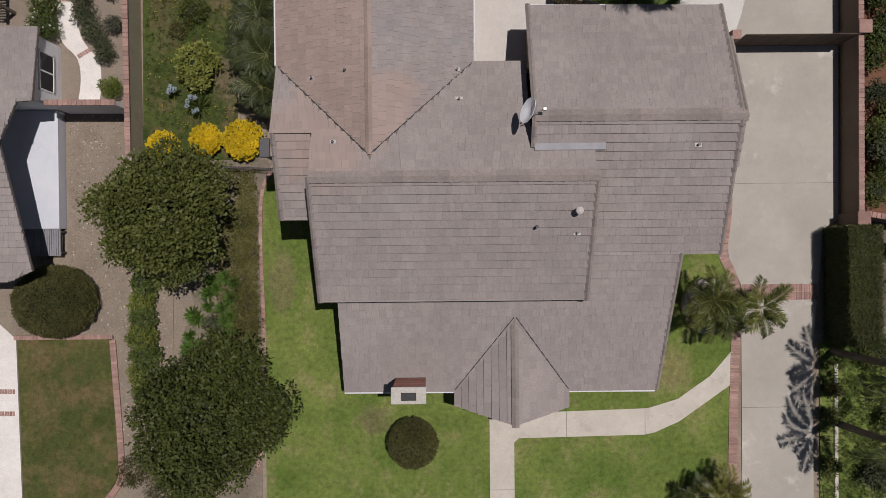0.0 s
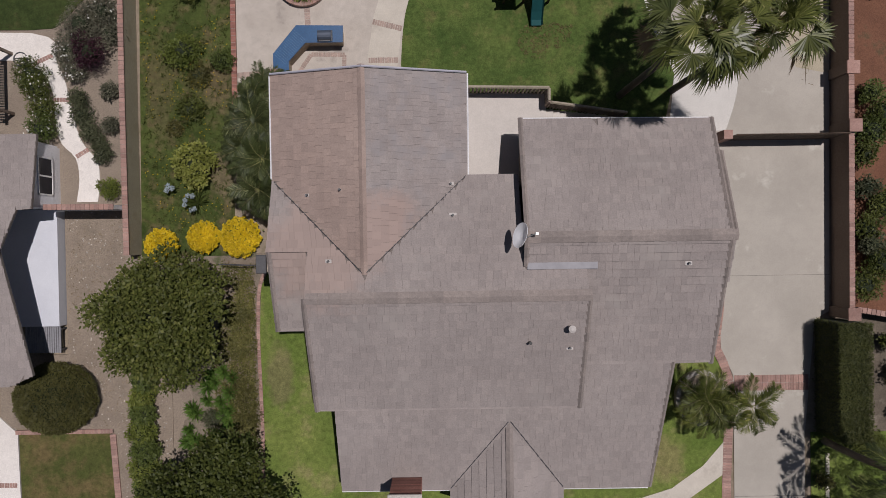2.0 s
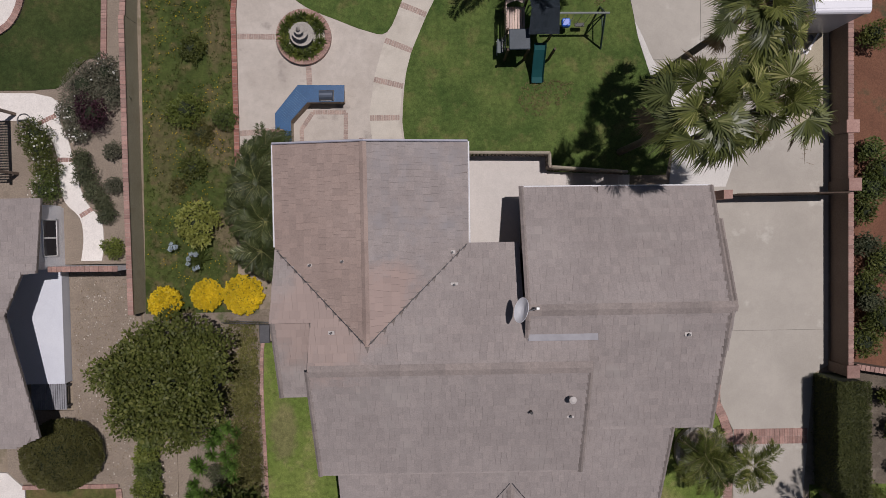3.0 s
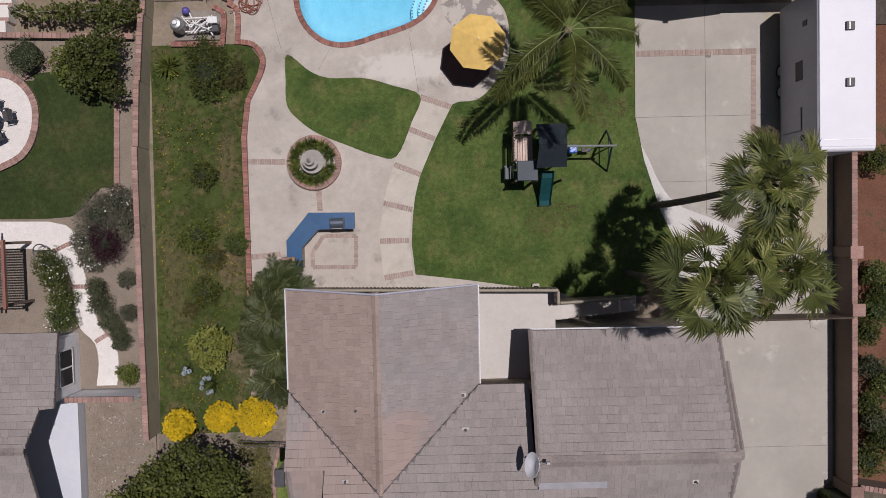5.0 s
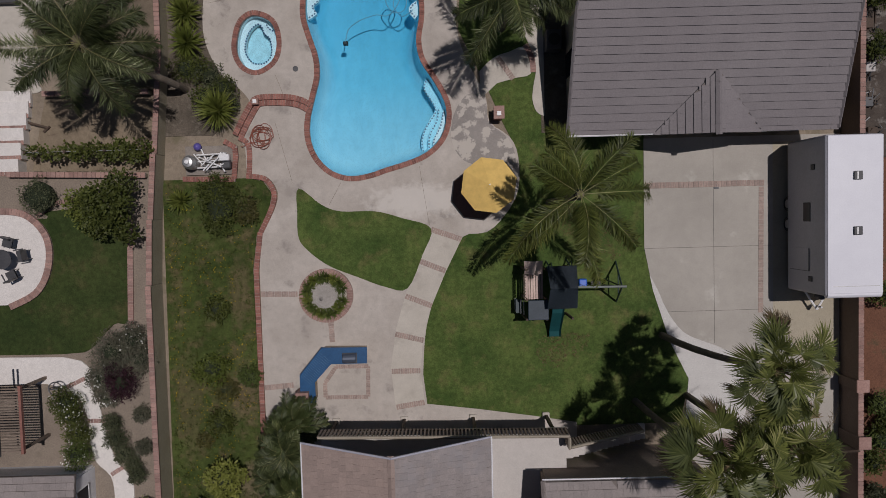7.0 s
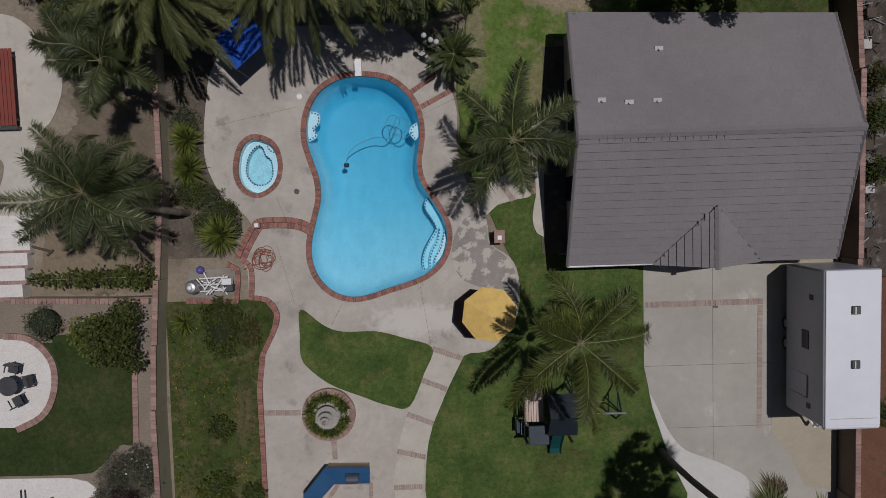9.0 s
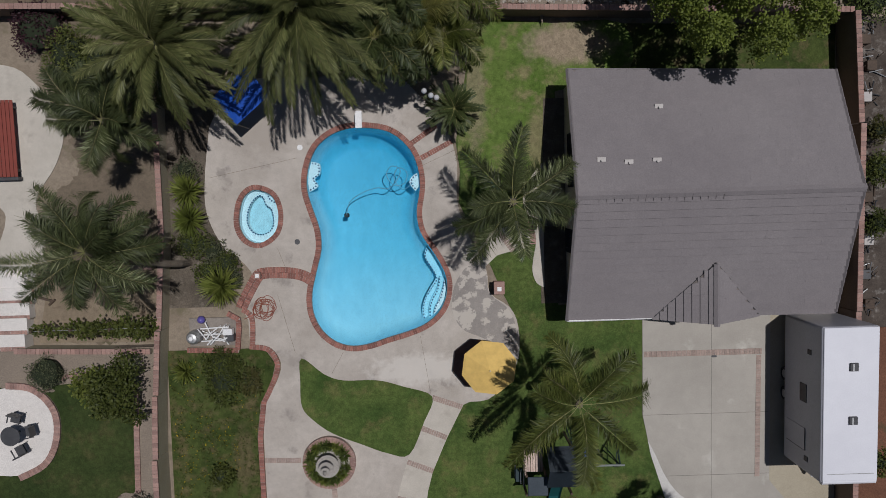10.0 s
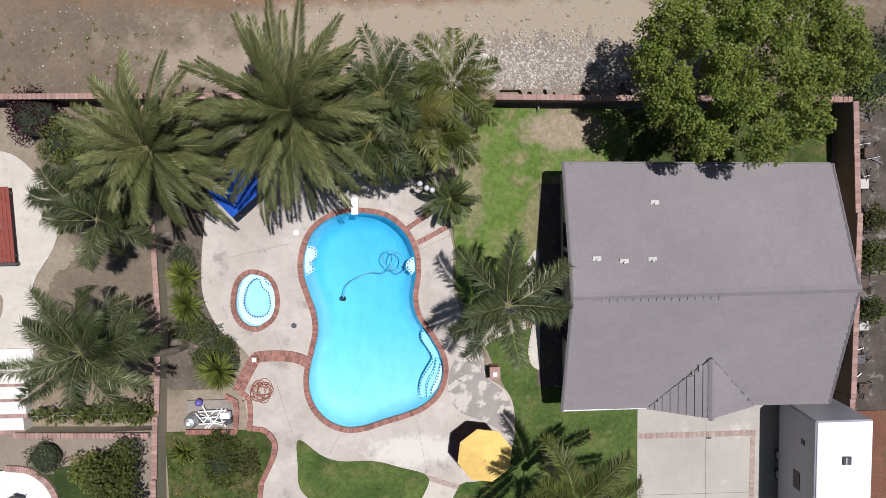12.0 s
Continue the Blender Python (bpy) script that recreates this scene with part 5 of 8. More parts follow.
SLAT_WOOD = surface("pale brown slats", (0.24, 0.19, 0.155), (0.32, 0.26, 0.215), 1.5, 12.0, rough=0.85, rnd=0.15)


def railing(parent, a, b, height=1.1):
    """Two rails, balusters and posts from a to b, which may fall."""
    a, b = Vector(a), Vector(b)
    run = (b - a).length
    part("rail", tube([a + Vector((0, 0, height)), b + Vector((0, 0, height))], 0.07, 6), RAIL_CAP, parent, "tan rail cap")
    part("rail", tube([a + Vector((0, 0, 0.1)), b + Vector((0, 0, 0.1))], 0.035, 6), BROWN_WOOD, parent)
    n = int(run / 0.16)
    me = data_of("baluster", box(-0.035, -0.06, 0.08, 0.035, 0.06, height))
    me.materials.append(SLAT_WOOD)
    for i in range(n + 1):
        part("baluster", me, SLAT_WOOD, parent, m=Matrix.Translation(a.lerp(b, i / n)))


railing(balcony, (-7.15, 8.54, 2.6), (3.55, 8.3, 2.6))
for x in (-6.92, -3.66, -0.37, 3.12):
    part("post", box(x - 0.07, 8.05, 0.06, x + 0.07, 8.2, 2.55, 0.01), BROWN_WOOD, balcony)
    part("post_base", box(x - 0.17, 7.98, 0.06, x + 0.17, 8.3, 0.2, 0.03), WALKWAY, balcony, "pale concrete footing")
railing(balcony, (3.57, 8.26, 2.6), (3.57, 7.76, 2.6))
stairs = base("garden_stairs", "pale outdoor stairs with a brown slatted railing", "stairs")
for i in range(14):
    part("tread", box(3.62 + 0.3 * i, 6.9, 2.3 - 0.175 * i, 3.94 + 0.3 * i, 7.62, 2.5 - 0.175 * i, 0.01), DECK_PALE, stairs)
railing(stairs, (3.66, 7.74, 2.4), (7.4, 7.66, 0.3))

for i in range(17):
    x = 4.95 + 0.315 * i
    part("ridge_clip", tube([(x, 26.36, r_south(x, 26.36) + 0.06), (x, 26.64, r_south(x, 26.64) + 0.08)], 0.014, 5), TILE_GREY, rear, "small raised ridge clip")
solid("floor_drain", box(11.42 - 0.12, 18.86 - 0.12, 0.03, 11.42 + 0.12, 18.86 + 0.12, 0.058, 0.01), DARK_GREY, "small square metal drain in the parking pad", "drain")

# window and garage openings that show obliquely
for x, y, z0, z1 in ((4.41, 27.6, 0.9, 2.1), (4.41, 28.9, 0.9, 2.1), (4.41, 24.6, 0.1, 2.1)):
    part("window", box(x - 0.04, y - 0.55, z0, x + 0.02, y + 0.55, z1, 0.01), GLASS, rear, "dark window")
for x, y, z in ((5.2, 28.11, r_north(0, 28.11)), (6.31, 27.98, r_north(0, 27.98)), (7.47, 28.02, r_north(0, 28.02)), (7.85, 30.3, r_north(0, 30.3))):
    v = part("roof_vent", box(x - 0.19, y - 0.1, z - 0.02, x + 0.17, y + 0.1, z + 0.06, 0.01), VENT_GREY, rear, "pale metal flashing plate")
    part("vent_pipe", lathe([(0.055, z), (0.055, z + 0.16), (0.03, z + 0.16)], 10, x, y - 0.05), VENT_GREY, v)
for a, b in (((10.13, 23.65), (7.8, 21.22)), ((10.17, 23.65), (12.42, 21.22))):
    part("valley", tube([(a[0], a[1], r_south(*a) + 0.05), (b[0], b[1], r_south(*b) + 0.05)], 0.022, 5), DARK_GREY, rear, "dark valley gutter")
part("garage_door", box(8.3, 21.58, 0.05, 12.2, 21.62, 2.1, 0.01), WHITE_PAINT, rear, "white garage door")
win = part("window", box(-18.27, 4.35, 1.35, -18.24, 5.9, 2.35, 0.01), GLASS, white_house, "dark two-part window")
part("window_frame", box(-18.26, 5.1, 1.35, -18.22, 5.17, 2.35), WHITE_PAINT, win)
for y in (4.3, 5.92):
    part("window_frame", box(-18.26, y, 1.3, -18.22, y + 0.06, 2.4), WHITE_PAINT, win)
for z in (1.3, 2.34):
    part("window_frame", box(-18.26, 4.3, z, -18.22, 5.98, z + 0.06), WHITE_PAINT, win)
# driveway gate
gate = base("driveway_gate", "dark slatted metal gate across the driveway", "gate")
for zz in (0.15, 1.7):
    part("gate_rail", tube([(12.2, 6.55, zz), (17.2, 6.55, zz)], 0.04, 6), BROWN_WOOD, gate)
me = data_of("gate_slat", box(-0.05, -0.015, 0.1, 0.05, 0.015, 1.8))
me.materials.append(BROWN_WOOD)
for i in range(42):
    part("gate_slat", me, BROWN_WOOD, gate, m=Matrix.Translation((12.22 + i * 0.12, 6.55, 0)))
p = base("gate_pier", "brick gate pier beside the garage", "pier")
part("pier_body", box(11.55, 6.35, 0, 11.95, 6.75, 1.85, 0.01), PALE_BRICK, p)

# ---- travel trailer ----
VAN_WHITE = surface("white trailer roof", (0.68, 0.68, 0.73), (0.74, 0.74, 0.785), 0.5, 3.0, rough=0.45, speck=0.05, relief=0.0, fine_amount=0.06)
# Trailer white lowered to grey, painting the shade on its west side.
VAN_SIDE_SHADED = surface("trailer side greyed for shade", (0.36, 0.36, 0.40), (0.42, 0.42, 0.46), 0.6, 4.0, rough=0.4, relief=0.0, fine_amount=0.08)
trailer = base("travel_trailer", "white travel trailer parked beside the boundary wall", "trailer")
bm = box(14.58, 13.95, 0.42, 17.06, 20.79, 3.56, 0.1, seg=3)
body = part("body", bm, VAN_SIDE_SHADED, trailer)
part("roof", box(14.64, 14.05, 3.54, 17.0, 20.75, 3.61, 0.03, seg=2), VAN_WHITE, trailer, "bright white roof")
part("front_cap", tube([(14.66, 14.02, 3.44), (16.98, 14.02, 3.44)], 0.16, 12), VAN_WHITE, trailer, "rounded white front edge")
part("roof_seam", box(14.85, 14.35, 3.61, 16.85, 14.38, 3.62), METAL, trailer)
for y in (19.05, 16.72):
    v = part("roof_vent", box(15.72, y - 0.18, 3.6, 16.08, y + 0.18, 3.7, 0.02), DARK_GREY, trailer, "square dark roof vent")
    part("vent_lid", box(15.82, y - 0.15, 3.7, 15.88, y + 0.15, 3.72), METAL, v)
for y, z0, z1, w in ((19.5, 2.3, 2.6, 0.12), (17.55, 1.7, 2.25, 0.42), (14.6, 2.1, 2.4, 0.12)):
    part("window", box(14.555, y - w, z0 + 0.15, 14.59, y + w, z1 + 0.15, 0.01), GLASS, trailer, "dark side window")
door = part("door", box(14.55, 14.95, 0.75, 14.59, 15.95, 2.3, 0.01), VAN_SIDE_SHADED, trailer)
part("door_gap", box(14.545, 14.93, 0.75, 14.56, 14.95, 2.3), DARK_GREY, door)
part("door_gap", box(14.545, 14.93, 2.3, 14.56, 15.97, 2.32), DARK_GREY, door)
for y in (17.0, 17.95):
    for x in (14.7, 16.92):
        wheel = part("wheel", data_of("wheel", lathe([(0.2, -0.1), (0.33, -0.1), (0.35, -0.05), (0.35, 0.05), (0.33, 0.1), (0.2, 0.1)], 20)), BLACK, trailer, m=pose(x, y, 0.395, 0, 90, 0))
        part("rim", data_of("rim", lathe([(0.05, -0.11), (0.19, -0.11), (0.19, 0.11), (0.05, 0.11)], 16)), METAL, wheel)
for x in (15.3, 16.5):
    part("hitch_beam", tube([(x, 13.9, 0.55), (15.9, 12.95, 0.55)], 0.05, 6), WHITE_PAINT, trailer, "white hitch beam")
part("hitch_jack", tube([(15.9, 13.1, 0.06), (15.9, 13.1, 0.95)], 0.05, 8), METAL, trailer)
part("gas_bottle", lathe([(0.14, 0.58), (0.15, 0.65), (0.15, 0.95), (0.08, 1.05)], 14, 15.9, 13.6), DARK_GREY, trailer)

# ---- patio things ----
UMB = plain("yellow umbrella canvas", (0.74, 0.50, 0.15), 0.85)
# Single canopy; the dark rim beneath it is the painted shadow octagon.
umb = base("patio_umbrella", "yellow eight-sided patio umbrella", "umbrella", m=Matrix.Translation((0.5, 19.12, 0.06)))
def canopy(radius, z, rise, turn, thick=0.03):
    bm = bmesh.new()
    for dz in (0, -thick):
        top = bm.verts.new((0, 0, z + rise + dz))
        ring = []
        for k in range(16):
            a = k * math.tau / 16 + turn
            r = radius * (1.0 if k % 2 == 0 else 0.925)
            ring.append(bm.verts.new((r * math.cos(a), r * math.sin(a), z + dz)))
        for k in range(16):
            bm.faces.new((top, ring[k], ring[(k + 1) % 16]))
    return bm
part("canopy", canopy(1.27, 2.1, 0.55, 0.25), UMB, umb, "yellow canvas")
part("pole", tube([(0, 0, 0), (0, 0, 2.7)], 0.025), METAL, umb)
part("umbrella_base", lathe([(0.28, 0), (0.28, 0.05), (0.05, 0.1)], 20), DARK_GREY, umb)
for k in range(8):
    a = k * math.tau / 8 + 0.25
    part("rib", tube([(0, 0, 2.58), (1.2 * math.cos(a), 1.2 * math.sin(a), 2.09)], 0.012, 5), METAL, umb)

# Dark octagon laid where the umbrella's shadow falls, to deepen it.
shadow_outline = [(0.08 + 1.22 * math.cos(k * math.tau / 8 + 0.25), 18.8 + 1.22 * math.sin(k * math.tau / 8 + 0.25)) for k in range(8)]
solid("outdoor_rug", sheet(shadow_outline, 0.085, 0.02), surface("dark brown umbrella shadow", (0.15, 0.088, 0.075), (0.19, 0.115, 0.10), 2.0, 20.0, rough=0.95), "dark brown eight-sided sheet painting the umbrella's shadow", "rug")
BLUE = surface("blue tile worktop", (0.014, 0.075, 0.185), (0.022, 0.095, 0.225), 1.5, 20.0, rough=0.35, relief=0.1)
bar = base("outdoor_bar", "angled blue-tiled outdoor counter with a built-in grill", "counter")
outline = [(-8.42, 9.3), (-8.42, 10.6), (-7.36, 11.87), (-5.25, 11.83), (-5.27, 11.08), (-6.95, 11.08), (-7.72, 10.25), (-7.7, 9.28)]
part("counter_top", sheet(outline, 0.92, 0.08), BLUE, bar)
part("counter_base", sheet([(x * 0.985 - 0.1, y) for x, y in [(-8.36, 9.4), (-8.36, 10.55), (-7.3, 11.8), (-5.32, 11.75), (-5.32, 11.15), (-6.93, 11.15), (-7.78, 10.3), (-7.78, 9.35)]], 0.83, 0.8), STUCCO, bar)
for i in range(15):
    part("tile_line", box(-0.32, -0.006, 0, 0.32, 0.006, 0.004), plain("pale grout", (0.07, 0.15, 0.26)) if i == 0 else bpy.data.materials["pale grout"], bar, m=pose(-8.12 + 0.065 * i, 10.35 + 0.077 * i, 0.922, 0, 0, -42))
grill = base("gas_grill", "stainless gas grill with a hooded lid on the counter", "grill")
part("grill_body", box(-6.4, 11.12, 0.92, -5.72, 11.6, 1.0, 0.01), DARK_GREY, grill)
part("grill_lid", tube([(-6.36, 11.36, 1.0), (-5.76, 11.36, 1.0)], 0.22, 14), plain("dull steel lid", (0.09, 0.11, 0.15), 0.45, 0.3), grill, "rounded dark steel lid")
part("handle", tube([(-6.3, 11.1, 1.08), (-5.82, 11.1, 1.08)], 0.018, 6), METAL, grill)
pillar = base("brick_pillar", "pink brick pillar at the end of the counter", "pillar")
part("pillar_body", box(-8.6, 9.25, 0.06, -8.0, 9.85, 1.25, 0.02), PALE_BRICK, pillar)
part("pillar_top", box(-8.45, 9.4, 1.25, -8.15, 9.7, 1.3, 0.01), DARK_GREY, pillar)

STONE = surface("cast stone", (0.33, 0.305, 0.275), (0.42, 0.39, 0.355), 1.5, 10.0, rough=0.9, relief=0.3)
fount = base("tiered_fountain", "grey cast-stone tiered fountain in a round planted bed", "fountain", m=Matrix.Translation((-7.17, 14.22, 0)))
part("pedestal", lathe([(0.35, 0.05), (0.4, 0.15), (0.2, 0.3), (0.16, 0.55)], 24), STONE, fount)
part("lower_bowl", lathe([(0.15, 0.5), (0.5, 0.62), (0.55, 0.72), (0.48, 0.7), (0.1, 0.6)], 32), STONE, fount)
part("middle_bowl", lathe([(0.12, 0.6), (0.1, 0.95), (0.34, 1.05), (0.37, 1.12), (0.3, 1.1), (0.08, 1.02)], 28), STONE, fount)
part("upper_bowl", lathe([(0.07, 1.05), (0.06, 1.28), (0.2, 1.34), (0.22, 1.4), (0.16, 1.38), (0.05, 1.36)], 24), STONE, fount)
part("finial", lathe([(0.04, 1.36), (0.08, 1.45), (0.1, 1.52), (0.05, 1.6), (0.01, 1.68)], 16), STONE, fount)
part("basin_ring", strip([(0.74 * math.cos(k * math.tau / 32), 0.74 * math.sin(k * math.tau / 32)) for k in range(32)], 0.07, 0.3, 0.28, True), STONE, fount)
part("basin_floor", lathe([(0.7, 0.05), (0.7, 0.14), (0.05, 0.15)], 28), STONE, fount)
ring = [(-7.17 + 1.14 * math.cos(k * math.tau / 40), 14.22 + 1.14 * math.sin(k * math.tau / 40)) for k in range(40)]
edging("planter_ring", "round red brick planter ring", ring, 0.12, 0.28, 0.32, PALE_BRICK, True)
ring = [(11.05 + 1.1 * math.cos(k * math.tau / 40), -5.45 + 1.2 * math.sin(k * math.tau / 40)) for k in range(40)]
pl = base("round_planter", "round pale stone planter ring by the driveway", "planter")
part("planter_rim", strip(ring, 0.1, 0.35, 0.34, True), STONE, pl)
part("soil", sheet(ring, 0.25), MULCH, pl, "dark soil")

# swing set
GREEN_GREY = surface("dark slate canopy", (0.03, 0.045, 0.06), (0.045, 0.06, 0.078), 1.5, 8.0, rough=0.6)
NAVY = plain("dark green frame paint", (0.015, 0.035, 0.04), 0.5)
GREEN_SLIDE = plain("dark green slide plastic", (0.01, 0.07, 0.075), 0.7, 0.0, 0.2)
PINK_WOOD = surface("weathered pink-brown boards", (0.50, 0.38, 0.33), (0.60, 0.48, 0.42), 2.0, 14.0, rough=0.85, rnd=0.25)
play = base("swing_set", "wooden play tower with dark canopies, a green slide and swings", "playset")
for x in (2.1, 3.0, 4.15):
    for y in (13.05, 13.95, 15.3):
        part("tower_post", box(x - 0.05, y - 0.05, 0, x + 0.05, y + 0.05, 1.9, 0.008), BROWN_WOOD, play)
for i in range(7):
    part("deck_board", box(2.14 + 0.115 * i, 13.9, 1.25, 2.235 + 0.115 * i, 15.1, 1.29), PINK_WOOD, play)
for i in range(9):
    part("guard_slat", box(2.03, 13.95 + 0.13 * i, 1.2, 2.07, 14.03 + 0.13 * i, 1.85), PINK_WOOD, play)
for s in (1, -1):
    bm = bmesh.new()
    vs = [bm.verts.new(v) for v in ((3.02, 14.52, 2.85), (4.22, 14.52, 2.85), (4.28, 14.52 + 0.95 * s, 2.3), (2.95, 14.52 + 0.95 * s, 2.3))]
    f = bm.faces.new(vs)
    bmesh.ops.solidify(bm, geom=[f], thickness=0.04)
    part("canopy", bm, GREEN_GREY, play, "dark slate canopy cloth")
part("canopy", box(2.14, 13.03, 1.9, 3.07, 13.93, 1.96, 0.03), GREEN_GREY, play, "dark slate canopy cloth")
bm = bmesh.new()
for s in (1, -1):
    vs = [bm.verts.new(v) for v in ((2.46, 15.1, 2.1), (2.46, 15.68, 2.1), (2.46 + 0.42 * s, 15.68, 1.65), (2.46 + 0.42 * s, 15.1, 1.65))]
    bm.faces.new(vs if s > 0 else vs[::-1])
part("gable_roof", bm, PINK_WOOD, play, "small wooden gable roof")
slide = [(3.6, 13.5, 1.25), (3.6, 13.2, 1.15), (3.6, 12.5, 0.45), (3.6, 12.2, 0.2), (3.6, 11.95, 0.16)]
bm = bmesh.new()
rows_ = [[bm.verts.new((x + dx, y, z + dz)) for dx, dz in ((-0.28, 0.14), (-0.22, 0.0), (0.22, 0.0), (0.28, 0.14))] for x, y, z in slide]
for r, s in zip(rows_, rows_[1:]):
    for k in range(3):
        bm.faces.new((r[k], r[k + 1], s[k + 1], s[k]))
part("slide", bm, GREEN_SLIDE, play, "dark green slide")
part("swing_beam", tube([(4.2, 14.5, 2.2), (6.5, 14.47, 2.2)], 0.05, 8), plain("grey-green swing beam paint", (0.20, 0.22, 0.21), 0.7), play, "grey swing beam")
for y in (15.45, 13.5):
    part("swing_leg", tube([(6.3, 14.47, 2.2), (6.6, y, 0)], 0.045, 6), NAVY, play)
    part("swing_leg", tube([(6.3, 14.47, 2.2), (6.05, 14.47 + (y - 14.47) * 0.15, 0.0)], 0.03, 6), NAVY, play)
for x0, y0 in ((4.23, 15.63), (3.28, 15.55)):
    part("climb_leg", tube([(x0, y0, 0.0), (x0 + 0.05, 15.2, 1.4)], 0.035, 6), NAVY, play)
    part("climb_leg", tube([(x0 + 0.25, y0 - 0.1, 0.0), (x0 + 0.05, 15.2, 1.4)], 0.035, 6), NAVY, play)
part("swing_brace", tube([(6.45, 15.0, 1.0), (6.45, 13.95, 1.0)], 0.03, 6), NAVY, play)
part("swing_seat", box(4.68, 14.34, 0.5, 5.06, 14.72, 0.85, 0.05), plain("bright blue plastic", (0.03, 0.12, 0.55), 0.4), play, "blue toddler swing seat")
part("swing_seat", box(5.3, 14.4, 0.5, 5.75, 14.58, 0.54, 0.01), BLACK, play)
for x in (4.72, 5.02, 5.35, 5.7):
    part("swing_chain", tube([(x, 14.48, 0.6), (x, 14.48, 2.2)], 0.012, 4), METAL, play)
part("ladder", box(1.72, 13.2, 0.7, 2.02, 13.85, 0.76, 0.01), NAVY, play, "dark ladder frame")
for i in range(4):
    part("ladder_rung", tube([(1.74 + 0.1 * i, 13.2, 0.35 + 0.3 * i), (1.74 + 0.1 * i, 13.85, 0.35 + 0.3 * i)], 0.025, 6), METAL, play)

# shade canopy, brick barbecue, pumps, hose, furniture
CANVAS = plain("bright blue canvas", (0.012, 0.085, 0.48), 0.7)
shade = base("shade_canopy", "bright blue canvas shade on dark posts", "canopy")
bm = bmesh.new()
top = bm.verts.new((-9.9, 31.6, 2.75))
ring = [bm.verts.new(v) for v in ((-11.2, 31.3, 2.2), (-10.2, 30.15, 2.15), (-8.75, 31.35, 2.2), (-9.7, 32.8, 2.2))]
for i in range(4):
    bm.faces.new((top, ring[i], ring[(i + 1) % 4]))
part("canvas", bm, CANVAS, shade)
for x, y in ((-11.15, 31.3), (-10.2, 30.2), (-8.8, 31.35), (-9.7, 32.75)):
    part("post", tube([(x, y, 0.06), (x, y, 2.2)], 0.025, 6), DARK_GREY, shade)
bbq = base("brick_barbecue", "small brick barbecue beside the patio", "barbecue")
part("barbecue_body", box(0.95, 22.25, 0.0, 1.35, 22.75, 0.75, 0.02), BRICK, bbq)
part("barbecue_top", box(0.9, 22.2, 0.75, 1.4, 22.8, 0.82, 0.015), PALE_BRICK, bbq)
part("grate", box(1.05, 22.35, 0.82, 1.25, 22.55, 0.85, 0.01), WHITE_PAINT, bbq)
STAINED_PAD = surface("stained pad concrete", (0.22, 0.19, 0.165), (0.31, 0.275, 0.24), 1.0, 5.0, rough=0.9, relief=0.15)
solid("pump_pad", box(-13.55, 20.05, 0.0, -11.3, 21.4, 0.12, 0.01), STAINED_PAD, "concrete pad under the pool pumps", "slab", kind="structure")
tank = base("pool_filter", "grey round pool filter tank", "filter")
part("tank", lathe([(0.3, 0.12), (0.32, 0.3), (0.32, 0.8), (0.22, 0.98), (0.05, 1.02)], 20, -13.15, 20.6), METAL, tank)
part("tank_lid", lathe([(0.1, 1.02), (0.1, 1.1), (0.04, 1.12)], 14, -13.15, 20.6), WHITE_PAINT, tank)
pipes = base("pool_pipework", "tangle of white plastic pipes and pumps", "pipework")
rng = random.Random(5)
for i in range(14):
    px, py, ang, ln = -12.75 + 0.085 * i, 20.35 + rng.random() * 0.6, rng.uniform(0.2, 2.9), rng.uniform(0.12, 0.35)
    ux, uy, pz = math.cos(ang) * ln, math.sin(ang) * ln, rng.uniform(0.3, 0.7)
    part("pipe", tube([(px - ux, py - uy, 0.13), (px - ux, py - uy, pz), (px + ux, py + uy, pz + 0.03), (px + ux * 1.1, py + uy * 1.1, 0.13)], 0.032, 6), WHITE_PAINT, pipes)
for y in (20.35, 20.65, 20.95):
    part("pipe", tube([(-12.9, y, 0.45), (-11.55, y + 0.05, 0.45)], 0.035, 6), WHITE_PAINT, pipes)
part("pump", box(-11.75, 20.3, 0.12, -11.35, 20.65, 0.5, 0.04), DARK_GREY, pipes, "dark pump motor")
part("control_box", box(-11.8, 20.65, 0.4, -11.35, 20.95, 0.7, 0.02), WHITE_PAINT, pipes, "white control box")
ball = solid("beach_ball", lathe([(0.02, 0.1), (0.14, 0.16), (0.19, 0.3), (0.14, 0.44), (0.02, 0.5)], 16, -12.9, 21.35), plain("violet plastic", (0.12, 0.10, 0.36), 0.4), "violet ball lying by the pool pumps", "ball", smooth=True)
coil = [(-9.95 + (0.4 - 0.12 * math.sin(k * 0.117)) * math.cos(k * 0.42) + 0.16 * math.sin(k * 0.061 + 1), 21.78 + (0.38 + 0.1 * math.cos(k * 0.093)) * math.sin(k * 0.42) + 0.13 * math.cos(k * 0.071), 0.075 + 0.0006 * k) for k in range(150)]
solid("garden_hose", tube(coil + [(-10.4, 21.5, 0.1), (-10.9, 21.3, 0.2)], 0.018, 5), plain("red-brown hose", (0.26, 0.09, 0.06), 0.5), "coiled red-brown garden hose on the patio", "hose")
lamp = base("garden_lamp", "garden lamp post with three white globes", "lamp")
part("post", tube([(-1.75, 31.2, 0.0), (-1.75, 31.2, 2.0)], 0.04, 8), BLACK, lamp)
for x, y in ((-2.02, 31.38), (-1.73, 31.18), (-1.49, 31.08)):
    part("globe", lathe([(0.03, 2.0), (0.1, 2.05), (0.125, 2.14), (0.1, 2.23), (0.02, 2.27)], 16, x, y), plain("milky globe glass", (0.55, 0.55, 0.57), 0.3) if x < -2 else bpy.data.materials["milky globe glass"], lamp, "white globe", smooth=True)
    part("bracket", tube([(-1.75, 31.2, 1.9), (x, y, 2.02)], 0.02, 5), BLACK, lamp)
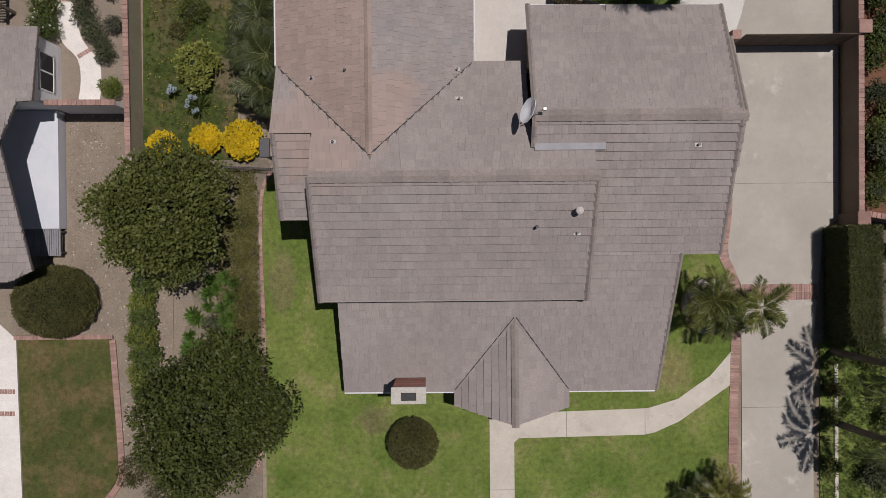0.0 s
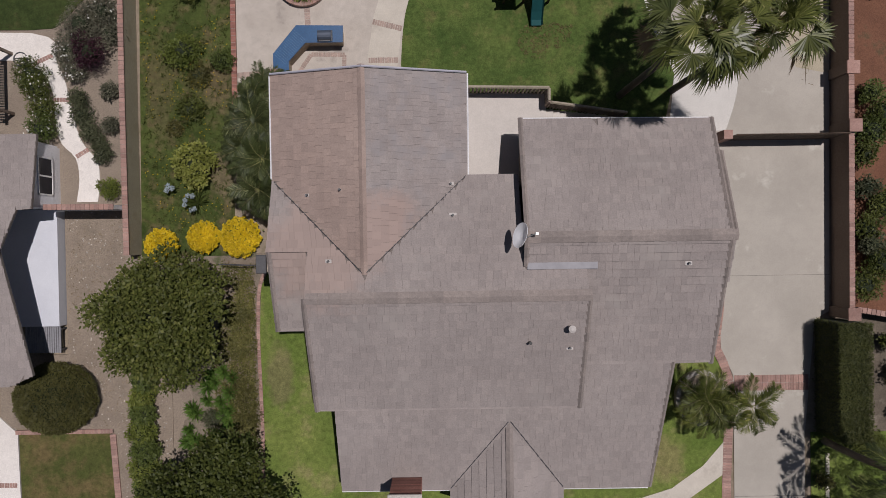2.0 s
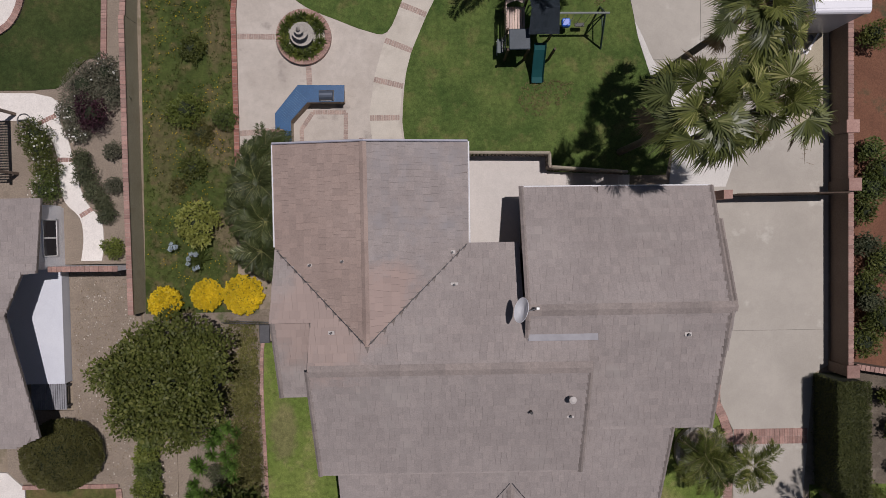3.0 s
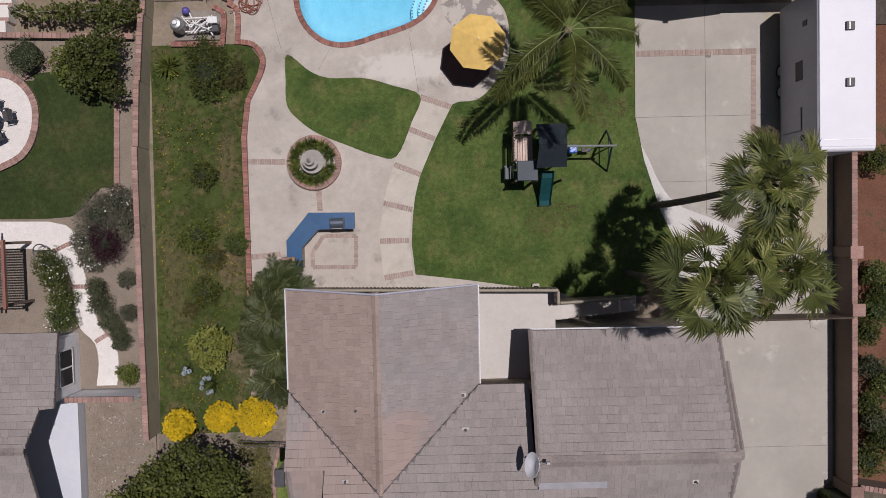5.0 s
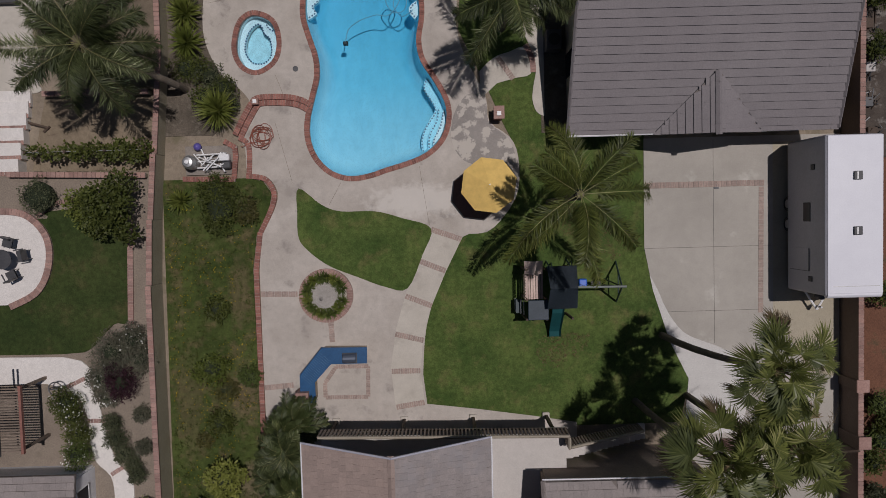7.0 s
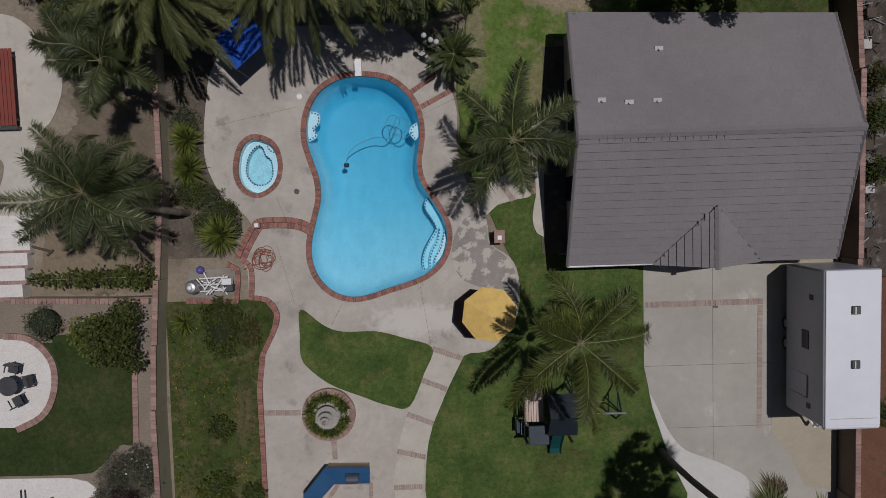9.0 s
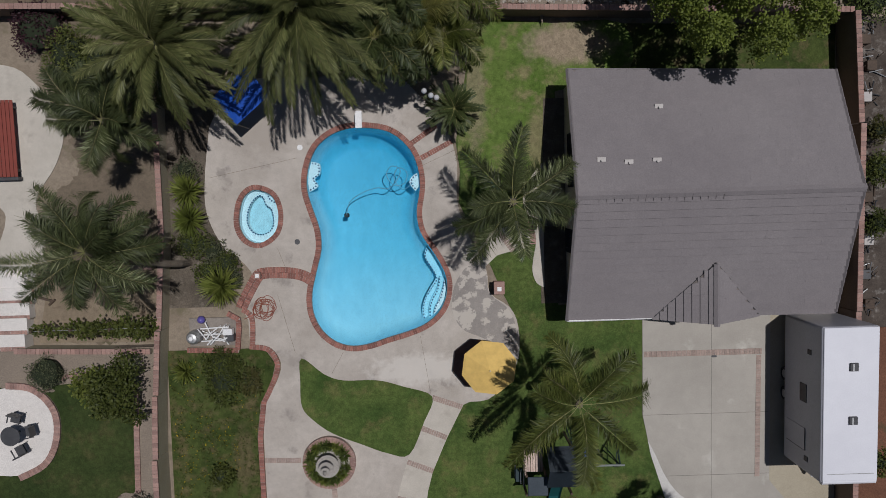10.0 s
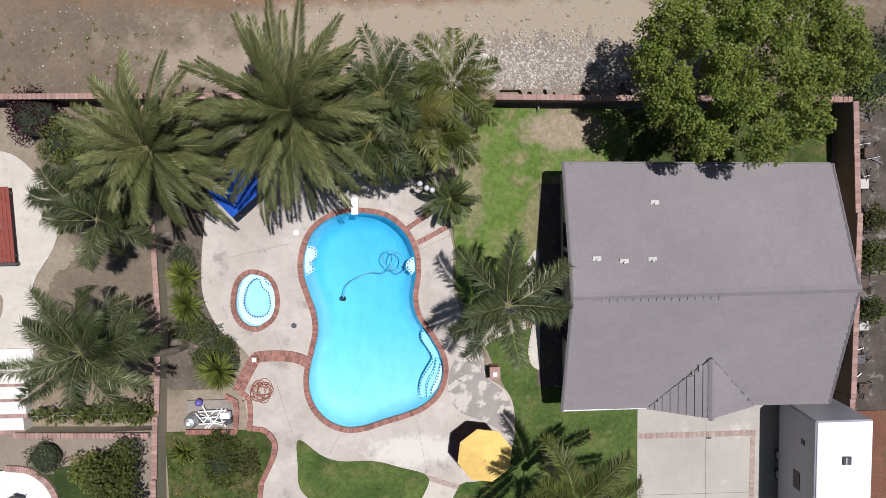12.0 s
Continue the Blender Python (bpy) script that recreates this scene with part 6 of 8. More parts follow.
bench = base("garden_bench", "red-brown wooden bench on the concrete circle", "bench")
for i in range(6):
    part("seat_board", box(-21.95 + 0.18 * i, 28.3, 0.42, -21.79 + 0.18 * i, 31.8, 0.46, 0.008), plain("red-brown stain", (0.22, 0.045, 0.03), 0.6) if i == 0 else bpy.data.materials["red-brown stain"], bench)
for y in (28.6, 31.5):
    part("bench_leg", box(-21.85, y - 0.05, 0.05, -20.95, y + 0.05, 0.42), DARK_GREY, bench)
part("bench_end", box(-21.95, 28.15, 0.05, -20.9, 28.29, 0.42, 0.01), DARK_GREY, bench)
table = base("garden_table", "round dark metal table on the white terrace", "table")
part("tabletop", lathe([(0.45, 1.44), (0.45, 1.48), (0.02, 1.485)], 24, -21.55, 16.4), DARK_GREY, table)
part("table_leg", tube([(-21.55, 16.4, 0.76), (-21.55, 16.4, 1.45)], 0.05, 8), DARK_GREY, table)
chair = base("garden_chair", "dark metal chair beside the round table", "chair", "chairs round the garden table", m=pose(-20.8, 16.55, 0.76, 0, 0, 10))
part("seat", box(-0.22, -0.24, 0.4, 0.24, 0.24, 0.44, 0.01), DARK_GREY, chair)
part("backrest", box(0.2, -0.24, 0.44, 0.26, 0.24, 0.9, 0.01), DARK_GREY, chair)
for x in (-0.2, 0.2):
    for y in (-0.2, 0.2):
        part("leg", tube([(x, y, 0), (x, y, 0.4)], 0.018, 5), DARK_GREY, chair)
for y in (-0.27, 0.27):
    part("armrest", box(-0.2, y - 0.025, 0.62, 0.24, y + 0.025, 0.65), DARK_GREY, chair)
copy_thing(chair, pose(-21.3, 15.65, 0.76, 0, 0, -65))
copy_thing(chair, pose(-21.4, 17.15, 0.76, 0, 0, 75))
arbor = base("slatted_arbor", "grey-brown slatted timber arbor over the path", "arbor")
ARBOR_WOOD = surface("grey-brown timber", (0.17, 0.13, 0.10), (0.25, 0.195, 0.155), 1.5, 12.0, rough=0.9, rnd=0.2)
for i in range(24):
    part("slat", box(-24, 8.05 + 0.12 * i, 2.9, -20.2, 8.11 + 0.12 * i, 2.96), ARBOR_WOOD, arbor)
for x in (-22.7, -21.3, -21.1):
    part("beam", box(x - 0.04, 7.9, 2.97, x + 0.04, 11.6, 3.05), DARK_GREY, arbor)
for y in (8.1, 10.8):
    part("post", box(-20.35, y - 0.06, 0.7, -20.23, y + 0.06, 2.9), ARBOR_WOOD, arbor)
part("fascia", box(-20.22, 7.95, 2.8, -20.1, 10.95, 2.95), BRICK, arbor)
hoop = base("iron_hoop", "dark round iron hoop standing among the flowers", "ornament")
part("hoop_ring", tube([(-19.55 + 0.3 * math.cos(k * math.tau / 20), 10.4, 1.15 + 0.3 * math.sin(k * math.tau / 20)) for k in range(21)], 0.03, 6), DARK_GREY, hoop)
part("hoop_ring", tube([(-19.55 + 0.3 * math.cos(k * math.tau / 20), 10.4 + 0.3 * math.sin(k * math.tau / 20), 1.3) for k in range(21)], 0.03, 6), DARK_GREY, hoop)
part("hoop_stem", tube([(-19.55, 10.4, 0.7), (-19.55, 10.4, 1.3)], 0.025, 6), DARK_GREY, hoop)
ac = base("air_conditioner", "dark air conditioning unit beside the rear house", "air conditioner")
part("ac_case", box(3.4, 25.3, 0.03, 4.1, 26.2, 0.8, 0.03), DARK_GREY, ac)
part("ac_fan", lathe([(0.28, 0.8), (0.28, 0.82), (0.05, 0.83)], 20, 3.75, 25.75), BLACK, ac)
for i, (x, y) in enumerate(((16.62, 22.75), (16.66, 23.55))):
    tb = base("wheeled_bin", "grey wheeled bin beside the rear house", "bin", "bins beside the rear house")
    part("bin_body", box(x - 0.27, y - 0.3, 0.0, x + 0.27, y + 0.3, 0.95, 0.04), DARK_GREY, tb)
    part("bin_lid", box(x - 0.3, y - 0.33, 0.95, x + 0.3, y + 0.33, 1.03, 0.03), plain("grey bin lid", (0.17, 0.165, 0.21), 0.5), tb)
meter = base("utility_box", "white utility boxes on the house wall", "utility box")
part("box_body", box(15.9, 23.6, 0.6, 16.2, 24.3, 1.3, 0.02), WHITE_PAINT, meter)
part("box_pipe", tube([(16.05, 23.5, 0.1), (16.05, 23.5, 1.2)], 0.04, 6), WHITE_PAINT, meter)

STAINED = surface("flaking stained concrete", (0.27, 0.245, 0.225), (0.33, 0.30, 0.275), 0.8, 3.0, stain=(0.52, 0.475, 0.42), stain_scale=1.5, stain_at=(0.52, 0.56), rough=0.9, relief=0.15, fine_amount=0.3)
solid("worn_deck", sheet(smooth_line([(-1.05, 21.4), (-0.9, 22.6), (-0.2, 23.5), (0.6, 23.2), (0.72, 22.2), (1.6, 21.4), (1.95, 20.5), (1.92, 19.1), (1.2, 19.6), (0.2, 20.1), (-0.6, 20.5)], 4), 0.066, 0.02), STAINED, "worn patch of stained flaking concrete", "patio", kind="structure")
for line in ([(-6.3, 19.55), (-6.9, 18.5)], [(-2.6, 20.2), (-2.2, 17.4)], [(-8.6, 19.6), (-9.3, 22.4)], [(-0.6, 29.0), (-2.2, 28.3)], [(-12.2, 28.0), (-8.1, 28.8)], [(-9.2, 24.6), (-8.8, 23.5)]):
    solid("trim", strip(line, 0.006, 0.0635, 0.02), MULCH, "thin dark joint in the pool deck", "joint", kind="structure")


# ---- plants ----
def quads(name, verts, smooth=False):
    """A mesh of many loose four-cornered leaves, from an array of four corners each."""
    v = np.asarray(verts, np.float32).reshape(-1, 3)
    n = len(v) // 4
    me = bpy.data.meshes.new(name)
    me.vertices.add(4 * n)
    me.loops.add(4 * n)
    me.polygons.add(n)
    me.vertices.foreach_set("co", v.ravel())
    me.loops.foreach_set("vertex_index", np.arange(4 * n, dtype=np.int32))
    me.polygons.foreach_set("loop_start", np.arange(0, 4 * n, 4, dtype=np.int32))
    me.update(calc_edges=True)
    return me


def unit(a):
    return a / np.maximum(np.linalg.norm(a, axis=1, keepdims=True), 1e-6)


def leaf_cards(places, length, width, rng, lean=None, lift=0.5):
    """Leaves at places: pointed cards, each turned its own way, most of them facing upwards."""
    n = len(places)
    way = unit(rng.normal(size=(n, 3)) + (0 if lean is None else lean))
    way[:, 2] = way[:, 2] * 0.55 + 0.1
    way = unit(way)
    up = unit(rng.normal(size=(n, 3)) * 0.6 + np.array([0, 0, lift + 0.3]))
    side = unit(np.cross(way, up))
    size = rng.uniform(0.7, 1.3, size=(n, 1))
    l, w = way * length * size, side * width * size
    return np.stack([places, places + 0.5 * l - w / 2, places + l, places + 0.5 * l + w / 2], 1)


def crown(centres, leaves, length, width, seed, shell=0.55, uneven=1.0):
    """Leaves round several clump centres (x, y, z, rx, ry, rz), denser towards their outside."""
    rng = np.random.default_rng(seed)
    c = np.array(centres, float)
    vol = (c[:, 3] * c[:, 4]) ** 1.0
    pick = rng.choice(len(c), size=leaves, p=vol / vol.sum())
    d = unit(rng.normal(size=(leaves, 3)))
    d[:, 2] = np.where(d[:, 2] < -0.35, -d[:, 2], d[:, 2])
    r = shell + (1 - shell) * rng.random((leaves, 1)) ** 0.6
    lump = 1 + uneven * 0.16 * np.sin(5.1 * d[:, :1] * 3 + seed) * np.sin(4.3 * d[:, 1:2] * 3 + seed * 1.7) + uneven * 0.1 * np.sin(11 * d[:, 2:3] + seed)
    p = c[pick, :3] + d * r * lump * c[pick, 3:]
    return leaf_cards(p, length, width, rng, lean=d * 0.8)


def sub_clumps(x, y, z, rx, ry, rz, count, seed, share=0.42):
    """Clumps over a dome, so that its outline is uneven."""
    rng = random.Random(seed)
    out = [(x, y, z - rz * 0.1, rx * 0.72, ry * 0.72, rz * 0.75)]
    for i in range(count):
        a, u = i * 2.399963 + rng.uniform(-0.3, 0.3), (i + 0.5) / count
        h, e = 0.92 - 1.15 * u, 0.0
        e = math.sqrt(max(0.0, 1 - h * h))
        k = rng.uniform(0.55, 0.9) if count < 60 else rng.uniform(0.5, 1.08)
        s = share * rng.uniform(0.55, 1.25)
        out.append((x + k * rx * e * math.cos(a), y + k * ry * e * math.sin(a), z + k * rz * h, rx * s, ry * s, rz * s))
    return out


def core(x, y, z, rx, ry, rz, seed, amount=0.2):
    """A lumpy core inside foliage; the near-black ones stand in for shade."""
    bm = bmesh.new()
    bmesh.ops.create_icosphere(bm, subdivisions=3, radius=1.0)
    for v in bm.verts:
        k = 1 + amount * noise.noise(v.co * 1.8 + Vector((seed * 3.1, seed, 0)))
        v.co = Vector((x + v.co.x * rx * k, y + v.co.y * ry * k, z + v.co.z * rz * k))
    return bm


# Near-black for the cores that paint shade inside crowns, shrubs and hedge.
INNER_SHADE = plain("near-black inner shade", (0.018, 0.026, 0.01), 0.95)
# The palest tone of these dark leaves is a painted highlight.
LEAF_DARK = leafy("dark green leaves", (0.042, 0.058, 0.013), (0.12, 0.138, 0.032), (0.235, 0.235, 0.07))
LEAF_MID = leafy("mid green leaves", (0.055, 0.078, 0.018), (0.12, 0.155, 0.04), (0.19, 0.22, 0.065))
LEAF_LIGHT = leafy("light yellow-green leaves", (0.09, 0.12, 0.02), (0.18, 0.21, 0.045), (0.26, 0.27, 0.07))
LEAF_FRESH = leafy("fresh bright green leaves", (0.055, 0.11, 0.018), (0.12, 0.21, 0.04), (0.2, 0.28, 0.07))
LEAF_OLIVE = leafy("olive leaves", (0.06, 0.062, 0.018), (0.12, 0.115, 0.036), (0.17, 0.15, 0.06))
LEAF_GREY = leafy("grey-green leaves", (0.06, 0.07, 0.036), (0.13, 0.14, 0.075), (0.21, 0.21, 0.13))
BED_GRASS = leafy("straw-green ground cover", (0.10, 0.105, 0.03), (0.20, 0.19, 0.065), (0.32, 0.29, 0.12))
LEAF_PURPLE = leafy("purple leaves", (0.02, 0.008, 0.014), (0.06, 0.02, 0.03))
YELLOW = leafy("yellow blossom", (0.52, 0.36, 0.012), (0.72, 0.53, 0.016), (0.78, 0.60, 0.04), tilt=0.2)
WHITE_BLOOM = leafy("white blossom", (0.55, 0.55, 0.5), (0.8, 0.8, 0.75))
FROND = leafy("palm frond green", (0.035, 0.05, 0.01), (0.125, 0.145, 0.03), (0.31, 0.31, 0.09), rough=0.48, gloss=0.35, tilt=0.25)
FROND_DARK = leafy("dark palm frond green", (0.035, 0.052, 0.016), (0.085, 0.105, 0.034), (0.20, 0.215, 0.095), rough=0.48, gloss=0.35, tilt=0.25)
# Both frond greens: palest tone stands in for glossy highlights, darkest for gaps.
FROND_DATE = leafy("grey-green date palm frond", (0.03, 0.04, 0.012), (0.165, 0.178, 0.062), (0.40, 0.40, 0.18), rough=0.5, gloss=0.35, tilt=0.25)
FROND_GREY = leafy("grey-green palm frond", (0.022, 0.034, 0.011), (0.11, 0.13, 0.048), (0.38, 0.4, 0.22), rough=0.5, gloss=0.35, tilt=0.25)
FROND_YELLOW = leafy("yellowing palm frond", (0.09, 0.10, 0.02), (0.19, 0.185, 0.05), (0.27, 0.24, 0.08), rough=0.45, gloss=0.4, tilt=0.25)
FAN_GREEN = leafy("fan palm green", (0.05, 0.068, 0.014), (0.17, 0.188, 0.048), (0.40, 0.385, 0.16), rough=0.4, gloss=0.5, tilt=0.25)
FAN_DARK = leafy("dark fan palm green", (0.04, 0.055, 0.015), (0.12, 0.14, 0.045), (0.27, 0.275, 0.12), rough=0.4, gloss=0.5, tilt=0.25)
DRY_LITTER = leafy("dry brown litter", (0.10, 0.07, 0.045), (0.24, 0.185, 0.12), (0.42, 0.36, 0.27), tilt=0.05)
STRAW = leafy("dry palm thatch", (0.16, 0.12, 0.07), (0.26, 0.2, 0.12))


def shrub(name, label, x, y, r, h, material, leaves, seed, length=0.12, width=0.07, z=0.0, squash=1.0, clumps=14, category="shrub", group="", heart=0.78, clipped=False):
    s = base(name, label, category, group)
    mid = z + h * 0.5
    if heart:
        part("inner_foliage", core(x, y, z + h * 0.42, r * heart, r * squash * heart, h * 0.46, seed), INNER_SHADE, s, "near-black inner shade")
    if clipped:
        places = crown([(x, y, z + h * 0.45, r, r * squash, h * 0.55)], leaves, length, width, seed, 0.9, 0.2 if clipped is True else clipped)
    else:
        places = crown(sub_clumps(x, y, mid, r, r * squash, h * 0.52, clumps, seed), leaves, length, width, seed)
    part("foliage", quads("foliage", places), material, s)
    return s


def stem(parent, x, y, z0, z1, r0, r1, material=TRUNK, bend=(0, 0), name="trunk"):
    pts = [(x + bend[0] * t * t, y + bend[1] * t * t, z0 + (z1 - z0) * t) for t in (0, 0.2, 0.4, 0.6, 0.8, 1)]
    part(name, tube(pts, [r0 + (r1 - r0) * t for t in (0, 0.2, 0.4, 0.6, 0.8, 1)], 12), material, parent)


def tree(x, y, r, z, rz, leaves, seed, label, material, length=0.17, width=0.1, trunk=0.2, lobes=(), heart=0.62, share=0.25, count=54):
    t = base("tree", label, "tree")
    stem(t, x, y, 0, z, trunk, trunk * 0.5, BARK)
    rng = random.Random(seed)
    for i in range(7):
        a = i * 0.9 + rng.random()
        part("limb", tube([(x, y, z * 0.45), (x + 0.35 * r * math.cos(a), y + 0.35 * r * math.sin(a), z * 0.85), (x + 0.7 * r * math.cos(a), y + 0.7 * r * math.sin(a), z + rz * 0.3)], [trunk * 0.5, trunk * 0.3, 0.03], 7), BARK, t)
    clumps = sub_clumps(x, y, z, r, r, rz, count, seed, share)
    clumps[0] = (x, y, z + rz * 0.25, r * 0.62, r * 0.62, rz * 0.6) if count < 60 else (x, y, z, r * 0.4, r * 0.4, rz * 0.5)
    for lx, ly, lr in lobes:
        clumps += sub_clumps(lx, ly, z - 0.3, lr, lr, rz * 0.75, 18, seed + 3, 0.34)
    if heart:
        part("inner_foliage", core(x, y, z - 0.35 * rz, r * heart * 0.9, r * heart * 0.9, rz * heart * 0.8, seed, 0.5), INNER_SHADE, t, "near-black inner shade")
    part("crown", quads("crown", crown(clumps, leaves, length, width, seed, 0.45)), material, t)
    return t


def feather(rng, azimuth, rise, length, droop, leaf, pairs, hang=0.35, width=0.035, plume=0.0, bend=0.3, sweep=1.0):
    """One feather frond from the origin: its rib's points, and its leaflets as cards."""
    d = np.array([math.cos(azimuth), math.sin(azimuth), 0.0])
    pts, p, ang = [], np.zeros(3), rise
    steps = 14
    bow = rng.normal() * bend
    for i in range(steps + 1):
        pts.append(p.copy())
        ang -= droop / steps * (0.6 + 0.9 * i / steps)
        d = np.array([math.cos(azimuth + bow * i / steps), math.sin(azimuth + bow * i / steps), 0.0])
        p = p + length / steps * (math.cos(ang) * d + math.sin(ang) * np.array([0, 0, 1.0]))
    pts = np.array(pts)
    cards = []
    for k in range(pairs):
        u = 0.14 + 0.86 * (k + rng.random() * 0.5) / pairs
        i = min(int(u * steps), steps - 1)
        f = u * steps - i
        o = pts[i] * (1 - f) + pts[i + 1] * f
        fwd = pts[i + 1] - pts[i]
        fwd = fwd / np.linalg.norm(fwd)
        side = np.cross(fwd, [0, 0, 1.0])
        side = side / max(np.linalg.norm(side), 1e-6)
        ln = leaf * (0.45 + 0.85 * math.sin(math.pi * min(1.0, u * 0.8 + 0.12))) * rng.uniform(0.85, 1.12)
        for s in (1, -1):
            way = side * s * sweep * rng.uniform(0.75 - 0.5 * plume, 1.0) + fwd * rng.uniform(0.55 - 0.35 * plume, 0.95 + 0.3 * plume) + np.array([0, 0, -hang * rng.uniform(0.2, 1.2) + plume * rng.uniform(-1, 1)])
            way = way / np.linalg.norm(way)
            w = fwd * width / 2
            tip = o + way * ln + np.array([0, 0, -0.1 * ln])
            m = o + way * ln * 0.5
            cards.append([o - w * 0.6, m - w, tip, m + w])
    return pts, np.array(cards)


RIB = leafy("pale yellow-green palm rib", (0.17, 0.17, 0.06), (0.26, 0.25, 0.10), tilt=0.1)


def feather_palm(x, y, z, fronds, length, seed, label, material=None, leaf=0.5, pairs=42, trunk=0.17, bend=(0, 0), rise=(0.15, 1.15), droop=(0.9, 1.7), ground=0.0, name="palm_tree", hang=0.35, width=0.04, group="", plume=0.0, ways=(), sweep=1.0, curl=None):
    p = base(name, label, "palm", group)
    stem(p, x - bend[0], y - bend[1], ground, z, trunk * 1.15, trunk * 0.85, TRUNK, bend)
    # Near-black again, painting the shade where the fronds meet.
    part("crown_shaft", core(x, y, z - 0.35, trunk * 1.2, trunk * 1.2, trunk * 1.1, seed, 0.4), INNER_SHADE, p, "crown shaft painted near-black for inner shade")
    rng = np.random.default_rng(seed)
    for i in range(fronds):
        u = (i + 0.5) / fronds
        az = radians(ways[i % len(ways)]) + rng.normal() * 0.06 if ways else i * 2.399963 + rng.normal() * 0.2
        u = ((i * 7) % fronds + 0.5) / fronds if ways else u
        pts, c = feather(rng, az, rise[1] + (rise[0] - rise[1]) * u + rng.normal() * 0.1, length * rng.uniform(0.78, 1.1) * (0.72 + 0.28 * min(1, u * 2)), (droop[0] + (droop[1] - droop[0]) * u) * rng.uniform(0.8, 1.25), leaf, pairs, hang, width, plume, curl if curl is not None else (0.6 if plume > 0.3 else 0.25), sweep)
        w = np.cross(pts[7] - pts[0], [0, 0, 1.0])
        w = w / max(np.linalg.norm(w), 1e-6) * 0.013
        rib = [[q0 - w * k, q1 - w * (k - 0.06), q1 + w * (k - 0.06), q0 + w * k] for q0, q1, k in zip(pts[:-1] + [0, 0, 0.015], pts[1:] + [0, 0, 0.015], np.linspace(1.0, 0.25, len(pts) - 1))]
        f = part("frond", quads("frond", c), material or FROND, p, m=Matrix.Translation((x, y, z)))
        part("rib", quads("rib", np.array(rib)), RIB, f)
    return p


def fan_palm(x, y, z, fans, radius, seed, label, bend=(0, 0), trunk=0.13):
    """A tall palm of round pleated fans on long stalks, over dry ones and bare flower stalks."""
    p = base("fan_palm", label, "palm", "tall fan palms by the driveway")
    stem(p, x - bend[0], y - bend[1], 0, z, trunk * 1.25, trunk * 0.9, TRUNK, bend)
    part("crown_shaft", core(x, y, z - 0.35, 0.3, 0.3, 0.45, seed, 0.6), STRAW, p, "dry fibrous crown shaft")
    rng = np.random.default_rng(seed)
    for i in range(fans):
        u = (i + 0.5) / fans
        dry = u > 0.86
        az, el = i * 2.399963 + rng.normal() * 0.45, 1.3 - 1.75 * u + rng.normal() * 0.18
        d = np.array([math.cos(az) * math.cos(el), math.sin(az) * math.cos(el), math.sin(el)])
        hub = d * radius * rng.uniform(0.42, 0.6) * (0.45 + 0.75 * min(1.0, u * 1.8))
        d = d + np.array([0, 0, -0.5 - 0.3 * u])
        d /= np.linalg.norm(d)
        side = np.cross(d, [0, 0, 1.0]) + rng.normal(size=3) * 0.45
        side -= d * side.dot(d)
        side /= max(np.linalg.norm(side), 1e-6)
        up = np.cross(side, d)
        up = up if up[2] > 0 else -up
        blade = radius * rng.uniform(0.33, 0.47) * (0.8 if dry else 1.0)
        cards, n = [[-side * 0.025, hub - side * 0.015, hub + side * 0.015, side * 0.025]], 38
        half = math.radians(rng.uniform(95, 125)) * (0.7 if dry else 1.0)
        for k in range(n):
            a = (k / (n - 1) * 2 - 1) * half
            way = math.cos(a) * d + math.sin(a) * side + up * (0.3 * abs(math.sin(a)) + rng.normal() * 0.03)
            way /= np.linalg.norm(way)
            far = blade * (0.72 + 0.28 * math.cos(a * 0.8)) * rng.uniform(0.82, 1.12)
            w = np.cross(way, up)
            w = w / max(np.linalg.norm(w), 1e-6) * 0.034 * blade
            m = hub + way * far * 0.58 + up * (0.025 if k % 2 else -0.025)
            cards.append([hub, m - w, hub + way * far + np.array([0, 0, -0.3 * far * rng.uniform(0.3, 1.7)]), m + w])
        part("fan", quads("fan", np.array(cards)), STRAW if dry else (FAN_DARK if i % 3 == 1 else FAN_GREEN), p, "dry straw-coloured fan" if dry else "", m=Matrix.Translation((x, y, z - 0.1)))
    for i in range(5):
        az = rng.uniform(-1.2, 1.0) + i * 0.25
        reach = radius * rng.uniform(0.75, 1.08)
        arc = [(x + math.cos(az) * reach * t, y + math.sin(az) * reach * t, z + 0.5 * math.sin(2.6 * t) - 0.7 * t * t) for t in (0, 0.25, 0.5, 0.75, 1.0)]
        stalk = part("flower_stalk", tube(arc, [0.02, 0.018, 0.014, 0.01, 0.006], 5), STRAW, p, "dry arching flower stalk")
        twigs = []
        for k in range(26):
            t = rng.uniform(0.4, 1.0)
            o = np.array(arc[min(int(t * 4), 3)]) * (1 - (t * 4) % 1) + np.array(arc[min(int(t * 4) + 1, 4)]) * ((t * 4) % 1)
            q = rng.normal(size=3) * 0.16 + np.array([0, 0, -0.08])
            twigs.append([o, o + q * 0.5 + [0.007, 0.007, 0], o + q, o + q * 0.5 - [0.007, 0.007, 0]])
        part("flower_spray", quads("flower_spray", np.array(twigs)), STRAW, stalk)
    return p


